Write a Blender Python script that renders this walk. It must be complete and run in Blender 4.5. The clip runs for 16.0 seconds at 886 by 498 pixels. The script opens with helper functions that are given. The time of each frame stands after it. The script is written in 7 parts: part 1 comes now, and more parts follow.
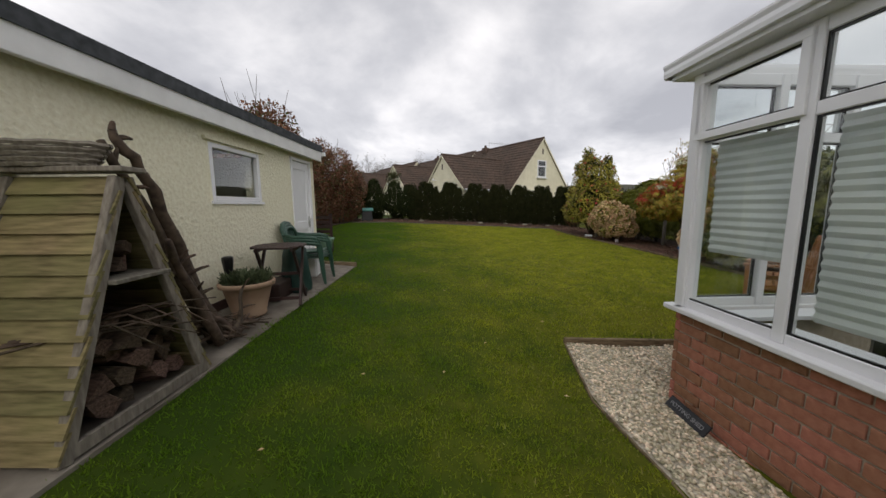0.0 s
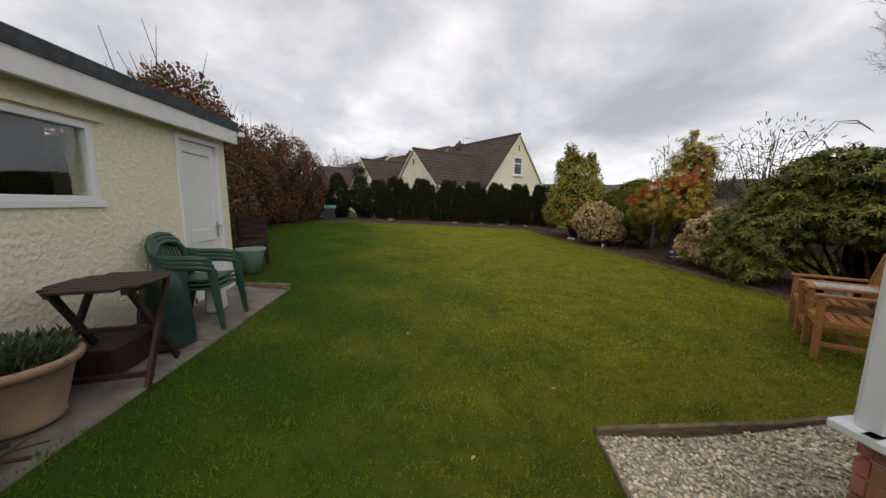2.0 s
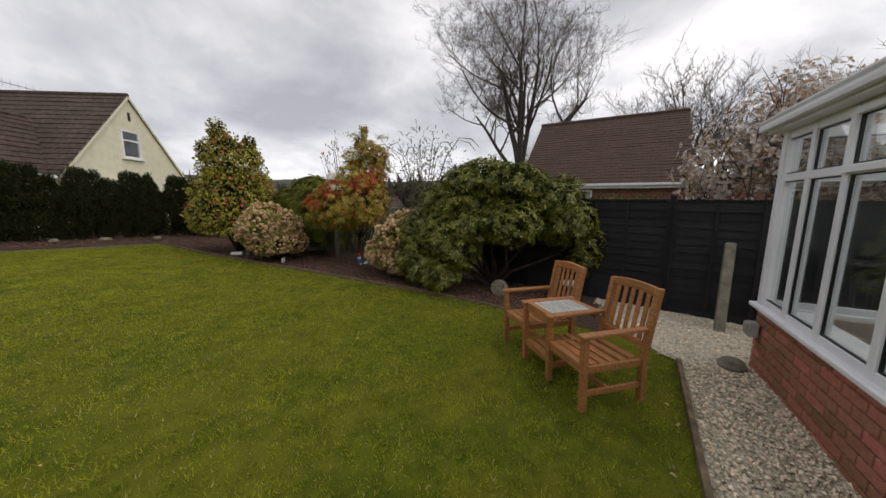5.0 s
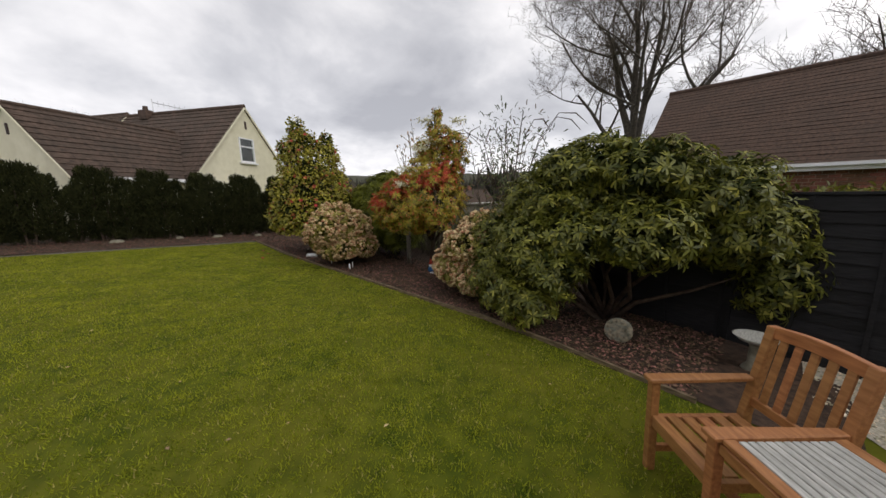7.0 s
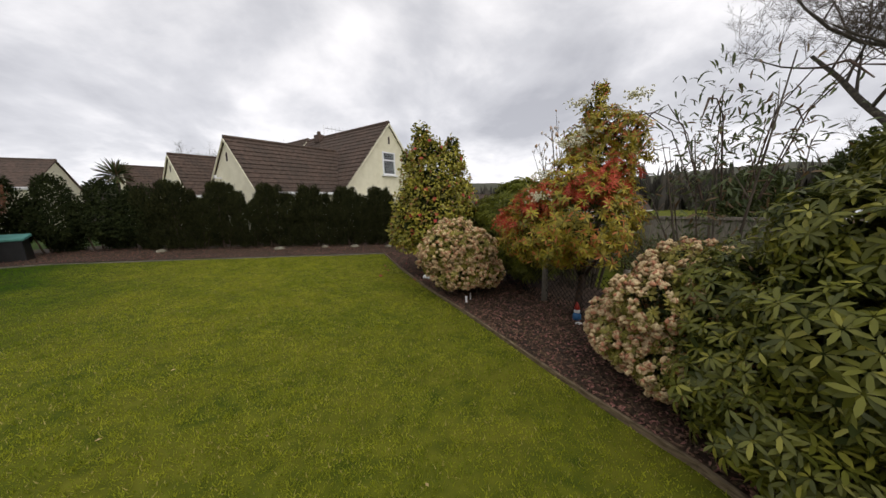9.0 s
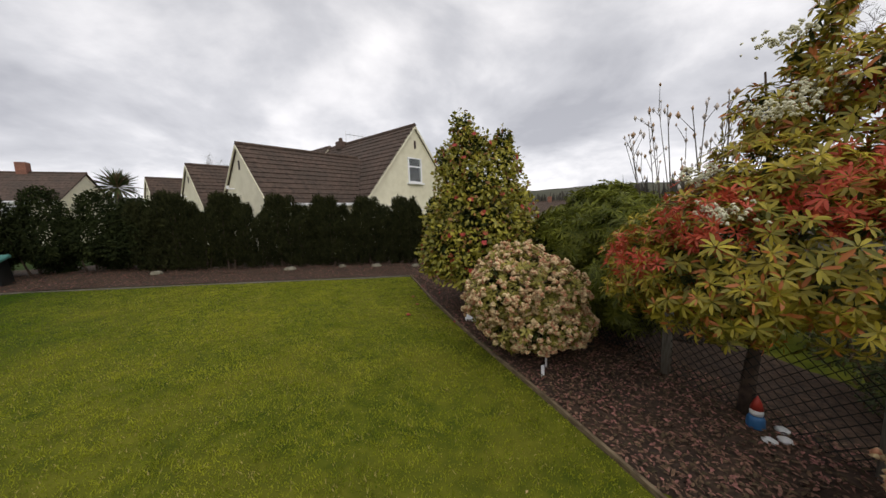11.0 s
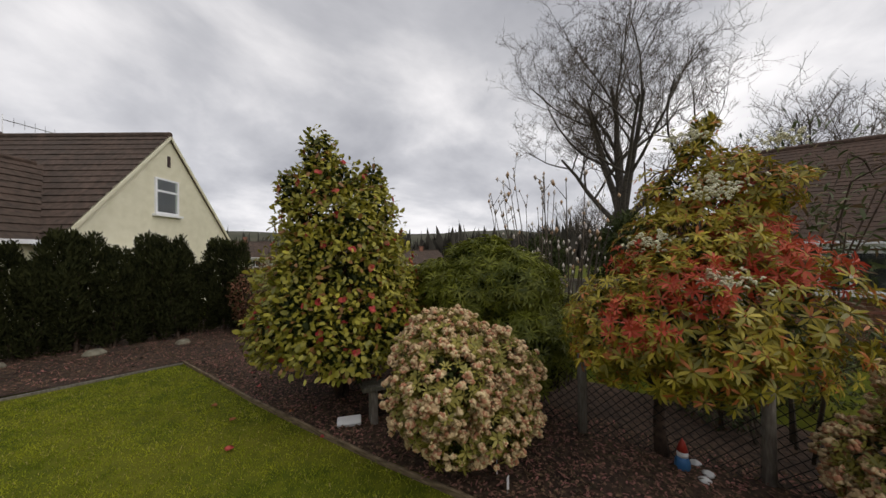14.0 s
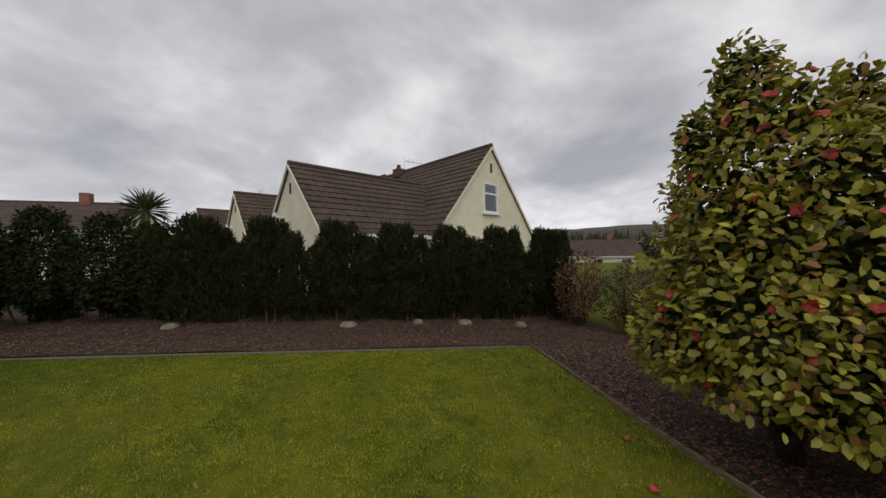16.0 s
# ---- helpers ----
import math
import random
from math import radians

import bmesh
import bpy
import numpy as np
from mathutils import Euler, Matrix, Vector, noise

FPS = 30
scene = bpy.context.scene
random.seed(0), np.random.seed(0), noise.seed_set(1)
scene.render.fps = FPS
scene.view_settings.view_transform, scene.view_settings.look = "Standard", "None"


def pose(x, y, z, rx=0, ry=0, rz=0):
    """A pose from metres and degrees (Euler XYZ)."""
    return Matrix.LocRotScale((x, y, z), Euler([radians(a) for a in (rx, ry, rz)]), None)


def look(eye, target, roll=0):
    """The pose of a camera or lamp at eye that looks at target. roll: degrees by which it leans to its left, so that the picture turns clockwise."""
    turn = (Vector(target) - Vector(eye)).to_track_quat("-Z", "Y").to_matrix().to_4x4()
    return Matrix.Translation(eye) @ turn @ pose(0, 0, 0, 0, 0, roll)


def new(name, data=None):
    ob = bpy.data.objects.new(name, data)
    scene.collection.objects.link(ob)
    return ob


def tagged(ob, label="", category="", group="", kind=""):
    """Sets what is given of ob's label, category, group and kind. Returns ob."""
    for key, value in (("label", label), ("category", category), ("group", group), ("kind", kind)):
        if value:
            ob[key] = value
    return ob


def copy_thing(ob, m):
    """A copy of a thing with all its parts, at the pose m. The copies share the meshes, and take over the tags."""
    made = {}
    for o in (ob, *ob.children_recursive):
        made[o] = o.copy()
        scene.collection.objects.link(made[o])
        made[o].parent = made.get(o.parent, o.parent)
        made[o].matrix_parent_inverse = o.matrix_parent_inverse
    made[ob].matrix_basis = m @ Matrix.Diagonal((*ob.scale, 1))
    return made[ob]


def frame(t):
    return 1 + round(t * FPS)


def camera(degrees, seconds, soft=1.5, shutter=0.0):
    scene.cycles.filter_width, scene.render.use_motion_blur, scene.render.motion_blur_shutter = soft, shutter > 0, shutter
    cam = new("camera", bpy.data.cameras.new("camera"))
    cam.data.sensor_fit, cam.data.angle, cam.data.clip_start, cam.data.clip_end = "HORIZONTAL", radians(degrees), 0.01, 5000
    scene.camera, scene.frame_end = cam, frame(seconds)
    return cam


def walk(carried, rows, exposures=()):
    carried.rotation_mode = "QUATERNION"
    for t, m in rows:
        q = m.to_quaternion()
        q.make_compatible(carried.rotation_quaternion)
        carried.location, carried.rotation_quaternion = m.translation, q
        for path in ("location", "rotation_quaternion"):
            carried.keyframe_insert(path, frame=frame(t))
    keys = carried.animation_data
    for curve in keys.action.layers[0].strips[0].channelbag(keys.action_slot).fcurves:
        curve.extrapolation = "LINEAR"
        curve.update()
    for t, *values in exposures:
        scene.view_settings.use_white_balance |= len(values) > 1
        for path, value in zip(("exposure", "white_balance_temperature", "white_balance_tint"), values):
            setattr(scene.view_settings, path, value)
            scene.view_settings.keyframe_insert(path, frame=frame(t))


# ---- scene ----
cam = camera(108.5, 16.0)
PATH = [
    (0, (0.479, 0.683, 1.404), (0.45, 2.664, 1.138), -0.4),
    (0.5, (0.523, 0.811, 1.413), (0.492, 2.792, 1.138), -0.2),
    (1, (0.447, 1.265, 1.422), (0.416, 3.241, 1.114), 0.0),
    (1.5, (0.499, 1.677, 1.467), (0.593, 3.651, 1.163), 0.1),
    (2, (0.569, 2.268, 1.494), (0.708, 4.243, 1.208), 0.3),
    (2.5, (0.677, 2.723, 1.525), (0.872, 4.692, 1.232), 0.1),
    (3, (0.775, 3.568, 1.63), (1.428, 5.439, 1.361), -0.3),
    (3.5, (1.306, 3.961, 1.632), (2.363, 5.64, 1.384), 1.2),
    (4, (1.474, 4.258, 1.664), (3.042, 5.475, 1.419), 1.3),
    (4.2, (1.592, 4.445, 1.657), (3.262, 5.514, 1.396), 0.6),
    (6.3, (2.582, 5.364, 1.733), (4.277, 6.375, 1.41), 0.4),
    (6.5, (2.757, 5.474, 1.68), (4.405, 6.559, 1.354), 0.1),
    (7, (3.476, 5.814, 1.779), (4.811, 7.262, 1.432), -1.0),
    (7.5, (3.93, 6.279, 1.723), (5.078, 7.884, 1.397), -1.2),
    (8, (4.356, 6.752, 1.697), (5.483, 8.372, 1.372), -1.7),
    (8.5, (4.423, 6.976, 1.889), (5.397, 8.697, 1.591), -1.5),
    (9, (4.597, 7.473, 1.925), (5.249, 9.342, 1.637), -1.6),
    (9.5, (4.746, 7.969, 1.929), (5.316, 9.865, 1.645), -2.0),
    (9.7, (4.878, 8.232, 1.989), (5.34, 10.159, 1.721), -2.1),
    (11.8, (4.746, 10.264, 2.13), (5.455, 12.124, 1.937), -1.9),
    (12, (4.676, 10.352, 2.193), (5.645, 12.091, 2.006), -1.4),
    (12.5, (4.488, 10.605, 2.218), (5.911, 12.005, 2.109), -0.8),
    (13, (4.418, 11.024, 2.244), (6.043, 12.19, 2.219), -0.5),
    (13.5, (4.323, 11.39, 2.227), (5.96, 12.54, 2.242), -0.7),
    (14, (4.184, 11.861, 2.228), (5.828, 13.0, 2.239), -0.5),
    (14.5, (4.086, 12.318, 2.178), (5.587, 13.64, 2.186), -1.1),
    (15, (4.08, 12.707, 2.201), (5.232, 14.341, 2.2), -1.9),
    (15.5, (3.874, 13.087, 2.071), (4.627, 14.939, 2.113), -1.5),
    (16, (3.615, 13.549, 2.064), (3.946, 15.521, 2.068), -1.1),
]
walk(cam, [(t, look(e, g, r)) for t, e, g, r in PATH], ((0, 0.06), (4, 0.0), (7, 0.04), (9.5, 0.14), (11.8, 0.0), (13, -0.1), (15, -0.2), (16, -0.3)))

# ---- world and sun: thick broken overcast ----
world = bpy.data.worlds.new("overcast_sky")
scene.world = world
world.use_nodes = True
SKY_STRENGTH = 0.95


def build_sky():
    nt = world.node_tree
    nt.nodes.clear()
    n = nt.nodes.new
    link = nt.links.new
    out, bg = n("ShaderNodeOutputWorld"), n("ShaderNodeBackground")
    sky = n("ShaderNodeTexSky")
    sky.sky_type, sky.sun_disc = "NISHITA", False
    sky.sun_elevation, sky.sun_rotation = radians(39), radians(176)
    co, sep = n("ShaderNodeTexCoord"), n("ShaderNodeSeparateXYZ")
    link(co.outputs["Generated"], sep.inputs[0])
    zz = n("ShaderNodeMath"); zz.operation = "MAXIMUM"; zz.inputs[1].default_value = 0.0
    link(sep.outputs[2], zz.inputs[0])
    za = n("ShaderNodeMath"); za.inputs[1].default_value = 0.3
    link(zz.outputs[0], za.inputs[0])
    xs, ys, cb = n("ShaderNodeMath"), n("ShaderNodeMath"), n("ShaderNodeCombineXYZ")
    for s, o in ((xs, 0), (ys, 1)):
        s.operation = "DIVIDE"
        link(sep.outputs[o], s.inputs[0]); link(za.outputs[0], s.inputs[1]); link(s.outputs[0], cb.inputs[o])
    big, fine = n("ShaderNodeTexNoise"), n("ShaderNodeTexNoise")
    big.inputs["Scale"].default_value, big.inputs["Detail"].default_value = 1.0, 8
    big.inputs["Roughness"].default_value, big.inputs["Distortion"].default_value = 0.55, 0.35
    fine.inputs["Scale"].default_value, fine.inputs["Detail"].default_value = 2.4, 6
    link(cb.outputs[0], big.inputs["Vector"]); link(cb.outputs[0], fine.inputs["Vector"])
    add = n("ShaderNodeMath"); add.operation = "MULTIPLY_ADD"; add.inputs[1].default_value = 0.3
    link(fine.outputs[0], add.inputs[0]); link(big.outputs[0], add.inputs[2])
    ramp = n("ShaderNodeValToRGB")
    e = ramp.color_ramp.elements
    e[0].position, e[0].color = 0.47, (0.47, 0.475, 0.52, 1)
    e[1].position, e[1].color = 0.84, (1.18, 1.15, 1.16, 1)
    mid = e.new(0.62); mid.color = (0.68, 0.68, 0.72, 1)
    link(add.outputs[0], ramp.inputs[0])
    low = n("ShaderNodeMapRange")
    low.inputs["From Min"].default_value, low.inputs["From Max"].default_value = 0.0, 0.5
    low.inputs["To Min"].default_value, low.inputs["To Max"].default_value = 1.2, 0.95
    link(zz.outputs[0], low.inputs[0])
    mul = n("ShaderNodeVectorMath"); mul.operation = "SCALE"
    link(ramp.outputs[0], mul.inputs[0]); link(low.outputs[0], mul.inputs["Scale"])
    mix = n("ShaderNodeMix"); mix.data_type = "RGBA"; mix.inputs[0].default_value = 0.97
    dim = n("ShaderNodeVectorMath"); dim.operation = "SCALE"; dim.inputs["Scale"].default_value = 0.1
    link(sky.outputs[0], dim.inputs[0])
    link(dim.outputs[0], mix.inputs[6]); link(mul.outputs[0], mix.inputs[7])
    link(mix.outputs[2], bg.inputs[0])
    bg.inputs[1].default_value = SKY_STRENGTH
    link(bg.outputs[0], out.inputs[0])


build_sky()
sun_data = bpy.data.lights.new("sun", "SUN")
sun_data.energy, sun_data.angle, sun_data.color = 1.25, radians(60), (1, 0.96, 0.88)
sun = new("sun", sun_data)
sun.matrix_world = look((5, -20, 24), (3, 9, 0))


# ---- materials ----
def mat(name, dark, light, scale=8.0, rough=0.8, bump=0.3, dist=0.01, big=0.0, big_scale=0.6, big_col=None, metal=0.0, spec=0.4,
        island=0.0, objrand=0.0, stretch=(1, 1, 1), detail=6.0, coat=0.0, lo=0.3, hi=0.7, green=None):
    """Noise between two colours, a second colour at large scale, relief, and variation from piece to piece."""
    m = bpy.data.materials.new(name)
    m.use_nodes = True
    nt = m.node_tree
    n, link = nt.nodes.new, nt.links.new
    p = nt.nodes["Principled BSDF"]
    co, mp = n("ShaderNodeTexCoord"), n("ShaderNodeMapping")
    mp.inputs["Scale"].default_value = stretch
    link(co.outputs["Object"], mp.inputs[0])
    no = n("ShaderNodeTexNoise")
    no.inputs["Scale"].default_value, no.inputs["Detail"].default_value = scale, detail
    link(mp.outputs[0], no.inputs["Vector"])
    r = n("ShaderNodeValToRGB")
    e = r.color_ramp.elements
    e[0].position, e[0].color = lo, (*dark, 1)
    e[1].position, e[1].color = hi, (*light, 1)
    link(no.outputs[0], r.inputs[0])
    col = r.outputs[0]
    if big:
        nb = n("ShaderNodeTexNoise")
        nb.inputs["Scale"].default_value, nb.inputs["Detail"].default_value = big_scale, 4
        link(co.outputs["Object"], nb.inputs["Vector"])
        rb = n("ShaderNodeMapRange")
        rb.inputs["From Min"].default_value, rb.inputs["From Max"].default_value = 0.4, 0.68
        rb.inputs["To Max"].default_value = big
        link(nb.outputs[0], rb.inputs[0])
        mx = n("ShaderNodeMix"); mx.data_type = "RGBA"
        link(rb.outputs[0], mx.inputs[0]); link(col, mx.inputs[6])
        mx.inputs[7].default_value = (*(big_col or dark), 1)
        col = mx.outputs[2]
    if island or objrand:
        src = n("ShaderNodeNewGeometry").outputs["Random Per Island"] if island else n("ShaderNodeObjectInfo").outputs["Random"]
        hs, mr, mr2 = n("ShaderNodeHueSaturation"), n("ShaderNodeMapRange"), n("ShaderNodeMapRange")
        k = island or objrand
        mr.inputs["To Min"].default_value, mr.inputs["To Max"].default_value = 1 - k, 1 + k
        mr2.inputs["To Min"].default_value, mr2.inputs["To Max"].default_value = 0.5 + 0.06 * k, 0.5 - 0.06 * k
        link(src, mr.inputs[0]); link(src, mr2.inputs[0])
        link(mr.outputs[0], hs.inputs["Value"]); link(mr2.outputs[0], hs.inputs["Hue"]); link(col, hs.inputs["Color"])
        col = hs.outputs[0]
    if green:
        col = lush(nt, col, green)
    link(col, p.inputs["Base Color"])
    p.inputs["Roughness"].default_value, p.inputs["Metallic"].default_value = rough, metal
    p.inputs["Specular IOR Level"].default_value = spec
    p.inputs["Coat Weight"].default_value = coat
    if bump:
        b = n("ShaderNodeBump")
        b.inputs["Strength"].default_value, b.inputs["Distance"].default_value = bump, dist
        link(no.outputs[0], b.inputs["Height"]); link(b.outputs[0], p.inputs["Normal"])
    return m


def glass_mat(name, tint=(0.9, 0.95, 0.95)):
    m = bpy.data.materials.new(name)
    m.use_nodes = True
    nt = m.node_tree
    nt.nodes.clear()
    n, link = nt.nodes.new, nt.links.new
    out, mixs, tr, gl, lw, pw, ma = (n(k) for k in ("ShaderNodeOutputMaterial", "ShaderNodeMixShader", "ShaderNodeBsdfTransparent",
                                                    "ShaderNodeBsdfGlossy", "ShaderNodeLayerWeight", "ShaderNodeMath", "ShaderNodeMath"))
    tr.inputs[0].default_value = (*tint, 1)
    gl.inputs["Roughness"].default_value = 0.01
    lw.inputs[0].default_value = 0.5
    pw.operation, ma.operation = "POWER", "MULTIPLY_ADD"
    pw.inputs[1].default_value = 3.5
    ma.inputs[1].default_value, ma.inputs[2].default_value = 0.9, 0.045
    link(lw.outputs["Facing"], pw.inputs[0]); link(pw.outputs[0], ma.inputs[0]); link(ma.outputs[0], mixs.inputs[0])
    link(tr.outputs[0], mixs.inputs[1]); link(gl.outputs[0], mixs.inputs[2])
    link(mixs.outputs[0], out.inputs[0])
    return m


def lush(nt, col, green):
    """Greener turf towards the garage and round the edges, in uneven drifts."""
    n, link = nt.nodes.new, nt.links.new
    co, sep, no = n("ShaderNodeTexCoord"), n("ShaderNodeSeparateXYZ"), n("ShaderNodeTexNoise")
    no.inputs["Scale"].default_value, no.inputs["Detail"].default_value = 0.8, 6
    far = n("ShaderNodeMath"); far.operation = "MULTIPLY_ADD"; far.inputs[1].default_value = 0.16
    link(co.outputs["Object"], sep.inputs[0]); link(co.outputs["Object"], no.inputs["Vector"])
    mr, ad, mx = n("ShaderNodeMapRange"), n("ShaderNodeMath"), n("ShaderNodeMix")
    mr.inputs["From Min"].default_value, mr.inputs["From Max"].default_value = 3.9, -0.6
    mr.inputs["To Min"].default_value, mr.inputs["To Max"].default_value = -0.35, 0.9
    ad.operation, ad.use_clamp = "ADD", True
    ng = n("ShaderNodeMath"); ng.operation = "MULTIPLY_ADD"; ng.inputs[1].default_value, ng.inputs[2].default_value = 1.7, -0.68
    link(sep.outputs[1], far.inputs[0]); link(sep.outputs[0], far.inputs[2]); link(far.outputs[0], mr.inputs[0]); link(no.outputs[0], ng.inputs[0]); link(mr.outputs[0], ad.inputs[0]); link(ng.outputs[0], ad.inputs[1])
    mx.data_type = "RGBA"
    link(ad.outputs[0], mx.inputs[0]); link(col, mx.inputs[6]); mx.inputs[7].default_value = (*green, 1)
    return mx.outputs[2]


def leaf_mat(name, dark, light, rough=0.45, spread=0.45, accent=None, share=0.15, spec=0.4, trans=0.25, green=None, flat=False):
    """Leaves: each one its own tone between two colours; a share of them in the accent colour; a little light comes through."""
    m = bpy.data.materials.new(name)
    m.use_nodes = True
    nt = m.node_tree
    n, link = nt.nodes.new, nt.links.new
    p = nt.nodes["Principled BSDF"]
    geo = n("ShaderNodeNewGeometry")
    co, no = n("ShaderNodeTexCoord"), n("ShaderNodeTexNoise")
    no.inputs["Scale"].default_value = 2.2
    link(co.outputs["Object"], no.inputs["Vector"])
    ad = n("ShaderNodeMath"); ad.operation = "MULTIPLY_ADD"; ad.inputs[1].default_value = 0.55; ad.use_clamp = True
    sh = n("ShaderNodeMath"); sh.operation = "MULTIPLY_ADD"; sh.inputs[1].default_value = 0.9; sh.inputs[2].default_value = -0.22
    link(no.outputs[0], sh.inputs[0])
    link(geo.outputs["Random Per Island"], ad.inputs[0]); link(sh.outputs[0], ad.inputs[2])
    r = n("ShaderNodeValToRGB")
    e = r.color_ramp.elements
    e[0].position, e[0].color = 0.1, (*dark, 1)
    e[1].position, e[1].color = 0.9, (*light, 1)
    link(ad.outputs[0], r.inputs[0])
    col = r.outputs[0]
    if accent:
        mr = n("ShaderNodeMath"); mr.operation = "MULTIPLY"; mr.inputs[1].default_value = 7.31
        fr = n("ShaderNodeMath"); fr.operation = "FRACT"
        ls = n("ShaderNodeMath"); ls.operation = "LESS_THAN"; ls.inputs[1].default_value = share
        link(geo.outputs["Random Per Island"], mr.inputs[0]); link(mr.outputs[0], fr.inputs[0]); link(fr.outputs[0], ls.inputs[0])
        mx = n("ShaderNodeMix"); mx.data_type = "RGBA"
        link(ls.outputs[0], mx.inputs[0]); link(col, mx.inputs[6]); mx.inputs[7].default_value = (*accent, 1)
        col = mx.outputs[2]
    if green:
        col = lush(nt, col, green)
    link(col, p.inputs["Base Color"])
    p.inputs["Roughness"].default_value, p.inputs["Specular IOR Level"].default_value = rough, spec
    if flat:
        up = n("ShaderNodeCombineXYZ")
        up.inputs[2].default_value = 1.0
        link(up.outputs[0], p.inputs["Normal"])
    if trans:
        tl, ms = n("ShaderNodeBsdfTranslucent"), n("ShaderNodeMixShader")
        link(col, tl.inputs[0]); ms.inputs[0].default_value = trans
        link(p.outputs[0], ms.inputs[1]); link(tl.outputs[0], ms.inputs[2])
        link(ms.outputs[0], nt.nodes["Material Output"].inputs[0])
    return m


GRASS = mat("mown_grass", (0.042, 0.062, 0.004), (0.126, 0.137, 0.011), 6.0, 0.95, 0.6, 0.02, 0.5, 0.9, (0.175, 0.158, 0.018), detail=10, spec=0.12, green=(0.026, 0.049, 0.004))
BLADE = leaf_mat("grass_blade", (0.135, 0.185, 0.016), (0.53, 0.53, 0.053), 0.9, 0.4, (0.56, 0.48, 0.18), 0.06, 0.08, 0.5, (0.11, 0.2, 0.016))
BARK = mat("bark_mulch", (0.026, 0.016, 0.010), (0.105, 0.062, 0.040), 14, 0.95, 0.9, 0.03, 0.5, 1.5, (0.03, 0.02, 0.016))
CHIP = mat("bark_chip", (0.06, 0.035, 0.021), (0.27, 0.16, 0.10), 30, 0.9, 0.3, 0.005, island=0.75)
GRAVEL = mat("gravel_bed", (0.34, 0.30, 0.23), (0.66, 0.60, 0.49), 40, 0.95, 0.8, 0.02)
STONE = mat("gravel_stone", (0.52, 0.43, 0.29), (0.85, 0.77, 0.60), 30, 0.85, 0.3, 0.004, island=0.45)
CONCRETE = mat("concrete_slab", (0.12, 0.10, 0.08), (0.28, 0.25, 0.21), 5, 0.95, 0.5, 0.01, 0.7, 1.6, (0.08, 0.065, 0.05))
CONCRETE_POST = mat("weathered_concrete", (0.14, 0.125, 0.09), (0.27, 0.25, 0.19), 9, 0.95, 0.5, 0.01)
TIMBER_EDGE = mat("edging_timber", (0.08, 0.055, 0.03), (0.24, 0.18, 0.11), 8, 0.9, 0.5, 0.01, stretch=(1, 1, 6))
ROUGHCAST = mat("cream_roughcast", (0.76, 0.71, 0.52), (0.88, 0.85, 0.67), 26, 0.95, 0.65, 0.03, 0.3, 0.8, (0.76, 0.70, 0.54), detail=3)
RENDER = mat("cream_render", (0.66, 0.62, 0.46), (0.76, 0.72, 0.56), 3, 0.9, 0.2, 0.01, 0.3, 0.7, (0.60, 0.56, 0.43))
WHITE_PVC = mat("white_upvc", (0.76, 0.76, 0.78), (0.83, 0.83, 0.85), 2, 0.35, 0.0)
WHITE_PAINT = mat("white_paint", (0.70, 0.70, 0.70), (0.82, 0.82, 0.82), 4, 0.6, 0.1, 0.004)
FELT = mat("roof_felt", (0.04, 0.045, 0.05), (0.085, 0.09, 0.10), 14, 0.95, 0.5, 0.008)
PLINTH = mat("dark_plinth", (0.03, 0.015, 0.012), (0.07, 0.03, 0.025), 9, 0.9, 0.3)
BRICK = mat("red_brick", (0.29, 0.115, 0.07), (0.46, 0.205, 0.135), 18, 0.9, 0.4, 0.006, 0.35, 4, (0.25, 0.115, 0.08), objrand=0.3)
BRICK_FAR = mat("brown_brick", (0.17, 0.075, 0.05), (0.30, 0.14, 0.09), 22, 0.9, 0.3, 0.006, 0.5, 2.5, (0.14, 0.07, 0.05), island=0.3)
MORTAR = mat("mortar", (0.34, 0.28, 0.22), (0.48, 0.42, 0.35), 30, 0.95, 0.4, 0.004)
TILE = mat("roof_tile", (0.045, 0.030, 0.022), (0.115, 0.078, 0.058), 6, 0.9, 0.7, 0.02, 0.5, 0.9, (0.04, 0.032, 0.025), island=0.25, stretch=(1, 1, 1))
TILE_RED = mat("brown_plain_tile", (0.042, 0.027, 0.019), (0.105, 0.064, 0.045), 14, 0.9, 0.6, 0.012, 0.5, 1.2, (0.05, 0.035, 0.026), island=0.25)
BLACK_WOOD = mat("black_stained_wood", (0.005, 0.005, 0.006), (0.016, 0.015, 0.017), 7, 0.75, 0.5, 0.006, stretch=(1, 1, 9), objrand=0.4)
SILVERWOOD = mat("silvered_timber", (0.34, 0.33, 0.30), (0.58, 0.57, 0.53), 9, 0.8, 0.3, 0.004, stretch=(1, 6, 6), objrand=0.12)
TEAK = mat("oiled_hardwood", (0.27, 0.105, 0.034), (0.50, 0.23, 0.085), 7, 0.5, 0.25, 0.003, 0.4, 3, (0.30, 0.14, 0.06), objrand=0.14, stretch=(1, 6, 6))
WEATHERED = mat("weathered_board", (0.10, 0.078, 0.034), (0.25, 0.20, 0.10), 6, 0.85, 0.5, 0.006, 0.5, 2.2, (0.2, 0.2, 0.07), objrand=0.25, stretch=(1, 8, 8))
GREYWOOD = mat("grey_timber", (0.11, 0.095, 0.075), (0.22, 0.20, 0.165), 8, 0.9, 0.4, 0.006, stretch=(5, 5, 1), objrand=0.2)
LOG = mat("split_log", (0.04, 0.026, 0.018), (0.15, 0.10, 0.07), 10, 0.95, 0.7, 0.012, objrand=0.45)
STICK = mat("dry_branch", (0.035, 0.024, 0.017), (0.12, 0.085, 0.06), 16, 0.95, 0.6, 0.006, objrand=0.2)
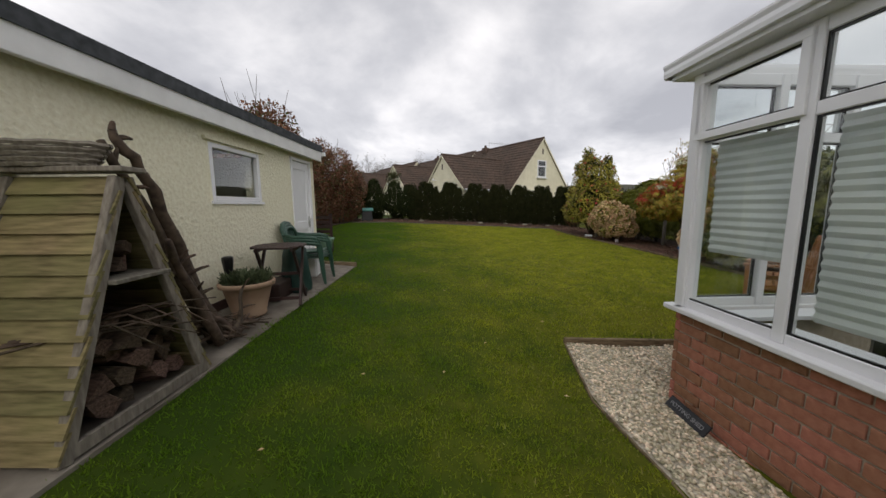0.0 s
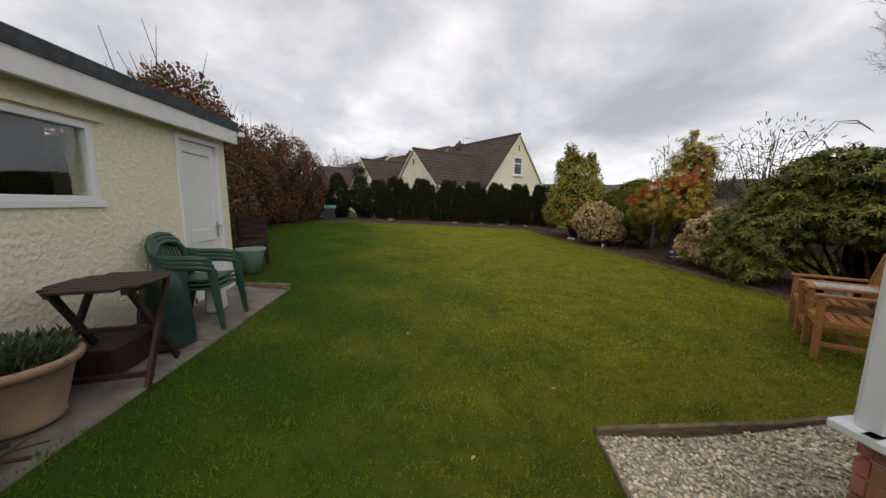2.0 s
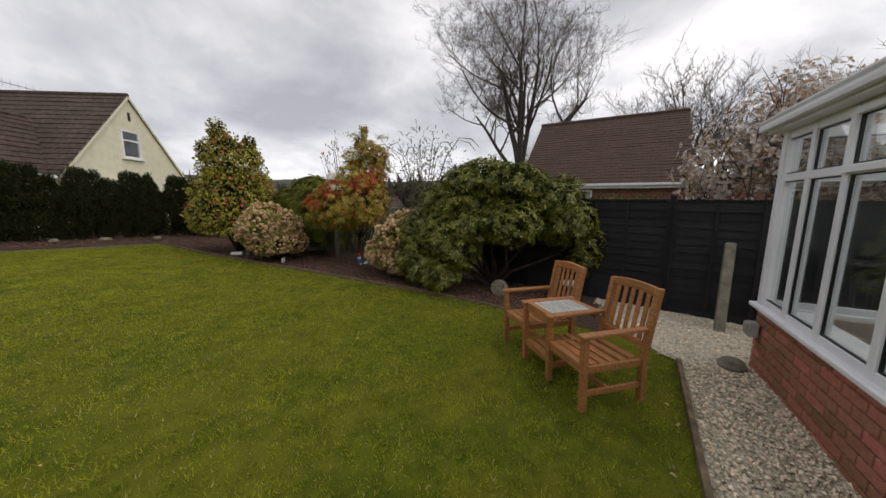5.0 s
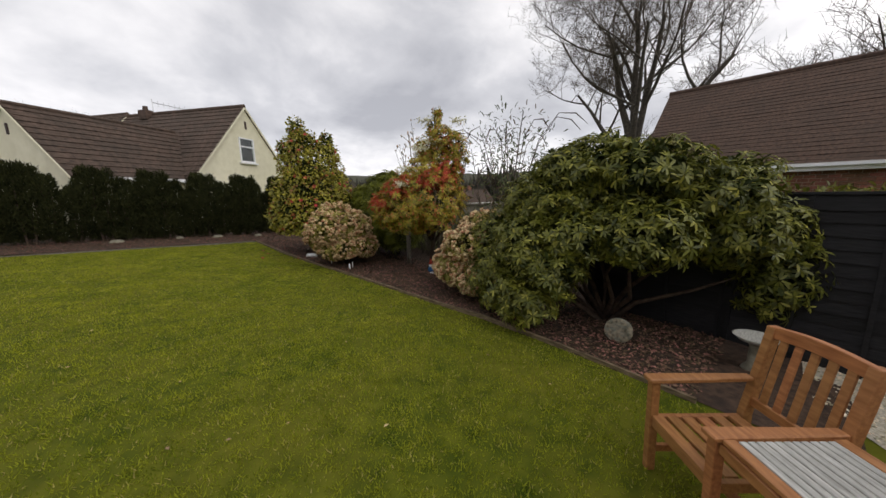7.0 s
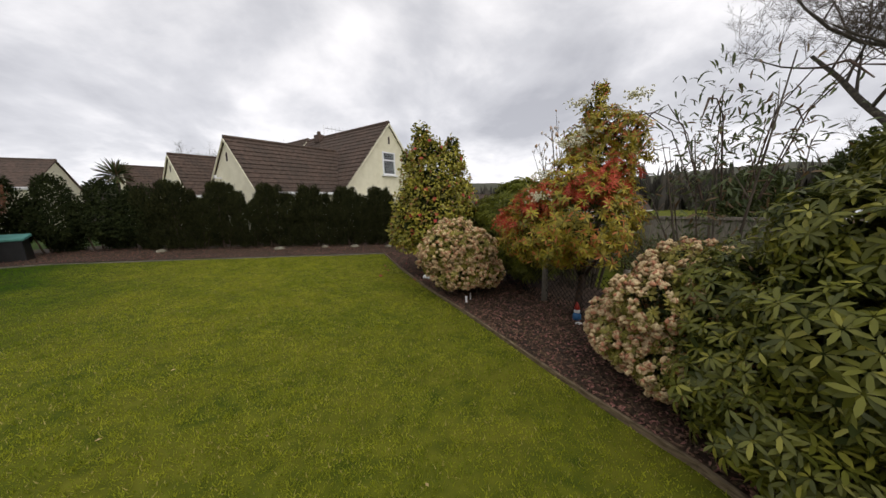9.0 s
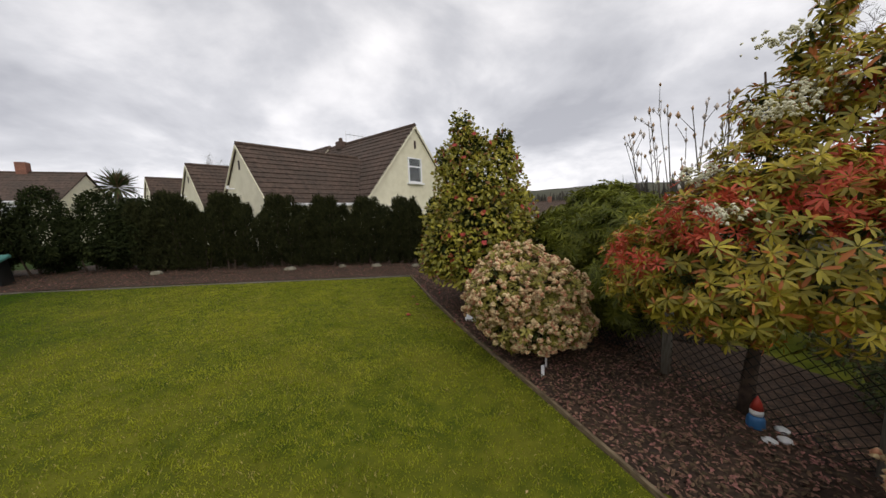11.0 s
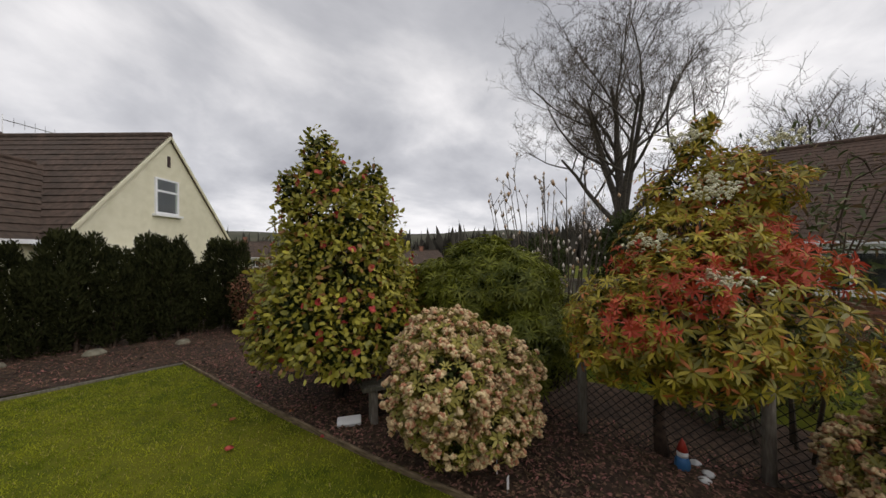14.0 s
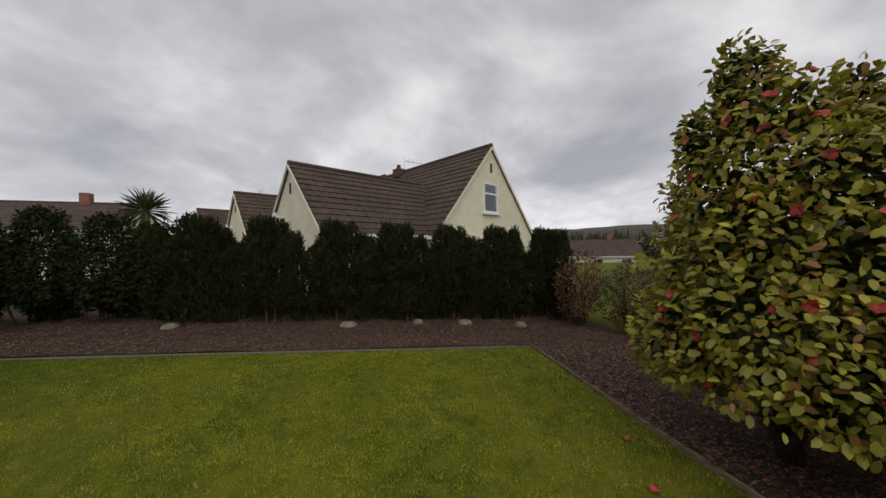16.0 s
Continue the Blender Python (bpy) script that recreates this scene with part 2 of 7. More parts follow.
TRUNK = mat("tree_bark", (0.035, 0.03, 0.024), (0.10, 0.085, 0.068), 7, 0.95, 0.8, 0.02)
TWIG = mat("bare_twig", (0.05, 0.04, 0.03), (0.13, 0.105, 0.08), 3, 0.95, 0.0)
STEM = mat("shrub_stem", (0.03, 0.02, 0.015), (0.10, 0.065, 0.045), 12, 0.95, 0.5)
GREEN_PLASTIC = mat("green_plastic", (0.022, 0.06, 0.042), (0.04, 0.09, 0.065), 3, 0.4, 0.05)
GREEN_BAG = mat("green_cover", (0.01, 0.035, 0.03), (0.02, 0.058, 0.048), 7, 0.5, 0.6, 0.03)
DARK_WOOD = mat("dark_stained_wood", (0.018, 0.009, 0.008), (0.05, 0.026, 0.022), 9, 0.6, 0.3, 0.004, objrand=0.2)
TERRACOTTA = mat("terracotta", (0.29, 0.18, 0.12), (0.43, 0.30, 0.21), 6, 0.8, 0.2, 0.004, 0.4, 3, (0.24, 0.17, 0.12))
SOIL = mat("soil", (0.015, 0.01, 0.008), (0.05, 0.035, 0.025), 20, 1.0, 0.8, 0.01)
BLACK = mat("black_plastic", (0.006, 0.006, 0.007), (0.014, 0.014, 0.015), 5, 0.35, 0.0)
GREY_PLASTIC = mat("grey_plastic", (0.30, 0.29, 0.28), (0.40, 0.39, 0.38), 4, 0.5, 0.0)
SLATE = mat("slate_sign", (0.012, 0.013, 0.016), (0.03, 0.032, 0.037), 12, 0.6, 0.2, 0.003)
GLASS = glass_mat("window_glass", (0.955, 0.975, 0.97))
# Near-black for flat sheets behind windows; paints the darkness of an unlit room.
ROOM_SHADE = mat("painted_room_shade", (0.02, 0.02, 0.022), (0.05, 0.05, 0.05), 2, 0.9, 0.0)
CARPET = mat("floor_covering", (0.16, 0.15, 0.14), (0.25, 0.24, 0.22), 12, 0.95, 0.2)
PLASTER = mat("cream_plaster", (0.45, 0.43, 0.38), (0.55, 0.53, 0.47), 2, 0.9, 0.05)
BLIND = mat("pleated_blind", (0.62, 0.65, 0.63), (0.75, 0.77, 0.74), 2, 0.9, 0.1)
CURTAIN = mat("curtain", (0.25, 0.27, 0.24), (0.5, 0.5, 0.46), 6, 0.9, 0.2, stretch=(6, 6, 1))
RHODO = leaf_mat("rhododendron_leaf", (0.04, 0.054, 0.008), (0.235, 0.235, 0.03), 0.42, 0.5, (0.33, 0.31, 0.05), 0.1)
CAMELLIA = leaf_mat("camellia_leaf", (0.10, 0.11, 0.012), (0.50, 0.44, 0.06), 0.42, 0.5, (0.27, 0.13, 0.04), 0.08)
CAMELLIA_FLOWER = leaf_mat("camellia_bloom", (0.42, 0.03, 0.045), (0.62, 0.12, 0.09), 0.6, 0.3, (0.42, 0.15, 0.06), 0.3)
SKIMMIA = leaf_mat("skimmia_leaf", (0.14, 0.135, 0.02), (0.42, 0.36, 0.08), 0.5)
BLOSSOM_PALE = leaf_mat("pale_flower_head", (0.55, 0.36, 0.20), (0.86, 0.70, 0.41), 0.8, 0.3, (0.58, 0.28, 0.16), 0.24)
PIERIS = leaf_mat("pieris_leaf", (0.085, 0.09, 0.01), (0.58, 0.46, 0.05), 0.45, 0.4, (0.50, 0.17, 0.045), 0.13)
PIERIS_RED = leaf_mat("pieris_red_leaf", (0.42, 0.045, 0.025), (0.60, 0.13, 0.06), 0.5)
PIERIS_WHITE = leaf_mat("pieris_white_flower", (0.72, 0.69, 0.48), (0.90, 0.88, 0.70), 0.7)
EUPHORBIA = leaf_mat("narrow_green_leaf", (0.075, 0.095, 0.010), (0.27, 0.285, 0.03), 0.5)
YEW = leaf_mat("hedge_needle", (0.012, 0.015, 0.006), (0.052, 0.056, 0.019), 0.9, spec=0.1, trans=0.1)
HEDGE_DARK = leaf_mat("dark_hedge_leaf", (0.01, 0.016, 0.006), (0.04, 0.05, 0.015), 0.9, spec=0.1, trans=0.1)
BEECH = leaf_mat("beech_brown_leaf", (0.09, 0.04, 0.022), (0.27, 0.12, 0.06), 0.7, 0.4, (0.09, 0.11, 0.03), 0.14)
# Ivy green; also on the shrubs' inner leaves, where the dark tone paints shade.
IVY_AND_INNER_SHADE = leaf_mat("ivy_and_inner_shade_leaf", (0.02, 0.03, 0.008), (0.07, 0.085, 0.02), 0.6, spec=0.2)
SCRUB = leaf_mat("garden_scrub_leaf", (0.03, 0.05, 0.015), (0.12, 0.14, 0.05), 0.6, 0.4, (0.13, 0.085, 0.04), 0.2)
REDBUSH = leaf_mat("dark_red_leaf", (0.08, 0.015, 0.01), (0.18, 0.045, 0.025), 0.6)
MAGNOLIA = leaf_mat("white_blossom", (0.55, 0.47, 0.42), (0.80, 0.74, 0.68), 0.7, 0.3, (0.5, 0.33, 0.2), 0.25)
HERB = leaf_mat("grey_green_herb", (0.05, 0.075, 0.035), (0.15, 0.18, 0.09), 0.6)
FAR_WOOD = mat("far_woodland", (0.03, 0.028, 0.022), (0.085, 0.075, 0.06), 0.25, 1.0, 0.0)
FAR_FIELD = mat("far_hill", (0.05, 0.055, 0.035), (0.09, 0.085, 0.06), 0.03, 1.0, 0.0)
METAL = mat("brushed_metal", (0.5, 0.5, 0.5), (0.62, 0.62, 0.62), 20, 0.35, 0.05, metal=1.0)
BLUE = mat("blue_paint", (0.03, 0.12, 0.28), (0.05, 0.17, 0.36), 9, 0.5, 0.0)
RED = mat("red_paint", (0.35, 0.03, 0.02), (0.45, 0.05, 0.03), 9, 0.5, 0.0)
FLESH = mat("painted_clay", (0.55, 0.42, 0.34), (0.66, 0.52, 0.43), 9, 0.6, 0.0)
TEAL = mat("teal_plastic", (0.08, 0.24, 0.21), (0.12, 0.32, 0.28), 4, 0.5, 0.05)
MESHWIRE = mat("dark_netting", (0.006, 0.008, 0.006), (0.014, 0.016, 0.013), 5, 0.8, 0.0)
LETTER = mat("engraved_letter", (0.22, 0.22, 0.23), (0.30, 0.30, 0.31), 9, 0.8, 0.0)


def panel_mat():
    m = bpy.data.materials.new("twinwall_panel")
    m.use_nodes = True
    nt = m.node_tree
    nt.nodes.clear()
    n, link = nt.nodes.new, nt.links.new
    out, mx, tr, tl = (n(k) for k in ("ShaderNodeOutputMaterial", "ShaderNodeMixShader", "ShaderNodeBsdfTransparent", "ShaderNodeBsdfTranslucent"))
    tl.inputs[0].default_value = (0.8, 0.82, 0.82, 1)
    mx.inputs[0].default_value = 0.5
    link(tr.outputs[0], mx.inputs[1]); link(tl.outputs[0], mx.inputs[2]); link(mx.outputs[0], out.inputs[0])
    return m


PANEL = panel_mat()


# ---- mesh tools ----
class Shape:
    """Gathers vertices and faces for one mesh."""

    def __init__(self):
        self.v, self.f = [], []

    def add(self, vs, fs):
        k = len(self.v)
        self.v.extend(tuple(p) for p in vs)
        self.f.extend(tuple(i + k for i in face) for face in fs)
        return self

    def box(self, c, s, m=None, taper=1.0):
        x, y, z = (a / 2 for a in s)
        vs = [Vector((sx * x * (taper if sz > 0 else 1), sy * y * (taper if sz > 0 else 1), sz * z)) for sz in (-1, 1) for sy in (-1, 1) for sx in (-1, 1)]
        if m is not None:
            vs = [m @ p for p in vs]
        return self.add([p + Vector(c) for p in vs], [(0, 2, 3, 1), (4, 5, 7, 6), (0, 1, 5, 4), (2, 6, 7, 3), (0, 4, 6, 2), (1, 3, 7, 5)])

    def beam(self, a, b, w, h, up=(0, 0, 1)):
        """A squared bar from a to b, w across and h along up."""
        a, b = Vector(a), Vector(b)
        d = (b - a).normalized()
        s = d.cross(Vector(up))
        s = s.normalized() if s.length > 1e-6 else Vector((1, 0, 0))
        u = s.cross(d)
        vs = [p + s * (i * w / 2) + u * (j * h / 2) for p in (a, b) for i, j in ((-1, -1), (1, -1), (1, 1), (-1, 1))]
        return self.add(vs, [(0, 1, 2, 3), (7, 6, 5, 4), (0, 4, 5, 1), (1, 5, 6, 2), (2, 6, 7, 3), (3, 7, 4, 0)])

    def tube(self, pts, radii, sides=6, cap=True):
        pts = [Vector(p) for p in pts]
        rings = []
        for i, p in enumerate(pts):
            d = (pts[min(i + 1, len(pts) - 1)] - pts[max(i - 1, 0)]).normalized()
            s = d.cross(Vector((0.31, 0.12, 0.94)))
            s = s.normalized() if s.length > 1e-4 else Vector((1, 0, 0))
            u = d.cross(s)
            rings.append([p + (s * math.cos(a) + u * math.sin(a)) * radii[i] for a in (2 * math.pi * k / sides for k in range(sides))])
        fs = [(i * sides + k, i * sides + (k + 1) % sides, (i + 1) * sides + (k + 1) % sides, (i + 1) * sides + k)
              for i in range(len(pts) - 1) for k in range(sides)]
        if cap:
            fs += [tuple(range(sides))[::-1], tuple((len(pts) - 1) * sides + k for k in range(sides))]
        return self.add([q for r in rings for q in r], fs)

    def lathe(self, profile, sides=20, c=(0, 0, 0), cap=True):
        """profile: (radius, z) from below to above."""
        vs = [(c[0] + r * math.cos(2 * math.pi * k / sides), c[1] + r * math.sin(2 * math.pi * k / sides), c[2] + z) for r, z in profile for k in range(sides)]
        fs = [(i * sides + k, i * sides + (k + 1) % sides, (i + 1) * sides + (k + 1) % sides, (i + 1) * sides + k)
              for i in range(len(profile) - 1) for k in range(sides)]
        if cap:
            fs += [tuple(range(sides))[::-1], tuple((len(profile) - 1) * sides + k for k in range(sides))]
        return self.add(vs, fs)

    def prism(self, poly, y0, y1):
        """A polygon of (x, z) drawn out from y0 to y1."""
        k = len(poly)
        vs = [(x, y0, z) for x, z in poly] + [(x, y1, z) for x, z in poly]
        return self.add(vs, [tuple(range(k)), tuple(range(k, 2 * k))[::-1]] + [(i, k + i, k + (i + 1) % k, (i + 1) % k) for i in range(k)])


def part(name, shape, material, parent=None, label="", smooth=False, bevel=0.0):
    me = bpy.data.meshes.new(name)
    me.from_pydata(shape.v, [], shape.f)
    bm = bmesh.new()
    bm.from_mesh(me)
    bmesh.ops.recalc_face_normals(bm, faces=bm.faces)
    if bevel:
        bmesh.ops.bevel(bm, geom=bm.edges[:], offset=bevel, segments=1, affect="EDGES")
    bm.to_mesh(me)
    bm.free()
    if smooth:
        me.polygons.foreach_set("use_smooth", [True] * len(me.polygons))
    me.materials.append(material)
    ob = new(name, me)
    if parent:
        ob.parent = parent
    if label:
        ob["label"] = label
    return ob


def raw(name, verts, faces, material, parent=None, label="", smooth=False):
    """A large mesh straight from arrays (all faces with as many corners)."""
    verts, faces = np.asarray(verts, dtype=np.float32), np.asarray(faces, dtype=np.int32)
    me = bpy.data.meshes.new(name)
    k = faces.shape[1]
    me.vertices.add(len(verts))
    me.vertices.foreach_set("co", verts.ravel())
    me.loops.add(faces.size)
    me.loops.foreach_set("vertex_index", faces.ravel())
    me.polygons.add(len(faces))
    me.polygons.foreach_set("loop_start", np.arange(0, faces.size, k, dtype=np.int32))
    me.polygons.foreach_set("loop_total", np.full(len(faces), k, dtype=np.int32))
    me.update(calc_edges=True)
    if smooth:
        me.polygons.foreach_set("use_smooth", [True] * len(faces))
    me.materials.append(material)
    ob = new(name, me)
    if parent:
        ob.parent = parent
    if label:
        ob["label"] = label
    return ob


def thing(name, at, turn=0.0, label="", category="", group="", kind=""):
    ob = new(name)
    ob.matrix_basis = pose(*at, 0, 0, turn)
    return tagged(ob, label, category, group, kind)


def ground_z(x, y):
    """The garden falls gently to the east, rises a little to the north and dips beside the conservatory."""
    dip = 0.33 * np.exp(-(((x - 2.4) / 2.0) ** 2 + ((y - 3.4) / 2.2) ** 2))
    return -0.046 * (np.clip(x, -3, 10) - 1.74) + 0.016 * (np.clip(y, -4, 24) - 4.04) - dip


def gz(x, y):
    return float(ground_z(x, y))


# ---- ground ----
def bed_edge(y):
    """Where the lawn meets the planted bed along the east side."""
    return float(np.interp(y, (4.3, 5.4, 7.3, 8.8, 10.2, 12.6, 14.5, 17.0, 19.7), (6.45, 6.95, 7.1, 7.15, 6.97, 6.8, 6.6, 6.48, 6.45)))


def west_edge(y):
    return float(np.interp(y, (7.3, 8.2, 10, 13, 19.7), (-2.2, -3.6, -5.0, -5.8, -5.3)))


def in_lawn(x, y):
    if y > 19.7 or y < -5:
        return False
    if y < 4.38:
        return -1.45 + 0.04 * math.sin(y * 6.1) + 0.03 * math.sin(y * 15.7) < x < float(np.interp(y, (-5, 2.5, 3.3, 4.4), (2.0, 1.83, 1.74, 1.87)))
    if y < 7.02 and x < -1.44 + 0.04 * math.sin(y * 6.1) + 0.03 * math.sin(y * 15.7):
        return False
    if y < 7.6 and x < -2.05:
        return False
    return west_edge(max(y, 7.3)) < x < bed_edge(y)


def build_ground():
    xs = np.concatenate([(-900, -300, -100, -40, -20, -12), np.arange(-9, 13.01, 0.25), (16, 22, 40, 100, 300, 900)])
    ys = np.concatenate([(-900, -300, -60, -20, -10), np.arange(-6, 25.01, 0.25), (30, 45, 80, 200, 500, 900)])
    X, Y = np.meshgrid(xs, ys)
    Z = ground_z(X, Y) + 0.006 * np.sin(X * 2.1 + Y) + 0.006 * np.sin(Y * 1.7 - X * 0.6)
    Z = Z - 0.012 * np.clip(np.hypot(X - 3, Y - 10) - 45, 0, 400) * (X > 12) * (Y > -20)
    v = np.stack([X, Y, Z], -1).reshape(-1, 3)
    k, r = len(xs), len(ys)
    i = (np.arange(r - 1)[:, None] * k + np.arange(k - 1)[None]).ravel()
    f = np.stack([i, i + 1, i + k + 1, i + k], 1)
    tagged(raw("ground", v, f, GRASS, smooth=True), "patchy green mown lawn turning yellow in places", "lawn", kind="structure")


build_ground()


def sheet(name, y0, y1, left, right, material, lift, label, category, step=0.25, lump=0.0):
    """A strip of the ground from y0 to y1 between two edges, lying a little above it."""
    rows = int((y1 - y0) / step) + 2
    ys = np.linspace(y0, y1, rows)
    cols = 24
    v = []
    for y in ys:
        a, b = left(y), right(y)
        for q in np.linspace(0, 1, cols):
            x = a + (b - a) * q
            rim = min(q, 1 - q) * 12
            v.append((x, y, gz(x, y) + lift * min(1, rim + 0.3) + lump * noise.noise(Vector((x * 2, y * 2, 0)))))
    i = (np.arange(rows - 1)[:, None] * cols + np.arange(cols - 1)[None]).ravel()
    return tagged(raw(name, v, np.stack([i, i + 1, i + cols + 1, i + cols], 1), material, smooth=True), label, category, kind="structure")


sheet("bed_east", 5.2, 19.75, lambda y: bed_edge(y) + 0.04, lambda y: 10.6, BARK, 0.035, "dark bark mulch bed along the lawn", "flower bed", lump=0.03)
sheet("bed_north", 19.75, 24.2, lambda y: -9.0, lambda y: 9.2, BARK, 0.035, "dark bark mulch strip in front of the hedge", "flower bed", lump=0.03)
sheet("bed_west", 7.6, 19.6, lambda y: -8.5, lambda y: west_edge(y) - 0.05, BARK, 0.035, "dark soil bed under the brown hedge", "flower bed", lump=0.03)
sheet("gravel_path_west", -5.0, 4.37, lambda y: float(np.interp(y, (-5, 2.5, 3.3, 4.4), (2.03, 1.86, 1.77, 1.9))), lambda y: 2.5, GRAVEL, 0.02, "pale gravel strip beside the brick wall", "gravel")
sheet("gravel_path_north", 3.2, 4.37, lambda y: 2.5, lambda y: 6.47, GRAVEL, 0.02, "pale gravel path beside the conservatory", "gravel")
sheet("gravel_path_east", -5.0, 5.5, lambda y: 6.46 if y < 4.37 else bed_edge(y) + 0.03 + max(0, y - 4.5) * 1.0, lambda y: 8.85 + max(0, y - 3) * 0.1, GRAVEL, 0.028, "pale gravel patch in front of the black fence", "gravel")
slab = Shape()
for y0, y1 in ((-5.0, 1.2), (1.215, 3.6), (3.615, 5.3), (5.315, 7.02)):
    xa, xb = -2.15, -1.40
    z = [gz(x, y) + (0.055 if x < -2 else 0.016) for y in (y0, y1) for x in (xa, xb)]
    slab.add([(xa, y0, z[0]), (xb, y0, z[1]), (xb, y1, z[3]), (xa, y1, z[2]), (xa, y0, z[0] - 0.2), (xb, y0, z[1] - 0.2), (xb, y1, z[3] - 0.2), (xa, y1, z[2] - 0.2)],
             [(0, 1, 2, 3), (0, 4, 5, 1), (1, 5, 6, 2), (2, 6, 7, 3), (3, 7, 4, 0)])
tagged(part("pavement", slab, CONCRETE), "worn concrete path along the garage wall", "path", kind="structure")


def edging(name, pts, w, h, material, label):
    s = Shape()
    for a, b in zip(pts, pts[1:]):
        s.beam((*a, gz(*a) + h / 2 - 0.03), (*b, gz(*b) + h / 2 - 0.03), w, h)
    return tagged(part(name, s, material, bevel=0.004), label, "edging", kind="structure")


edging("lawn_edging_north", [(1.88, 4.38), (3.4, 4.385), (5.2, 4.39), (6.45, 4.37)], 0.045, 0.10, TIMBER_EDGE, "weathered timber board edging the lawn by the gravel")
edging("lawn_edging_west", [(1.89, 4.38), (1.75, 3.3), (1.84, 2.5), (2.02, -5)], 0.02, 0.045, TIMBER_EDGE, "thin timber strip edging the gravel")
edging("bed_edging_east", [(bed_edge(y), y) for y in np.arange(6.2, 19.8, 0.9)], 0.035, 0.09, TIMBER_EDGE, "brown timber strip between lawn and bark bed")
edging("bed_edging_far", [(x, 19.71) for x in np.arange(-5.2, 6.3, 1.9)] + [(6.45, 19.68)], 0.035, 0.06, GREYWOOD, "grey timber strip between lawn and far bed")
edging("path_end_kerb", [(-2.1, 7.06), (-1.38, 7.06)], 0.06, 0.12, TIMBER_EDGE, "dark timber kerb at the end of the concrete path")


# ---- garage with roughcast wall ----
def garage():
    X, Y0, Y1, ZT = -2.15, -6.0, 7.04, 2.33
    root = thing("garage", (0, 0, 0), 0, "cream roughcast garage with a flat felt roof and white trim", "garage")
    zb = 0.0
    wy0, wy1, wz0, wz1 = 4.27, 5.22, 1.47, 2.13
    dy0, dy1, dz0, dz1 = 6.12, 6.88, 0.25, 2.25
    part("wall", Shape().box((X - 0.11, (Y0 + wy0) / 2, ZT / 2), (0.22, wy0 - Y0, ZT)), ROUGHCAST, root)
    for a, b, c, d in ((wy0, wy1, zb, wz0), (wy0, wy1, wz1, ZT), (wy1, dy0, zb, ZT), (dy0, dy1, zb, dz0), (dy0, dy1, dz1, ZT), (dy1, Y1, zb, ZT)):
        part("wall", Shape().box((X - 0.11, (a + b) / 2, (c + d) / 2), (0.22, b - a, d - c)), ROUGHCAST, root)
    part("end_wall", Shape().box((X - 2.2, Y1 - 0.11, ZT / 2), (3.95, 0.219, ZT)), ROUGHCAST, root)
    part("rear_wall", Shape().box((X - 4.3, (Y0 + Y1) / 2, ZT / 2), (0.2, Y1 - Y0, ZT)), ROUGHCAST, root)
    part("plinth", Shape().box((X + 0.008, 1.6, 0.24), (0.02, 9.2, 0.2)), PLINTH, root, "dark painted plinth at the wall's foot")
    part("roof", Shape().add([(X + 0.16, Y0, 2.44), (X + 0.16, Y1 + 0.12, 2.47), (X + 0.16, Y1 + 0.12, 2.59), (X + 0.16, Y0, 2.55),
                              (X - 4.5, Y0, 2.44), (X - 4.5, Y1 + 0.12, 2.47), (X - 4.5, Y1 + 0.12, 2.59), (X - 4.5, Y0, 2.55)],
                             [(0, 1, 2, 3), (4, 7, 6, 5), (3, 2, 6, 7), (0, 4, 5, 1), (0, 3, 7, 4), (1, 5, 6, 2)]), FELT, root, "grey felt roof edge")
    part("fascia", Shape().box((X + 0.12, (Y0 + Y1) / 2 + 0.03, 2.385), (0.05, Y1 - Y0 + 0.12, 0.19)), WHITE_PAINT, root, "white painted fascia board", bevel=0.006)
    part("gutter_end", Shape().box((X + 0.14, Y1 + 0.16, 2.44), (0.1, 0.09, 0.06)), WHITE_PVC, root)
    part("lintel", Shape().box((X + 0.012, (wy0 + wy1) / 2, wz1 + 0.035), (0.05, wy1 - wy0 + 0.16, 0.035)), ROUGHCAST, root)
    win = part("window", Shape().box((X - 0.06, (wy0 + wy1) / 2, wz0 - 0.006), (0.16, wy1 - wy0 + 0.06, 0.035)), WHITE_PVC, root)
    fr = Shape()
    t = 0.055
    for c, s in (((wy0 + t / 2, (wz0 + wz1) / 2), (t, wz1 - wz0)), ((wy1 - t / 2, (wz0 + wz1) / 2), (t, wz1 - wz0)),
                 (((wy0 + wy1) / 2, wz0 + t / 2 + 0.012), (wy1 - wy0 - 2 * t, t)), (((wy0 + wy1) / 2, wz1 - t / 2), (wy1 - wy0 - 2 * t, t))):
        fr.box((X - 0.03, c[0], c[1]), (0.07, s[0], s[1]))
    part("frame", fr, WHITE_PVC, win, bevel=0.005)
    pane = part("pane", Shape().box((X - 0.04, (wy0 + wy1) / 2, (wz0 + wz1) / 2), (0.006, wy1 - wy0 - 2 * t, wz1 - wz0 - 2 * t)), GLASS, win, "dark reflecting glass")
    pane.visible_shadow = False
    door = part("door", Shape().box((X - 0.06, (dy0 + dy1) / 2, (dz0 + dz1) / 2), (0.05, dy1 - dy0 - 0.1, dz1 - dz0 - 0.05)), WHITE_PVC, root, "white panelled door, closed")
    fr = Shape()
    for c, s in (((dy0 + 0.025, (dz0 + dz1) / 2), (0.05, dz1 - dz0)), ((dy1 - 0.025, (dz0 + dz1) / 2), (0.05, dz1 - dz0)), (((dy0 + dy1) / 2, dz1 - 0.025), (dy1 - dy0 - 0.1, 0.05))):
        fr.box((X - 0.025, c[0], c[1]), (0.09, s[0], s[1]))
    part("door_frame", fr, WHITE_PVC, door, bevel=0.004)
    st = Shape()
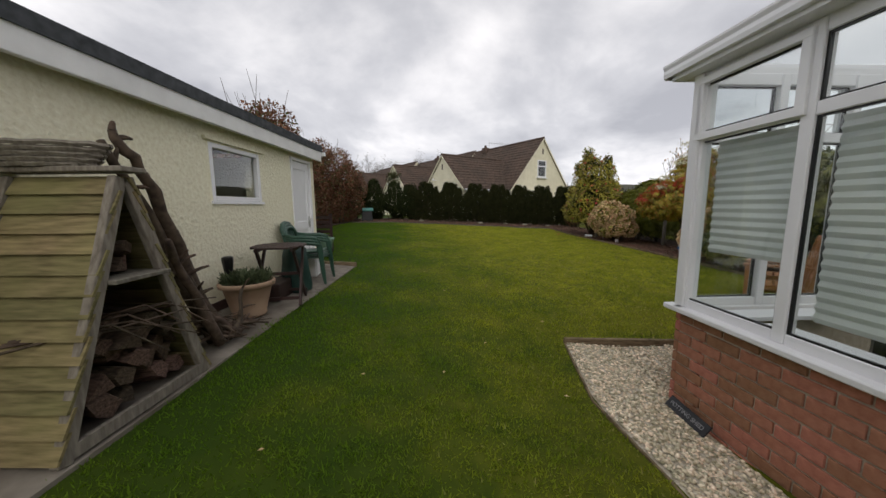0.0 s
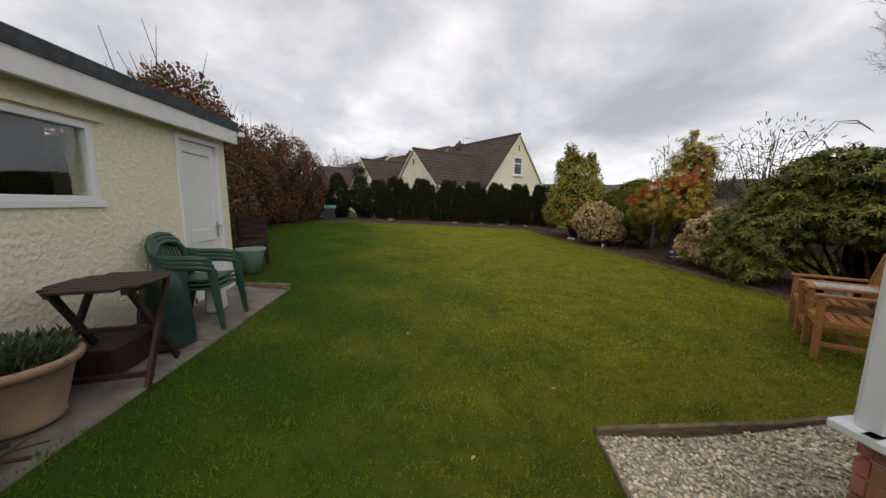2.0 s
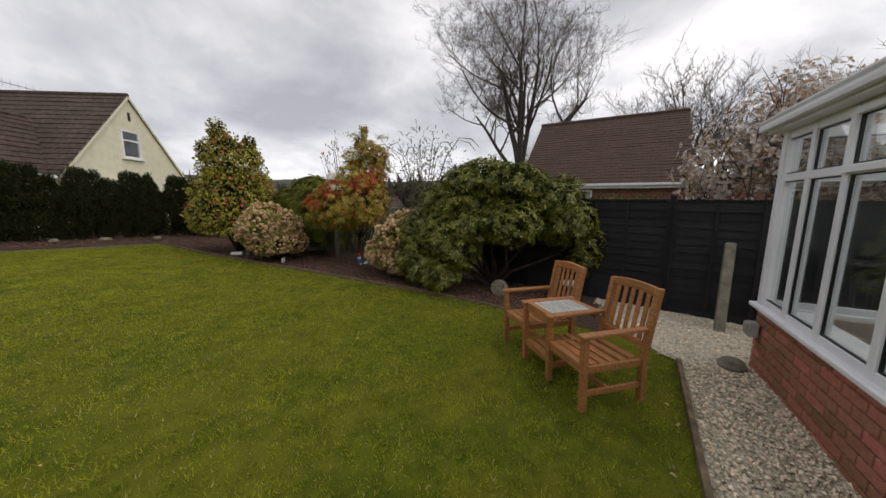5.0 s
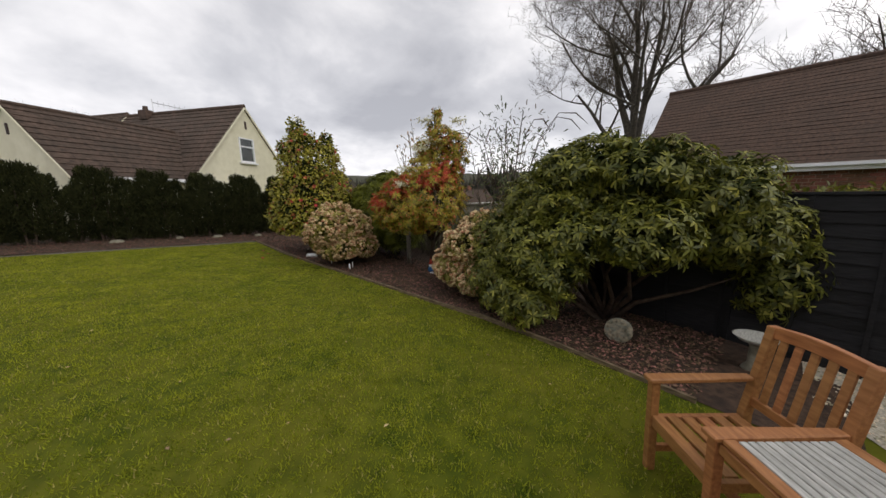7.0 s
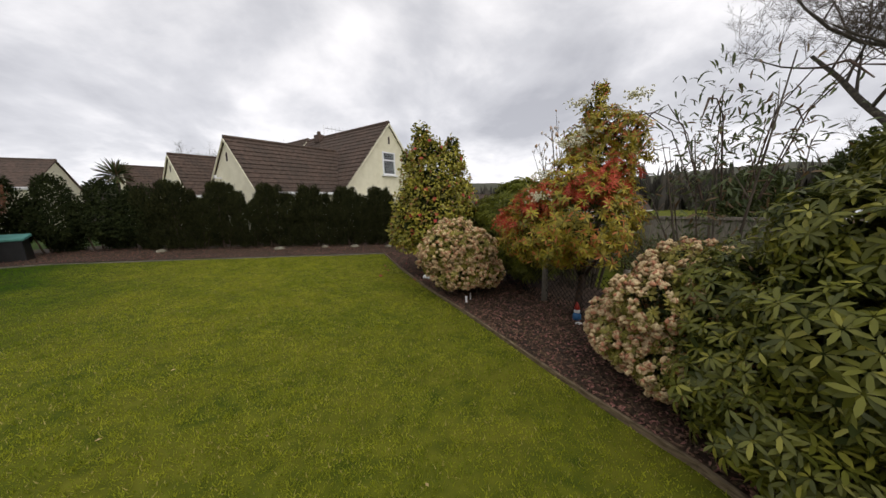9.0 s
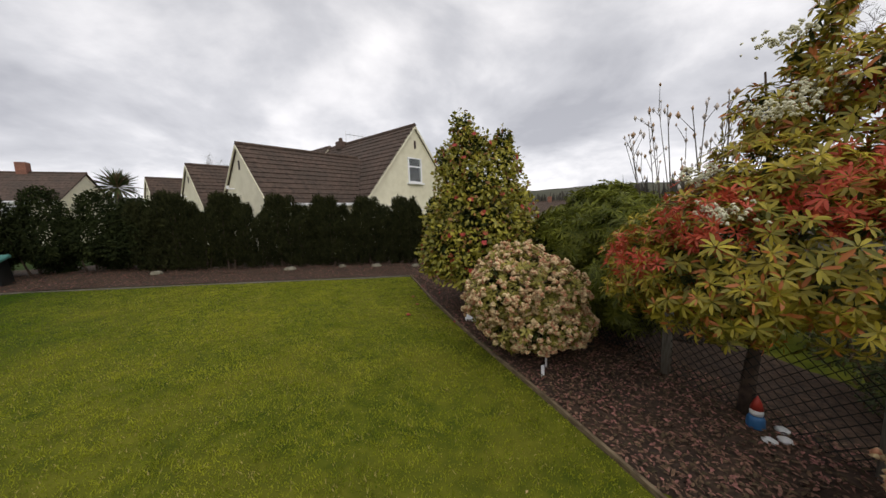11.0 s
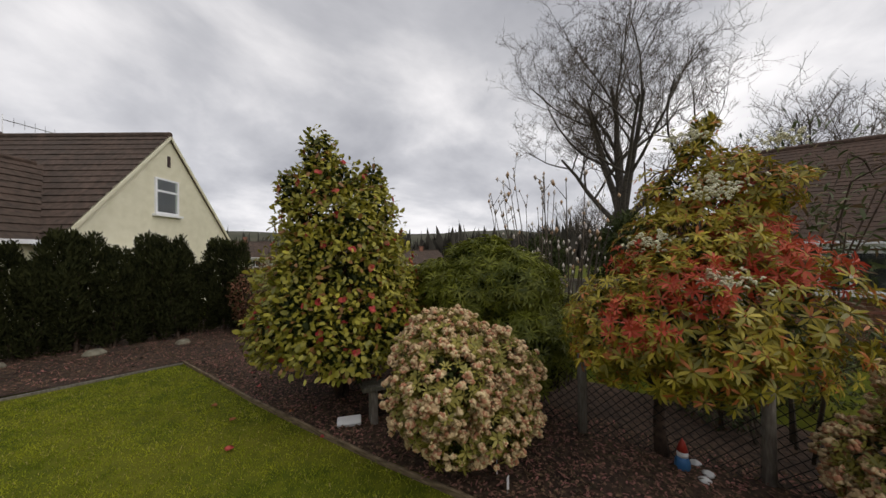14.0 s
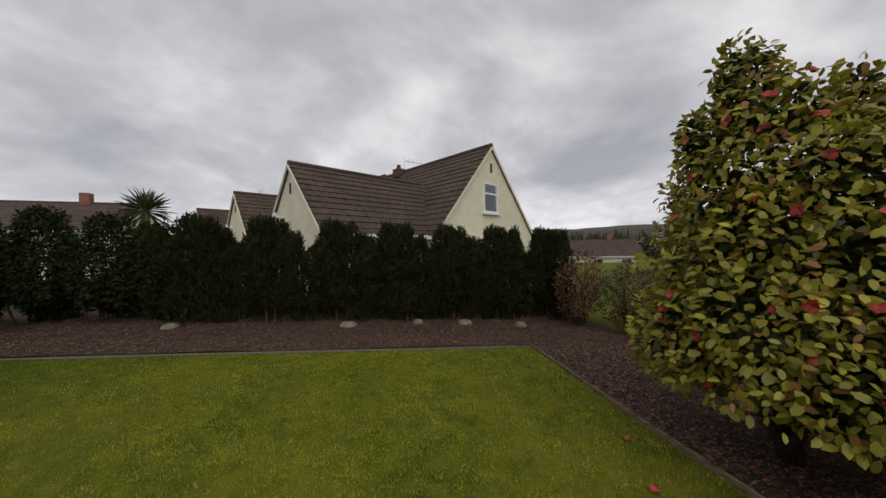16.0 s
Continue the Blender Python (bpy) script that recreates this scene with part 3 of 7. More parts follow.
    for cz, h in ((dz0 + 0.1, 0.16), (dz0 + 0.82, 0.15), (dz1 - 0.12, 0.13)):
        st.box((X - 0.028, (dy0 + dy1) / 2, cz), (0.02, dy1 - dy0 - 0.3, h))
    for yy in (dy0 + 0.1, dy1 - 0.1):
        st.box((X - 0.028, yy, (dz0 + dz1) / 2), (0.02, 0.1, dz1 - dz0 - 0.06))
    part("rail", st, WHITE_PVC, door, bevel=0.004)
    hd = Shape().box((X - 0.012, dy1 - 0.12, dz0 + 0.88), (0.015, 0.035, 0.2)).box((X + 0.03, dy1 - 0.16, dz0 + 0.93), (0.02, 0.11, 0.02))
    part("door_handle", hd, METAL, door)
    part("hook", Shape().box((X + 0.0, dy0 + 0.04, 1.9), (0.05, 0.04, 0.07)), WHITE_PVC, root)
    # Dark sheet hung behind the window in place of the garage's inner shade.
    part("inner_shade_sheet", Shape().box((X - 1.6, 4.9, 1.5), (0.02, 3.0, 2.0)), ROOM_SHADE, root)


garage()


# ---- conservatory ----
CX0, CX1, CY1, CY0 = 2.47, 6.85, 3.42, -3.6
SILL, HEAD, TRANSOM = 0.53, 2.41, 1.93


def conservatory():
    root = thing("conservatory", (0, 0, 0), 0, "white upvc conservatory on a low red brick wall", "conservatory")
    root.matrix_basis = pose(CX0, CY1, 0, 0, 0, 3.4) @ pose(-CX0, -CY1, 0)
    core = Shape()
    core.box(((CX0 + CX1) / 2, CY1 - 0.16, 0.0), (CX1 - CX0 - 0.03, 0.2, 1.02))
    core.box((CX0 + 0.115, (CY0 + CY1) / 2 - 0.15, 0.0), (0.2, CY1 - CY0 - 0.3, 1.02))
    core.box((CX1 - 0.115, (CY0 + CY1) / 2 - 0.15, 0.0), (0.2, CY1 - CY0 - 0.3, 1.02))
    wall = part("wall", core, MORTAR, root, "grey mortar between the bricks")
    for nm, a, b, c in (("sill_west", (CX0 + 0.03, CY0), (CX0 + 0.03, CY1 - 0.05), 0), ("sill_north", (CX0 - 0.07, CY1 - 0.03), (CX1 + 0.06, CY1 - 0.03), 1), ("sill_east", (CX1 - 0.03, CY0), (CX1 - 0.03, CY1 - 0.031), 2)):
        s = Shape().beam((*a, SILL - 0.005), (*b, SILL - 0.005), 0.16 if c == 1 else 0.2, 0.045)
        part("sill", s, WHITE_PVC, root, "wide white sill board", bevel=0.008)
    # frames: west side, north side
    def side(p0, d, length, nrm, cuts, openers, glaze=True):
        d, nrm = Vector(d), Vector(nrm)
        P = lambda s, z, o=0.0: Vector((p0[0], p0[1], 0)) + d * s + Vector((0, 0, z)) + nrm * o
        for z, h in ((SILL + 0.05, 0.07), (TRANSOM, 0.075), (HEAD - 0.04, 0.09)):
            for s0, s1 in zip(cuts, cuts[1:]):
                part("frame_rail", Shape().beam(P(s0 + 0.035, z), P(s1 - 0.035, z), 0.07, h), WHITE_PVC, root, bevel=0.005)
        for s in cuts:
            w = 0.13 if s in (cuts[0], cuts[-1]) else 0.07
            part("mullion", Shape().beam(P(s, SILL + 0.018), P(s, HEAD), w, 0.085, nrm), WHITE_PVC, root, bevel=0.006)
        for i, (s0, s1) in enumerate(zip(cuts, cuts[1:])):
            g = part("pane", Shape().beam(P((s0 + s1) / 2, SILL + 0.085), P((s0 + s1) / 2, TRANSOM - 0.038), s1 - s0 - 0.07, 0.008, nrm), GLASS, root)
            g.visible_shadow = False
            g = part("pane", Shape().beam(P((s0 + s1) / 2, TRANSOM + 0.038), P((s0 + s1) / 2, HEAD - 0.085), s1 - s0 - 0.07, 0.008, nrm), GLASS, root)
            g.visible_shadow = False
            for z0, z1 in ((SILL + 0.085, TRANSOM - 0.0375), (TRANSOM + 0.0375, HEAD - 0.085)):
                for q in (s0 + 0.042, s1 - 0.042):
                    part("gasket", Shape().beam(P(q, z0, 0.012), P(q, z1, 0.012), 0.012, 0.02, nrm), BLACK, root)
                for z in (z0 + 0.005, z1 - 0.005):
                    part("gasket", Shape().beam(P(s0 + 0.049, z, 0.012), P(s1 - 0.049, z, 0.012), 0.02, 0.012), BLACK, root)
            if i in openers:
                z0, z1 = TRANSOM + 0.0, HEAD - 0.06
                sash = Shape()
                for q in (s0 + 0.03, s1 - 0.03):
                    sash.beam(P(q, z0, 0.05), P(q, z1, 0.05), 0.055, 0.03, nrm)
                for z in (z0, z1):
                    sash.beam(P(s0 + 0.0, z, 0.051), P(s1, z, 0.051), 0.032, 0.055)
                part("sash", sash, WHITE_PVC, root, "opening top light", bevel=0.005)

    west_cuts = [0.0, 0.76, 1.62, 2.5, 3.4, 4.3, 5.2, 6.1, 6.8]
    side((CX0 + 0.045, CY1 - 0.055), (0, -1, 0), 6.8, (-1, 0, 0), west_cuts, (0, 3, 6))
    north_cuts = [0.0, 0.62, 1.24, 1.9, 2.55, 3.2, 3.75, 4.27]
    side((CX0 + 0.045, CY1 - 0.055), (1, 0, 0), 4.27, (0, 1, 0), north_cuts, (1, 4))
    side((CX1 - 0.06, CY1 - 0.06), (0, -1, 0), 6.8, (1, 0, 0), [0.0, 1.7, 3.4, 5.1, 6.8], ())
    # eaves: soffit, gutter
    part("soffit", Shape().beam((CX0 - 0.02, CY0, HEAD + 0.025), (CX0 - 0.02, CY1 + 0.1, HEAD + 0.025), 0.2, 0.05).beam((CX0 + 0.08, CY1 + 0.01, HEAD + 0.025), (CX1 + 0.1, CY1 + 0.01, HEAD + 0.025), 0.18, 0.05), WHITE_PVC, root)
    for a, b in (((CX0 - 0.1, CY0), (CX0 - 0.1, CY1 + 0.14)), ((CX0 - 0.14, CY1 + 0.1), (CX1 + 0.14, CY1 + 0.1))):
        prof = [(-0.06, 0.0), (0.055, 0.0), (0.055, 0.1), (-0.075, 0.1), (-0.075, 0.085), (-0.062, 0.06), (-0.066, 0.03)]
        g = Shape()
        va, vb = Vector((*a, HEAD + 0.03)), Vector((*b, HEAD + 0.03))
        d = (vb - va).normalized()
        o = Vector((1, 0, 0)) if abs(d.y) > 0.5 else Vector((0, -1, 0))
        ring = lambda p: [p + o * x + Vector((0, 0, z)) for x, z in prof]
        k = len(prof)
        g.add(ring(va) + ring(vb), [tuple(range(k)), tuple(range(k, 2 * k))] + [(i, k + i, k + (i + 1) % k, (i + 1) % k) for i in range(k)])
        part("gutter", g, WHITE_PVC, root, "moulded white gutter")
    roofz = HEAD + 0.13
    part("roof", Shape().add([(CX0 - 0.05, CY0, roofz), (CX0 - 0.05, CY1 + 0.05, roofz), (CX1 + 0.05, CY1 + 0.05, roofz), (CX1 + 0.05, CY0, roofz),
                              ((CX0 + CX1) / 2, CY0, roofz + 0.95), ((CX0 + CX1) / 2, CY1 - 1.6, roofz + 0.95)],
                             [(0, 1, 5, 4), (1, 2, 5), (2, 3, 4, 5)]), PANEL, root, "pale translucent roof panels")
    for q in range(8):
        y = CY0 + 0.6 + q * 0.85
        part("glazing_bar", Shape().beam((CX0 - 0.05, y, roofz + 0.02), ((CX0 + CX1) / 2, y, roofz + 0.97), 0.05, 0.04), WHITE_PVC, root)
    # inside
    part("inner_floor", Shape().box(((CX0 + CX1) / 2, (CY0 + CY1) / 2, 0.06), (CX1 - CX0 - 0.3, CY1 - CY0 - 0.4, 0.05)), CARPET, root)
    part("inner_sill", Shape().box(((CX0 + CX1) / 2, CY1 - 0.29, SILL + 0.0), (CX1 - CX0 - 0.4, 0.18, 0.03)).box((CX0 + 0.3, (CY0 + CY1) / 2 - 0.2, SILL), (0.2, CY1 - CY0 - 0.6, 0.03)), WHITE_PVC, root)
    # pleated blinds on the west side
    for (s0, s1), zb in zip(list(zip(west_cuts, west_cuts[1:]))[:4], (1.02, 0.70, 0.68, 0.7)):
        b = Shape()
        top, k = TRANSOM - 0.045, 0
        n = int((top - zb) / 0.032)
        ya, yb = CY1 - 0.06 - s0 - 0.06, CY1 - 0.06 - s1 + 0.06
        pts = [(CX0 + 0.135 + (0.016 if i % 2 else 0), top - i * (top - zb) / n) for i in range(n + 1)]
        b.add([(x, ya, z) for x, z in pts] + [(x, yb, z) for x, z in pts], [(i, i + 1, n + 2 + i, n + 1 + i) for i in range(n)])
        part("pleated_blind", b, BLIND, root, "pale grey pleated blind, drawn most of the way down")
    # brick courses
    bw, bh, gap = 0.255, 0.080, 0.013
    meshes = {}

    def brick_mesh(l):
        key = round(l, 3)
        if key not in meshes:
            s = Shape().box((0, 0, 0), (l, 0.05, bh))
            ob = part("brick", s, BRICK, wall, bevel=0.004)
            meshes[key] = ob.data
            bpy.data.objects.remove(ob)
        return meshes[key]

    rows = 11
    far = Shape()
    for r in range(rows):
        z = SILL - 0.03 - 0.042 - r * (bh + gap)
        s = -0.0 if r % 2 else (bw + gap) / 2
        # north face
        x = CX0 + 0.004
        first = True
        while x < CX1 - 0.02:
            l = (bw - gap) / 2 if (first and r % 2) else bw
            l = min(l, CX1 - x - 0.004)
            if l > 0.04 and z - bh / 2 > gz(x, 3.3) - 0.1:
                ob = new("brick", brick_mesh(l))
                ob.parent = wall
                ob.matrix_basis = pose(x + l / 2, CY1 - 0.042, z + random.uniform(-0.0015, 0.0015))
            x += l + gap
            first = False
        # west face
        y = CY1 - 0.07
        first = True
        while y > CY0:
            l = (bw - gap) / 2 if (first and not r % 2) else bw
            if z + bh / 2 > gz(2.4, y) - 0.02:
                if y > 1.35:
                    ob = new("brick", brick_mesh(l))
                    ob.parent = wall
                    ob.matrix_basis = pose(CX0 + 0.028, y - l / 2, z + random.uniform(-0.0015, 0.0015), 0, 0, 90)
                else:
                    far.box((CX0 + 0.028, y - l / 2, z), (0.05, l, bh))
            y -= l + gap
            first = False
    b = part("brickwork", far, BRICK, wall)
    b["kind"] = "stuff"
    east = Shape().box((CX1 + 0.005, 0, 0.0), (0.02, 6.4, 1.0))
    part("east_brickwork", east, BRICK, wall)


conservatory()
# Assumed wall, never in view; closes the south side for reflections and bounced light.
closing_wall = Shape().box((7.0, -3.85, 2.0), (14, 0.3, 5.4))
tagged(part("unseen_wall_south", closing_wall, RENDER), "unseen cream rendered wall added behind the conservatory", "wall", kind="structure")


# ---- black fence ----
def black_fence():
    root = thing("panel_fence", (0, 0, 0), 0, "black stained panel fence of overlapping boards", "fence")
    a, d = Vector((8.2, -3.0, 0)), Vector((0.095, 0.9955, 0))
    for k in range(7):
        p = a + d * (k * 1.86)
        zb = gz(min(p.x, 9.6), p.y)
        z0, z1 = -0.5, 1.68 + 0.006 * k
        part("post", Shape().box((p.x, p.y, (z0 + z1) / 2 + 0.03), (0.09, 0.09, z1 - z0 + 0.1), Matrix.Rotation(radians(-5.4), 3, "Z")), BLACK_WOOD, root, bevel=0.006)
        if k == 6:
            break
        n = 15
        q0, q1 = p + d * 0.05, p + d * 1.81
        h = (z1 - z0 - 0.06) / n
        nrm = Vector((-0.9955, 0.095, 0))
        for i in range(n):
            z = z0 + 0.03 + h * (i + 0.5)
            s = Shape()
            segs = 6
            prev = None
            pts = []
            for j in range(segs + 1):
                c = q0 + (q1 - q0) * (j / segs)
                wob = 0.008 * math.sin(j * 1.9 + i * 2.3 + k)
                pts.append((c + nrm * 0.006 + Vector((0, 0, z + h * 0.62 + wob * 0.5)), c + nrm * 0.028 + Vector((0, 0, z - h * 0.58 + wob))))
            vs = [v + nrm * o for o in (0, 0.009) for pr in pts for v in pr]
            m = 2 * (segs + 1)
            fs = []
            for j in range(segs):
                fs += [(2 * j, 2 * j + 1, 2 * j + 3, 2 * j + 2), (m + 2 * j, m + 2 * j + 2, m + 2 * j + 3, m + 2 * j + 1),
                       (2 * j + 1, m + 2 * j + 1, m + 2 * j + 3, 2 * j + 3), (2 * j, 2 * j + 2, m + 2 * j + 2, m + 2 * j)]
            s.add(vs, fs)
            part("slat", s, BLACK_WOOD, root)
        for j in (0.0, 0.36, 0.68, 1.0):
            c = q0 + (q1 - q0) * j + nrm * 0.055
            part("batten", Shape().beam((c.x, c.y, z0 + 0.03), (c.x, c.y, z1 - 0.03), 0.04, 0.02, nrm), BLACK_WOOD, root)
        part("capping", Shape().beam((q0.x, q0.y, z1 + 0.0), (q1.x, q1.y, z1 + 0.0), 0.09, 0.03), BLACK_WOOD, root)


black_fence()
post = thing("concrete_post", (8.1, 3.66, -0.38), 0, "old concrete fence post leaning against the black fence", "post")
part("shaft", Shape().beam((0, 0.06, 0), (0.45, -0.02, 1.42), 0.11, 0.13, (0, 1, 0)), CONCRETE_POST, post, bevel=0.012)


# ---- houses ----
def courses(root, name, p00, p10, p01, p11, n, material, thick=0.05):
    """Roof slope from eaves p00-p10 to ridge p01-p11: a deck and n overlapping courses of tiles."""
    p00, p10, p01, p11 = (Vector(p) for p in (p00, p10, p01, p11))
    nrm = (p10 - p00).cross(p01 - p00).normalized()
    if nrm.z < 0:
        nrm = -nrm
    deck = part(name, Shape().add([p00 - nrm * 0.03, p10 - nrm * 0.03, p11 - nrm * 0.03, p01 - nrm * 0.03, p00 - nrm * 0.08, p10 - nrm * 0.08, p11 - nrm * 0.08, p01 - nrm * 0.08],
                                  [(0, 1, 2, 3), (7, 6, 5, 4), (0, 4, 5, 1), (1, 5, 6, 2), (2, 6, 7, 3), (3, 7, 4, 0)]), material, root)
    for i in range(n):
        a, b = i / n, (i + 1) / n + 0.012
        q = [p00.lerp(p01, a), p10.lerp(p11, a), p10.lerp(p11, min(b, 1)), p00.lerp(p01, min(b, 1))]
        m = max(2, int((q[1] - q[0]).length / 0.6))
        up = []
        for k in range(m + 1):
            t = k / m
            w = nrm * (random.uniform(-0.008, 0.008))
            up += [q[0].lerp(q[1], t) + nrm * thick + w, q[3].lerp(q[2], t) + nrm * 0.012, q[0].lerp(q[1], t) - nrm * 0.02]
        fs = []
        for k in range(m):
            c = 3 * k
            fs += [(c, c + 3, c + 4, c + 1), (c + 2, c + 5, c + 3, c)]
        part("tile_course", Shape().add(up, fs), material, deck)


def house_window(root, c, along, nrm, w, h, split=True):
    c, along, nrm = Vector(c), Vector(along), Vector(nrm)
    up = Vector((0, 0, 1))
    win = part("window", Shape().beam(c - along * (w / 2 + 0.1) - up * (h / 2 + 0.06) + nrm * 0.06, c + along * (w / 2 + 0.1) - up * (h / 2 + 0.06) + nrm * 0.06, 0.2, 0.08), WHITE_PAINT, root, "white window with its sill")
    f = Shape()
    for sgn in (-1, 1):
        f.beam(c + along * sgn * (w / 2 - 0.03) - up * h / 2 + nrm * 0.03, c + along * sgn * (w / 2 - 0.03) + up * h / 2 + nrm * 0.03, 0.07, 0.06, nrm)
        f.beam(c - along * (w / 2 - 0.065) + up * sgn * (h / 2 - 0.03) + nrm * 0.031, c + along * (w / 2 - 0.065) + up * sgn * (h / 2 - 0.03) + nrm * 0.031, 0.06, 0.07)
    if split:
        f.beam(c - along * (w / 2 - 0.07) + up * h * 0.14 + nrm * 0.032, c + along * (w / 2 - 0.07) + up * h * 0.14 + nrm * 0.032, 0.05, 0.07)
    else:
        f.beam(c - along * w * 0.16 - up * (h / 2 - 0.06) + nrm * 0.032, c - along * w * 0.16 + up * (h / 2 - 0.06) + nrm * 0.032, 0.07, 0.05, nrm)
    part("frame", f, WHITE_PVC, win)
    part("pane", Shape().beam(c - up * (h / 2 - 0.05) + nrm * 0.03, c + up * (h / 2 - 0.05) + nrm * 0.03, w - 0.08, 0.006, nrm), GLASS, win)
    # No room here: a dark sheet on the wall face stands for its shade.
    part("room_shade_sheet", Shape().beam(c - up * h / 2 + nrm * 0.003, c + up * h / 2 + nrm * 0.003, w, 0.01, nrm), ROOM_SHADE, win)
    cu = Shape()
    for sgn in (-1, 1):
        cu.beam(c + along * sgn * w * 0.42 - up * h / 2 + nrm * 0.016, c + along * sgn * w * 0.42 + up * h / 2 + nrm * 0.016, w * 0.1, 0.008, nrm)
    part("curtain", cu, CURTAIN, win)
    return win


def gable_house(at, turn):
    """Cream house with a steep tiled roof and a lower side wing; local x runs along the front gable, y back along the ridge."""
    root = thing("house", at, turn, "cream rendered house with steep brown tiled roofs and gables", "house", "houses beyond the hedge")
    H, W, E, L = 6.96, 3.5, 2.98, 13.0
    hb, wb, xb, yb = 5.43, 2.55, -7.8, 3.2
    # front gable and main body
    part("wall", Shape().prism([(-W, -1.5), (W, -1.5), (W, E), (0, H), (-W, E)], 0, L), RENDER, root)
    part("wing_wall", Shape().add([(xb, yb - wb, -1.5), (xb, yb + wb, -1.5), (xb, yb + wb, E - 0.05), (xb, yb, hb), (xb, yb - wb, E - 0.05),
                                   (-1.4, yb - wb, -1.5), (-1.4, yb + wb, -1.5), (-1.4, yb + wb, E - 0.05), (-1.4, yb, hb), (-1.4, yb - wb, E - 0.05)],
                                  [(0, 1, 2, 3, 4), (5, 9, 8, 7, 6), (0, 4, 9, 5), (4, 3, 8, 9), (3, 2, 7, 8), (2, 1, 6, 7)]), RENDER, root)
    k = (H - E) / W
    o = 0.25
    courses(root, "roof", (-W - o, -0.08, E - o * k), (-W - o, L, E - o * k), (0, -0.08, H + 0.02), (0, L, H + 0.02), 17, TILE)
    courses(root, "roof", (W + o, -0.08, E - o * k), (W + o, L, E - o * k), (0, -0.08, H + 0.02), (0, L, H + 0.02), 17, TILE)
    kb = (hb - E) / wb
    courses(root, "wing_roof", (xb - 0.08, yb - wb - o, E - o * kb), (-W + 0.1, yb - wb - o, E - o * kb), (xb - 0.08, yb, hb + 0.03), (-1.2, yb, hb + 0.03), 12, TILE)
    courses(root, "wing_roof", (xb - 0.08, yb + wb + o, E - o * kb), (-W + 0.1, yb + wb + o, E - o * kb), (xb - 0.08, yb, hb + 0.03), (-1.2, yb, hb + 0.03), 12, TILE)
    part("ridge", Shape().tube([(0, -0.08, H + 0.04), (0, L, H + 0.04)], [0.11, 0.11], 8), TILE, root)
    part("ridge", Shape().tube([(xb - 0.08, yb, hb + 0.05), (-1.6, yb, hb + 0.05)], [0.1, 0.1], 8), TILE, root)
    for sgn in (-1, 1):
        part("verge", Shape().beam((sgn * (W + o), -0.1, E - o * k - 0.06), (0, -0.1, H - 0.06), 0.05, 0.09, (0, 0, 1)), RENDER, root, "pale verge along the gable")
        part("verge", Shape().beam((xb - 0.1, yb + sgn * (wb + o), E - o * kb - 0.06), (xb - 0.1, yb, hb - 0.06), 0.05, 0.08, (0, 0, 1)), RENDER, root)
    part("gutter", Shape().beam((-W - o - 0.06, 0, E - o * k - 0.02), (-W - o - 0.06, yb - wb - o, E - o * k - 0.02), 0.12, 0.12).beam((xb, yb - wb - o - 0.06, E - o * kb - 0.02), (-W - o, yb - wb - o - 0.06, E - o * kb - 0.02), 0.12, 0.12), WHITE_PVC, root, "white gutter")
    part("fascia", Shape().beam((xb, yb - wb - 0.03, E - 0.2), (-W, yb - wb - 0.03, E - 0.2), 0.04, 0.2).beam((-W - 0.03, 0.1, E - 0.2), (-W - 0.03, yb - wb, E - 0.2), 0.04, 0.2), WHITE_PAINT, root)
    house_window(root, (-0.1, 0, 4.55), (1, 0, 0), (0, -1, 0), 1.05, 1.35)
    house_window(root, (-1.3, 0, 1.3), (1, 0, 0), (0, -1, 0), 1.5, 1.5)
    house_window(root, (-5.8, yb - wb, 1.3), (1, 0, 0), (0, -1, 0), 1.4, 1.3, False)
    part("door_hood", Shape().prism([(-2.4, 2.3), (-0.2, 2.3), (-0.2, 2.38), (-2.4, 2.38)], -0.7, 0.0), WHITE_PAINT, root)
    part("vent", Shape().box((0, -0.01, 5.95), (0.12, 0.04, 0.42)), DARK_WOOD, root, "narrow dark vent slot")
    part("vent", Shape().box((xb - 0.01, yb, 4.55), (0.04, 0.12, 0.4)), DARK_WOOD, root, "narrow dark vent slot")
    part("lamp", Shape().box((xb - 0.15, yb + 0.9, 3.6), (0.3, 0.06, 0.06)).box((xb - 0.28, yb + 0.9, 3.66), (0.09, 0.12, 0.14)), WHITE_PVC, root, "small outdoor lamp on the gable")
    ch = part("chimney", Shape().box((-0.2, 6.8, H - 0.05), (0.5, 0.6, 0.55)), TILE, root, "low chimney with an aerial", bevel=0.02)
    part("chimney_pot", Shape().lathe([(0.14, 0), (0.12, 0.25)], 10, (-0.2, 6.8, H + 0.22)), TILE, ch)
    ae = Shape().tube([(0.1, 6.6, H + 0.2), (0.1, 6.6, H + 0.95)], [0.02, 0.02], 4).tube([(0.1, 6.6, H + 0.75), (2.4, 6.2, H + 0.72)], [0.018, 0.018], 4)
    for q in range(7):
        ae.tube([(0.4 + q * 0.3, 6.55 - q * 0.05, H + 0.55), (0.4 + q * 0.3, 6.55 - q * 0.05, H + 0.93)], [0.012, 0.012], 3)
    part("aerial", ae, METAL, ch)
    return root


A = gable_house((8.33, 27.77, -0.15), 35)
copy_thing(A, pose(3.4, 34.9, 0.0, 0, 0, 35))
copy_thing(A, pose(-3.6, 44.5, 0.3, 0, 0, 35))


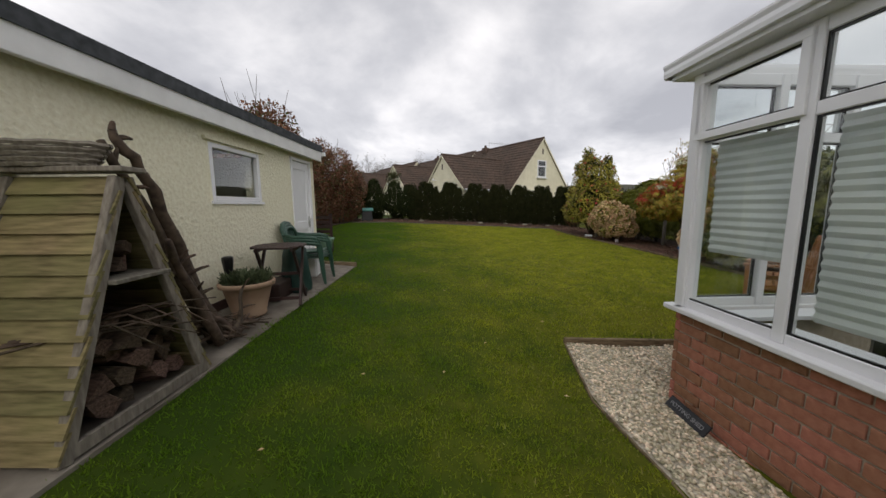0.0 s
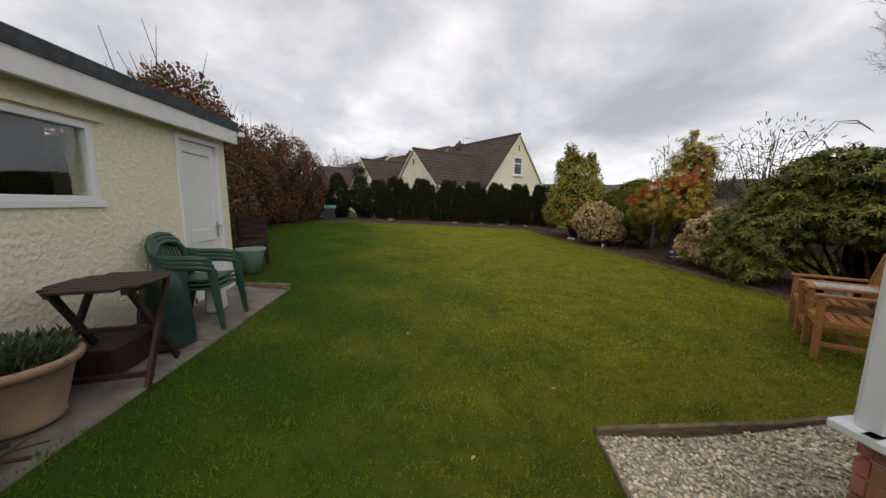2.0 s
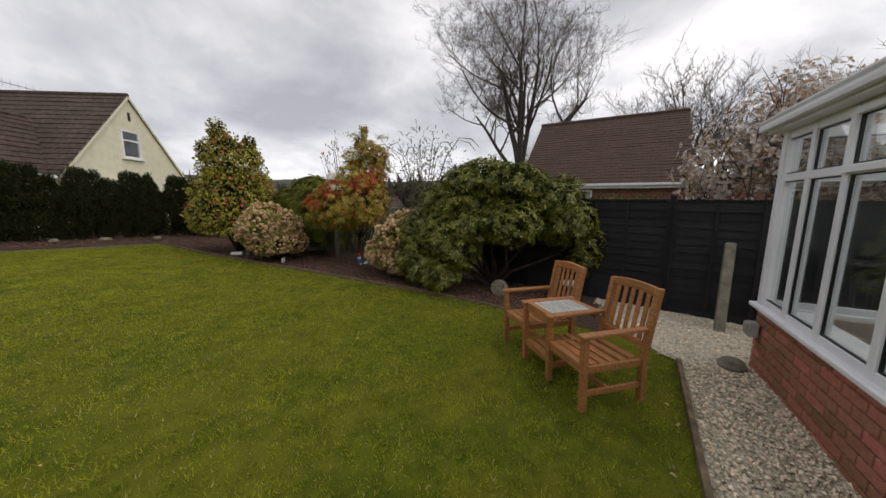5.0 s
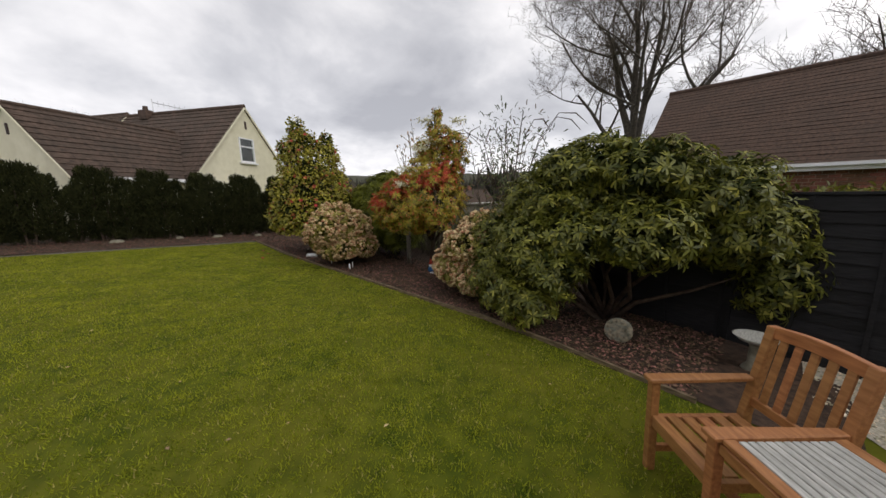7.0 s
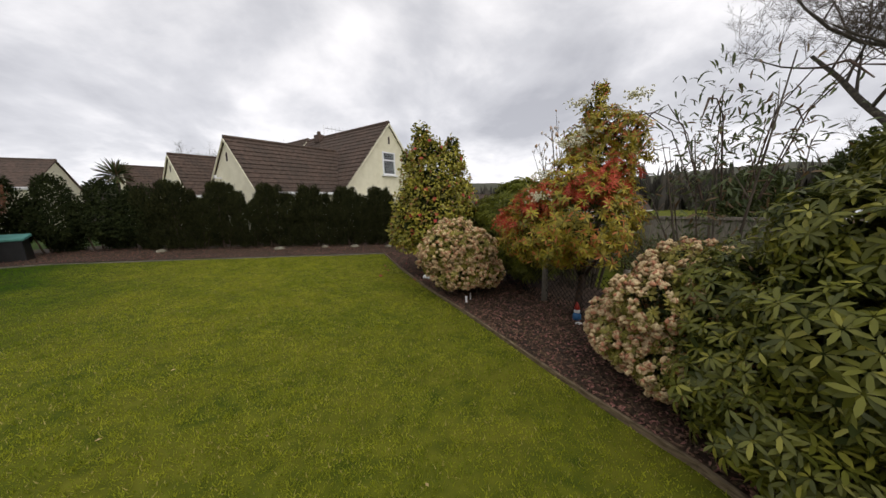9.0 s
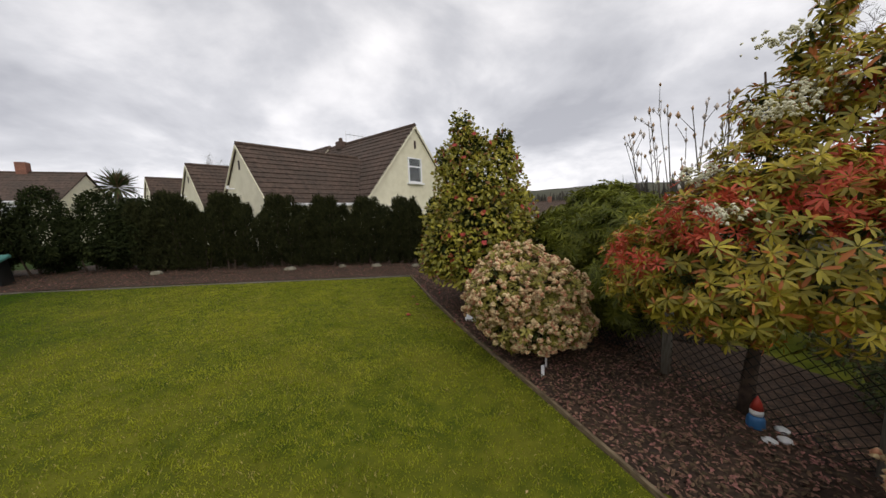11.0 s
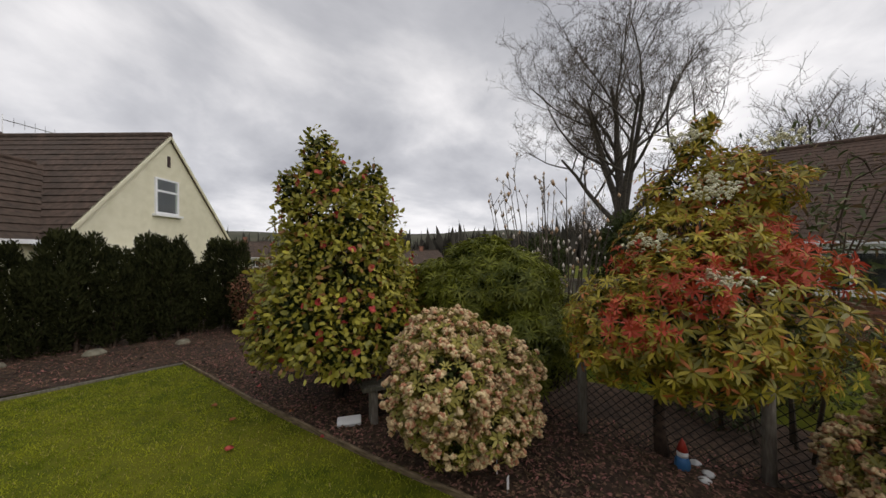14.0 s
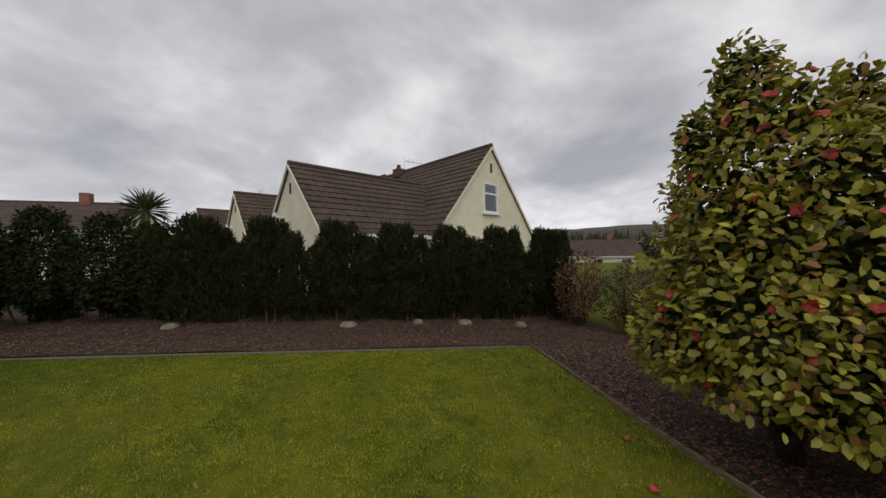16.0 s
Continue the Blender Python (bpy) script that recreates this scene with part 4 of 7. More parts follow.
def bungalow(at, turn, length, depth, eave, ridge, label, big=True, wall_mat=None, tile=None):
    """Local y runs along the eaves, x back from the front wall."""
    root = thing("bungalow", at, turn, label, "house")
    wall_mat, tile = wall_mat or BRICK_FAR, tile or TILE_RED
    if big:
        s = Shape()
        rows = 34
        for r in range(rows):
            z = -1.0 + r * 0.1
            if z > eave - 0.05:
                break
            y = -0.11 if r % 2 else 0.0
            while y < length:
                s.box((-0.012, min(y + 0.107, length), z + 0.045), (0.05, 0.212, 0.085))
                y += 0.226
        part("brickwork", s, wall_mat, root)["kind"] = "stuff"
    part("wall", Shape().add([(0, 0, -1.2), (depth, 0, -1.2), (depth, 0, eave), (depth / 2, 0, ridge - 0.05), (0, 0, eave),
                              (0, length, -1.2), (depth, length, -1.2), (depth, length, eave), (depth / 2, length, ridge - 0.05), (0, length, eave)],
                             [(0, 1, 2, 3, 4), (5, 9, 8, 7, 6), (0, 4, 9, 5), (1, 6, 7, 2), (4, 3, 8, 9), (2, 7, 8, 3)]), MORTAR if big else wall_mat, root)
    n = 26 if big else 10
    o = 0.3
    k = (ridge - eave) / (depth / 2)
    courses(root, "roof", (-o, -0.12, eave - o * k), (-o, length + 0.12, eave - o * k), (depth / 2, -0.12, ridge), (depth / 2, length + 0.12, ridge), n, tile, 0.03)
    courses(root, "roof", (depth + o, -0.12, eave - o * k), (depth + o, length + 0.12, eave - o * k), (depth / 2, -0.12, ridge), (depth / 2, length + 0.12, ridge), n, tile, 0.03)
    part("ridge", Shape().tube([(depth / 2, -0.14, ridge + 0.02), (depth / 2, length + 0.14, ridge + 0.02)], [0.1, 0.1], 8), tile, root)
    part("gutter", Shape().beam((-o - 0.06, -0.1, eave - o * k + 0.0), (-o - 0.06, length + 0.1, eave - o * k + 0.0), 0.12, 0.09), WHITE_PVC, root, "white gutter and fascia")
    part("fascia", Shape().beam((-o + 0.02, 0, eave - o * k - 0.08), (-o + 0.02, length, eave - o * k - 0.08), 0.03, 0.16), WHITE_PAINT, root)
    return root


B = bungalow((17.2, 3.4, 0), 0, 6.35, 7.0, 2.62, 5.75, "brown brick bungalow with a brown tiled roof")
house_window(B, (-0.04, 4.15, 1.58), (0, -1, 0), (-1, 0, 0), 1.75, 1.1, False)
part("downpipe", Shape().tube([(-0.36, 0.05, 2.42), (-0.36, 0.05, 2.2), (-0.08, -0.0, 1.95), (-0.08, 0.0, -0.5)], [0.04] * 4, 8), WHITE_PVC, B)
FARB = bungalow((27, -10.5, -0.9), 12, 9, 8, 2.3, 4.6, "brown roofed bungalow beyond the black fence", False)
for at, turn in (((38, 52, -1.6), 65), ((52, 44, -2.4), 62), ((30, 62, -0.8), 70), ((-16, 40, 1.6), 100), ((-27, 37, 1.8), 95), ((-36, 30, 1.8), 90)):
    h = bungalow(at, turn, 12, 8, 2.4, 4.7, "distant brown roofed bungalow", False, RENDER, TILE)
    part("chimney", Shape().box((4, 3.5, 5.0), (0.6, 0.6, 1.0)), BRICK_FAR, h)
    for q in range(3):
        house_window(h, (-0.02, 2.2 + q * 3.6, 1.4), (0, -1, 0), (-1, 0, 0), 1.4, 1.1, False)


# ---- planting tools ----
RNG = np.random.default_rng(7)


def unit(v):
    return v / np.maximum(np.linalg.norm(v, axis=-1, keepdims=True), 1e-9)


def leaf_quads(p, d, nrm, length, width, curl=0.12):
    """One curled oblong leaf a row, from base to tip."""
    d = unit(d)
    s = unit(np.cross(d, nrm))
    up = np.cross(s, d)
    L, W = length[:, None], width[:, None]
    m1 = p + d * L * 0.3 + up * L * curl * 0.8
    m2 = p + d * L * 0.72 + up * L * curl * 0.6
    tip = p + d * L - up * L * curl * 0.6
    v = np.stack([p, m1 + s * W * 0.44, m2 + s * W * 0.46, tip, m2 - s * W * 0.46, m1 - s * W * 0.44], 1).reshape(-1, 3)
    f = np.arange(len(p) * 6).reshape(-1, 6)
    return v, f


def lump_points(lumps, n, shell=(0.72, 1.02), cut=-9.0):
    """Points near the skin of a heap of ellipsoids, with outward directions."""
    lumps = np.array(lumps, dtype=float)
    area = (lumps[:, 3] * lumps[:, 4] + lumps[:, 3] * lumps[:, 5] + lumps[:, 4] * lumps[:, 5])
    P, N = [], []
    while sum(len(a) for a in P) < n:
        k = RNG.choice(len(lumps), n, p=area / area.sum())
        u = unit(RNG.normal(size=(n, 3)))
        r = RNG.uniform(*shell, size=(n, 1))
        p = lumps[k, :3] + u * lumps[k, 3:] * r
        nn = unit(u / lumps[k, 3:])
        q = (p[:, None] - lumps[None, :, :3]) / lumps[None, :, 3:]
        dist = np.linalg.norm(q, axis=2)
        dist[np.arange(n), k] = 9
        ok = (dist.min(1) > 0.78) & (p[:, 2] > cut)
        P.append(p[ok]); N.append(nn[ok])
    return np.concatenate(P)[:n], np.concatenate(N)[:n]


def loose_leaves(lumps, n, length, width, up=0.35, spread=0.8, shell=(0.72, 1.03), cut=-9.0):
    p, nn = lump_points(lumps, n, shell, cut)
    d = unit(nn + RNG.normal(size=p.shape) * spread + np.array((0, 0, up - 0.4)))
    nrm = unit(nn + np.array((0, 0, 0.7)) + RNG.normal(size=p.shape) * 0.35)
    L = RNG.uniform(*length, size=n)
    return leaf_quads(p, d, nrm, L, L * width * RNG.uniform(0.8, 1.2, n))


def whorls(lumps, n, k, length, width, lift=(0.0, 0.5), shell=(0.75, 1.03), cut=-9.0, upness=0.6):
    """Rosettes of k leaves round shoot tips."""
    p, nn = lump_points(lumps, n, shell, cut)
    ax = unit(nn + np.array((0, 0, upness)) + RNG.normal(size=p.shape) * 0.25)
    a = unit(np.cross(ax, RNG.normal(size=p.shape)))
    b = np.cross(ax, a)
    V, F, off = [], [], 0
    size = RNG.uniform(*length, size=n)
    for j in range(k):
        t = 2 * math.pi * (j + RNG.uniform(-0.25, 0.25, n)) / k
        e = RNG.uniform(*lift, size=n)[:, None]
        rad = a * np.cos(t)[:, None] + b * np.sin(t)[:, None]
        d = rad * np.cos(e) + ax * np.sin(e)
        L = size * RNG.uniform(0.75, 1.1, n)
        v, f = leaf_quads(p + rad * 0.008, d, ax, L, L * width)
        V.append(v); F.append(f + off); off += len(v)
    return np.concatenate(V), np.concatenate(F), p, nn


OCT = np.array([(1, 0, 0), (-1, 0, 0), (0, 1, 0), (0, -1, 0), (0, 0, 1), (0, 0, -1)], dtype=float)
OCT_F = np.array([(0, 2, 4), (2, 1, 4), (1, 3, 4), (3, 0, 4), (2, 0, 5), (1, 2, 5), (3, 1, 5), (0, 3, 5)])


def pebbles(p, size, flat=0.6, jitter=0.35):
    """Small uneven stones or buds, one a row."""
    n = len(p)
    v = OCT[None] * (1 + RNG.uniform(-jitter, jitter, (n, 6, 3)))
    v = v + RNG.normal(size=(n, 6, 3)) * 0.12
    v[:, :, 2] *= flat
    a = RNG.uniform(0, 6.28, n)
    c, s = np.cos(a)[:, None], np.sin(a)[:, None]
    x, y = v[:, :, 0] * c - v[:, :, 1] * s, v[:, :, 0] * s + v[:, :, 1] * c
    v = np.stack([x, y, v[:, :, 2]], 2) * size[:, None, None] + p[:, None]
    f = OCT_F[None] + (np.arange(n) * 6)[:, None, None]
    return v.reshape(-1, 3), f.reshape(-1, 3)


def clusters(p, nn, size, k=7):
    """Rounded heads of k small florets each."""
    n = len(p)
    off = unit(RNG.normal(size=(n, k, 3)) + nn[:, None] * 0.9) * size[:, None, None] * 0.62
    q = (p[:, None] + off).reshape(-1, 3)
    return pebbles(q, np.repeat(size * 0.5, k), 0.9, 0.3)


def stems(name, base, tips, root, r0=0.03, material=None, bend=0.25, label=""):
    for t in tips:
        s = Shape()
        b, t = Vector(base), Vector(t)
        b = b + Vector((random.uniform(-0.06, 0.06), random.uniform(-0.06, 0.06), 0))
        m1 = b.lerp(t, 0.35) + Vector((random.uniform(-1, 1) * bend, random.uniform(-1, 1) * bend, 0.1)) * (t - b).length * 0.3
        m2 = b.lerp(t, 0.7) + Vector((random.uniform(-1, 1) * bend, random.uniform(-1, 1) * bend, 0)) * (t - b).length * 0.2
        s.tube([b, m1, m2, t], [r0, r0 * 0.75, r0 * 0.5, r0 * 0.25], 6)
        part(name, s, material or STEM, root, label, smooth=True)


def heap(c, r, n, jitter=0.55, size=(0.35, 0.55)):
    """Lumps spread over an ellipsoid, for an uneven outline."""
    out = [(*c, r[0] * 0.72, r[1] * 0.72, r[2] * 0.78)]
    for _ in range(n):
        u = unit(RNG.normal(size=3))
        k = RNG.uniform(*size)
        q = RNG.uniform(jitter, 0.8)
        out.append((c[0] + u[0] * r[0] * q, c[1] + u[1] * r[1] * q, c[2] + u[2] * r[2] * q, r[0] * k, r[1] * k, r[2] * k))
    return out


# ---- shrubs in the east bed ----
def rhododendron():
    x, y = 8.6, 7.6
    z = gz(x, y)
    root = thing("rhododendron", (x, y, z), 0, "large rhododendron bush with glossy green leaf rosettes", "shrub")
    lumps = [l for l in heap((0.1, 0, 1.85), (1.45, 1.75, 1.05), 30, 0.6, (0.2, 0.36)) if l[2] > 1.35]
    lumps += [(-0.75, -0.6, 1.55, 0.5, 0.6, 0.45), (0.2, -1.35, 1.55, 0.6, 0.65, 0.5), (-1.0, 0.1, 1.45, 0.42, 0.42, 0.36)]
    low = [(-1.3, 0.6, 0.5, 0.38, 0.42, 0.36), (-1.05, 1.2, 0.42, 0.35, 0.4, 0.3), (-1.2, 0.35, 1.0, 0.4, 0.45, 0.42), (-1.25, 0.95, 0.6, 0.38, 0.4, 0.36), (-0.95, 0.75, 1.2, 0.6, 0.6, 0.55), (-1.1, 1.3, 0.75, 0.42, 0.42, 0.42), (-0.55, 1.5, 1.15, 0.6, 0.55, 0.65), (-1.15, 0.85, 0.7, 0.3, 0.3, 0.32), (0.45, -1.75, 1.0, 0.38, 0.42, 0.55), (-0.8, 1.75, 0.7, 0.35, 0.35, 0.4)]
    v, f, p, nn = whorls(lumps, 3600, 8, (0.08, 0.125), 0.28, (-0.5, 0.35), (0.72, 1.12), cut=0.95)
    w, g, p, nn = whorls(low, 1900, 8, (0.08, 0.125), 0.28, (-0.5, 0.35), (0.6, 1.14), cut=0.24)
    raw("crown", np.concatenate([v, w]), np.concatenate([f, g + len(v)]), RHODO, root)
    # Inner leaves in a darker colour, so the crown's depth looks shaded.
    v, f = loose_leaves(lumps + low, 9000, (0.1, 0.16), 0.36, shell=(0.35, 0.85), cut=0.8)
    raw("inner_leaves", v, f, IVY_AND_INNER_SHADE, root, "inner leaves coloured darker to stand for shade")
    stems("stem", (0, 0, 0), [(-0.7, 0.5, 1.2), (-0.5, -0.6, 1.3), (0.3, -0.9, 1.3), (0.2, 0.9, 1.4), (0.7, 0.2, 1.5), (-0.9, 1.2, 0.8), (-0.8, 0.9, 1.0), (0.4, -1.6, 1.0), (-0.7, -0.4, 1.3), (-0.3, 1.3, 1.0)], root, 0.045, bend=0.5)


def camellia():
    x, y = 7.4, 16.05
    z = gz(x, y)
    root = thing("camellia", (x, y, z), 0, "tall conical camellia in bloom with fading red flowers", "shrub")
    lumps = [(0, 0, 1.3, 1.3, 1.3, 0.95), (0, 0, 2.1, 1.22, 1.22, 0.9), (0, 0, 2.9, 0.98, 0.98, 0.8), (-0.2, 0.05, 3.5, 0.62, 0.62, 0.62), (0.35, -0.15, 3.35, 0.55, 0.55, 0.5), (-0.35, 0.1, 4.15, 0.27, 0.27, 0.42), (0.5, -0.3, 3.85, 0.18, 0.18, 0.3), (-0.75, 0.3, 3.5, 0.2, 0.2, 0.32), (0.1, 0.5, 3.9, 0.18, 0.18, 0.3)]
    lumps += [(math.cos(a) * 0.95, math.sin(a) * 0.95, 1.0 + 0.35 * (i % 3), 0.5, 0.5, 0.5) for i, a in enumerate(np.arange(0, 6.28, 0.7))]
    lumps += [(math.cos(a) * 0.72, math.sin(a) * 0.72, 2.1 + 0.4 * (i % 3), 0.38, 0.38, 0.42) for i, a in enumerate(np.arange(0.3, 6.5, 0.8))]
    lumps = [(a * 0.88, c * 0.88, z * 0.9, rx * 0.88, ry * 0.88, rz * 0.92) for a, c, z, rx, ry, rz in lumps]
    v, f = loose_leaves(lumps, 11500, (0.072, 0.115), 0.52, 0.2, 0.9, (0.72, 1.16), cut=0.72)
    raw("crown", v, f, CAMELLIA, root)
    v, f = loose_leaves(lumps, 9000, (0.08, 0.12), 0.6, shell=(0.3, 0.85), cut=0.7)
    raw("inner_leaves", v, f, IVY_AND_INNER_SHADE, root, "inner leaves coloured darker to stand for shade")
    p, nn = lump_points(lumps, 130, (1.0, 1.12), 0.6)
    V, F, off = [], [], 0
    for k in range(9):
        a = unit(np.cross(nn, RNG.normal(size=p.shape)))
        vv, ff = leaf_quads(p, unit(a + nn * RNG.uniform(0.2, 1.0)), nn, RNG.uniform(0.05, 0.07, len(p)), RNG.uniform(0.045, 0.065, len(p)), 0.2)
        V.append(vv); F.append(ff + off); off += len(vv)
    raw("bloom", np.concatenate(V), np.concatenate(F), CAMELLIA_FLOWER, root, "red and browning camellia flowers")
    stems("stem", (0, 0, 0), [(-0.5, 0.3, 1.6), (0.4, -0.5, 1.7), (0.1, 0.4, 2.6), (-0.2, 0, 3.4), (0.6, 0.4, 1.4), (-0.3, 0.1, 4.0), (-0.5, -0.6, 1.1)], root, 0.05)
    fl = raw("fallen_petal", *pebbles(np.array([(x0, y0, gz(x0, y0) + 0.03) for x0, y0 in ((6.07, 16.57), (6.1, 17.2), (5.75, 15.9), (6.65, 16.2), (6.8, 17.4), (6.9, 16.0), (7.0, 18.1), (6.55, 15.3), (7.1, 17.6), (6.5, 18.2))]), RNG.uniform(0.035, 0.055, 10), 0.45), CAMELLIA_FLOWER)
    tagged(fl, "fallen red camellia flowers on lawn and mulch", "flower", kind="stuff")


def flower_bush(at, r, zc, nleaf, nflower, size, label, seed):
    """A rounded bush covered with pale flower heads."""
    x, y = at
    root = thing("flowering_bush", (x, y, gz(x, y)), 0, label, "shrub", "pale flowering bushes")
    lumps = heap((0, 0, zc), r, 12, 0.5)
    lumps += [(math.cos(a) * r[0] * 0.58, math.sin(a) * r[1] * 0.58, zc - 0.3 + 0.05 * math.sin(3 * a), r[0] * 0.4, r[1] * 0.4, 0.26) for a in np.arange(0, 6.2, 0.7)]
    v, f, p, nn = whorls(lumps, nleaf, 7, (0.055, 0.085), 0.36, (0.0, 0.7), (0.8, 1.12), cut=0.14)
    raw("crown", v, f, SKIMMIA, root)
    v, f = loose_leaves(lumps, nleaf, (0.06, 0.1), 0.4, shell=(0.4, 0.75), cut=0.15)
    raw("inner_leaves", v, f, IVY_AND_INNER_SHADE, root, "inner leaves coloured darker to stand for shade")
    p, nn = lump_points(lumps, nflower, (1.0, 1.2), 0.2)
    v, f = clusters(p, unit(nn + np.array((0, 0, 0.4))), RNG.uniform(*size, len(p)), 11)
    raw("bloom", v, f, BLOSSOM_PALE, root, "cream and pinkish flower heads")
    stems("stem", (0, 0, 0), [(q * r[0], w * r[1], zc * 0.9) for q, w in ((-0.5, 0), (0.5, 0.1), (0, 0.5), (0.1, -0.5), (-0.3, 0.3))], root, 0.03)


def pieris():
    x, y = 8.72, 11.9
    root = thing("pieris_tree", (x, y, gz(x, y)), 0, "pieris tree with yellow, red and green young leaves", "tree")
    shift = lambda ls, dx, dy: [(a + dx, b + dy, *r) for a, b, *r in ls]
    lumps = [(-0.55, 0.15, 1.75, 0.75, 0.75, 0.6), (0.15, 0.2, 1.75, 0.7, 0.7, 0.6), (-0.25, -0.55, 1.8, 0.75, 0.7, 0.6), (0.2, -0.45, 1.8, 0.55, 0.5, 0.45), (-0.75, 0.75, 1.65, 0.55, 0.5, 0.45), (0.1, 0.0, 2.4, 0.6, 0.62, 0.45), (0.3, -0.3, 2.75, 0.42, 0.45, 0.35), (-0.35, 0.1, 2.25, 0.35, 0.35, 0.22),
             (0.15, 0.12, 3.0, 0.34, 0.36, 0.3), (0.3, -0.25, 3.15, 0.28, 0.28, 0.26), (0.2, -0.6, 3.0, 0.3, 0.28, 0.2), (0.25, 0.05, 3.4, 0.17, 0.17, 0.24), (0.3, 0.0, 3.72, 0.09, 0.09, 0.16), (-0.85, -0.15, 1.5, 0.4, 0.4, 0.35), (-0.1, 0.95, 1.5, 0.5, 0.45, 0.4)]
    lumps = shift(lumps, -0.3, -0.28)
    lumps = [(-0.4 + (a + 0.4) * 0.82, -0.2 + (b + 0.2) * 0.82, z, rx * 0.84, ry * 0.84, rz) if z < 2.2 else (a, b, z, rx, ry, rz) for a, b, z, rx, ry, rz in lumps]
    lumps = [(a - 0.12, b - 0.12, *r) if r[0] > 3 else (a, b, *r) for a, b, *r in lumps]
    v, f, p, nn = whorls(lumps, 1600, 10, (0.075, 0.12), 0.25, (-0.45, 0.55), (0.7, 1.22), cut=0.85)
    raw("crown", v, f, PIERIS, root)
    v, f = loose_leaves(lumps, 1500, (0.08, 0.12), 0.28, shell=(0.35, 0.75), cut=1.0)
    raw("inner_leaves", v, f, IVY_AND_INNER_SHADE, root, "inner leaves coloured darker to stand for shade")
    red = [(-0.75, 0.0, 2.1, 0.32, 0.3, 0.22), (-0.3, -0.6, 2.25, 0.36, 0.3, 0.22), (0.1, -0.5, 2.5, 0.34, 0.3, 0.22), (-1.0, 0.45, 1.8, 0.25, 0.25, 0.2), (-0.2, 0.4, 2.3, 0.4, 0.3, 0.2), (0.25, -0.3, 3.05, 0.2, 0.2, 0.15)]
    red = shift(red, -0.3, -0.28)
    v, f, p, nn = whorls(red, 420, 8, (0.06, 0.095), 0.24, (0.1, 0.9), shell=(0.6, 1.3), cut=1.6)
    raw("red_shoot", v, f, PIERIS_RED, root, "bright red young leaf shoots")
    tuft = np.array([(-0.29, -0.1, 2.95), (0.05, -0.1, 3.1), (-0.83, -0.07, 2.16), (0.35, -0.65, 3.5), (0.12, 0.15, 3.6), (0.5, -0.3, 3.3), (-0.4, 0.4, 2.5)]) + np.array((-0.4, -0.35, 0))
    q = (tuft[:, None] + RNG.normal(size=(7, 60, 3)) * np.array((0.11, 0.11, 0.04))).reshape(-1, 3)
    v, f = clusters(q, np.tile((0, 0, 1.0), (len(q), 1)), RNG.uniform(0.016, 0.028, len(q)), 6)
    raw("white_flower", v, f, PIERIS_WHITE, root, "sprays of white bell flowers")
    s = Shape()
    s.tube([(-0.05, 0, 0), (0.0, 0.03, 0.35), (0.06, 0.02, 0.8), (0.1, 0, 1.3)], [0.085, 0.065, 0.055, 0.045], 9)
    part("trunk", s, STEM, root, smooth=True)
    stems("branch", (0.06, 0.02, 0.75), [(-0.6, 0.2, 1.7), (0.3, 0.7, 1.6), (0.5, -0.6, 1.7), (-0.3, -0.7, 1.8), (0.15, 0.1, 2.6), (0.1, 0.15, 3.5), (0.4, -0.4, 3.2)], root, 0.035)


def narrow_leaf_bush():
    x, y = 9.35, 14.3
    root = thing("evergreen_bush", (x, y, gz(x, y)), 0, "rounded bright green bush with long narrow leaves", "shrub")
    lumps = heap((0, 0, 1.55), (1.15, 1.5, 1.05), 12) + [(-0.5, -0.7, 1.0, 0.7, 0.7, 0.7)]
    v, f, p, nn = whorls(lumps, 2400, 12, (0.13, 0.2), 0.13, (-0.35, 0.35), cut=0.35)
    raw("crown", v, f, EUPHORBIA, root)
    v, f = loose_leaves(lumps, 5000, (0.1, 0.16), 0.2, shell=(0.4, 0.8), cut=0.3)
    raw("inner_leaves", v, f, IVY_AND_INNER_SHADE, root, "inner leaves coloured darker to stand for shade")
    stems("stem", (0, 0, 0), [(-0.5, 0, 1.2), (0.4, 0.5, 1.3), (0, -0.7, 1.2), (0.3, -0.2, 1.6)], root, 0.04)


rhododendron()
camellia()
flower_bush((7.28, 13.72), (0.8, 0.82, 0.7), 0.88, 1700, 1750, (0.034, 0.052), "rounded bush smothered in cream and pink flower heads", 1)
flower_bush((8.2, 9.7), (0.98, 1.0, 0.72), 0.84, 1700, 1750, (0.038, 0.058), "spreading bush with dusty pink flower heads", 2)
pieris()
narrow_leaf_bush()


# ---- hedges ----
def hedge_plant(h, seed):
    root = thing("hedge_conifer", (0, 0, 0), 0, "dark columnar evergreen trimmed into a hedge", "hedge plant", "hedge row")
    lumps = [(RNG.uniform(-0.1, 0.1), RNG.uniform(-0.1, 0.1), h * q, 0.2 + 0.12 * q + 0.06 * RNG.uniform(-1, 1), 0.36, 0.3) for q in np.linspace(0.14, 0.84, 10)]
    lumps += [(RNG.uniform(-0.22, 0.22), RNG.uniform(-0.15, 0.15), h * RNG.uniform(0.9, 1.0), 0.1, 0.12, 0.26) for _ in range(7)]
    v, f = loose_leaves(lumps, 6000, (0.06, 0.17), 0.2, 2.0, 0.6, (0.4, 1.15), cut=0.06)
    raw("foliage", v, f, YEW, root)
    s = Shape()
    for _ in range(3):
        a = RNG.uniform(-0.18, 0.18, 4)
        s.tube([(a[0], a[1], -0.05), (a[2], a[3], h * 0.5), (a[2] * 1.3, a[3], h * 0.85)], [0.035, 0.025, 0.012], 5)
    part("trunk", s, STEM, root)
    return root


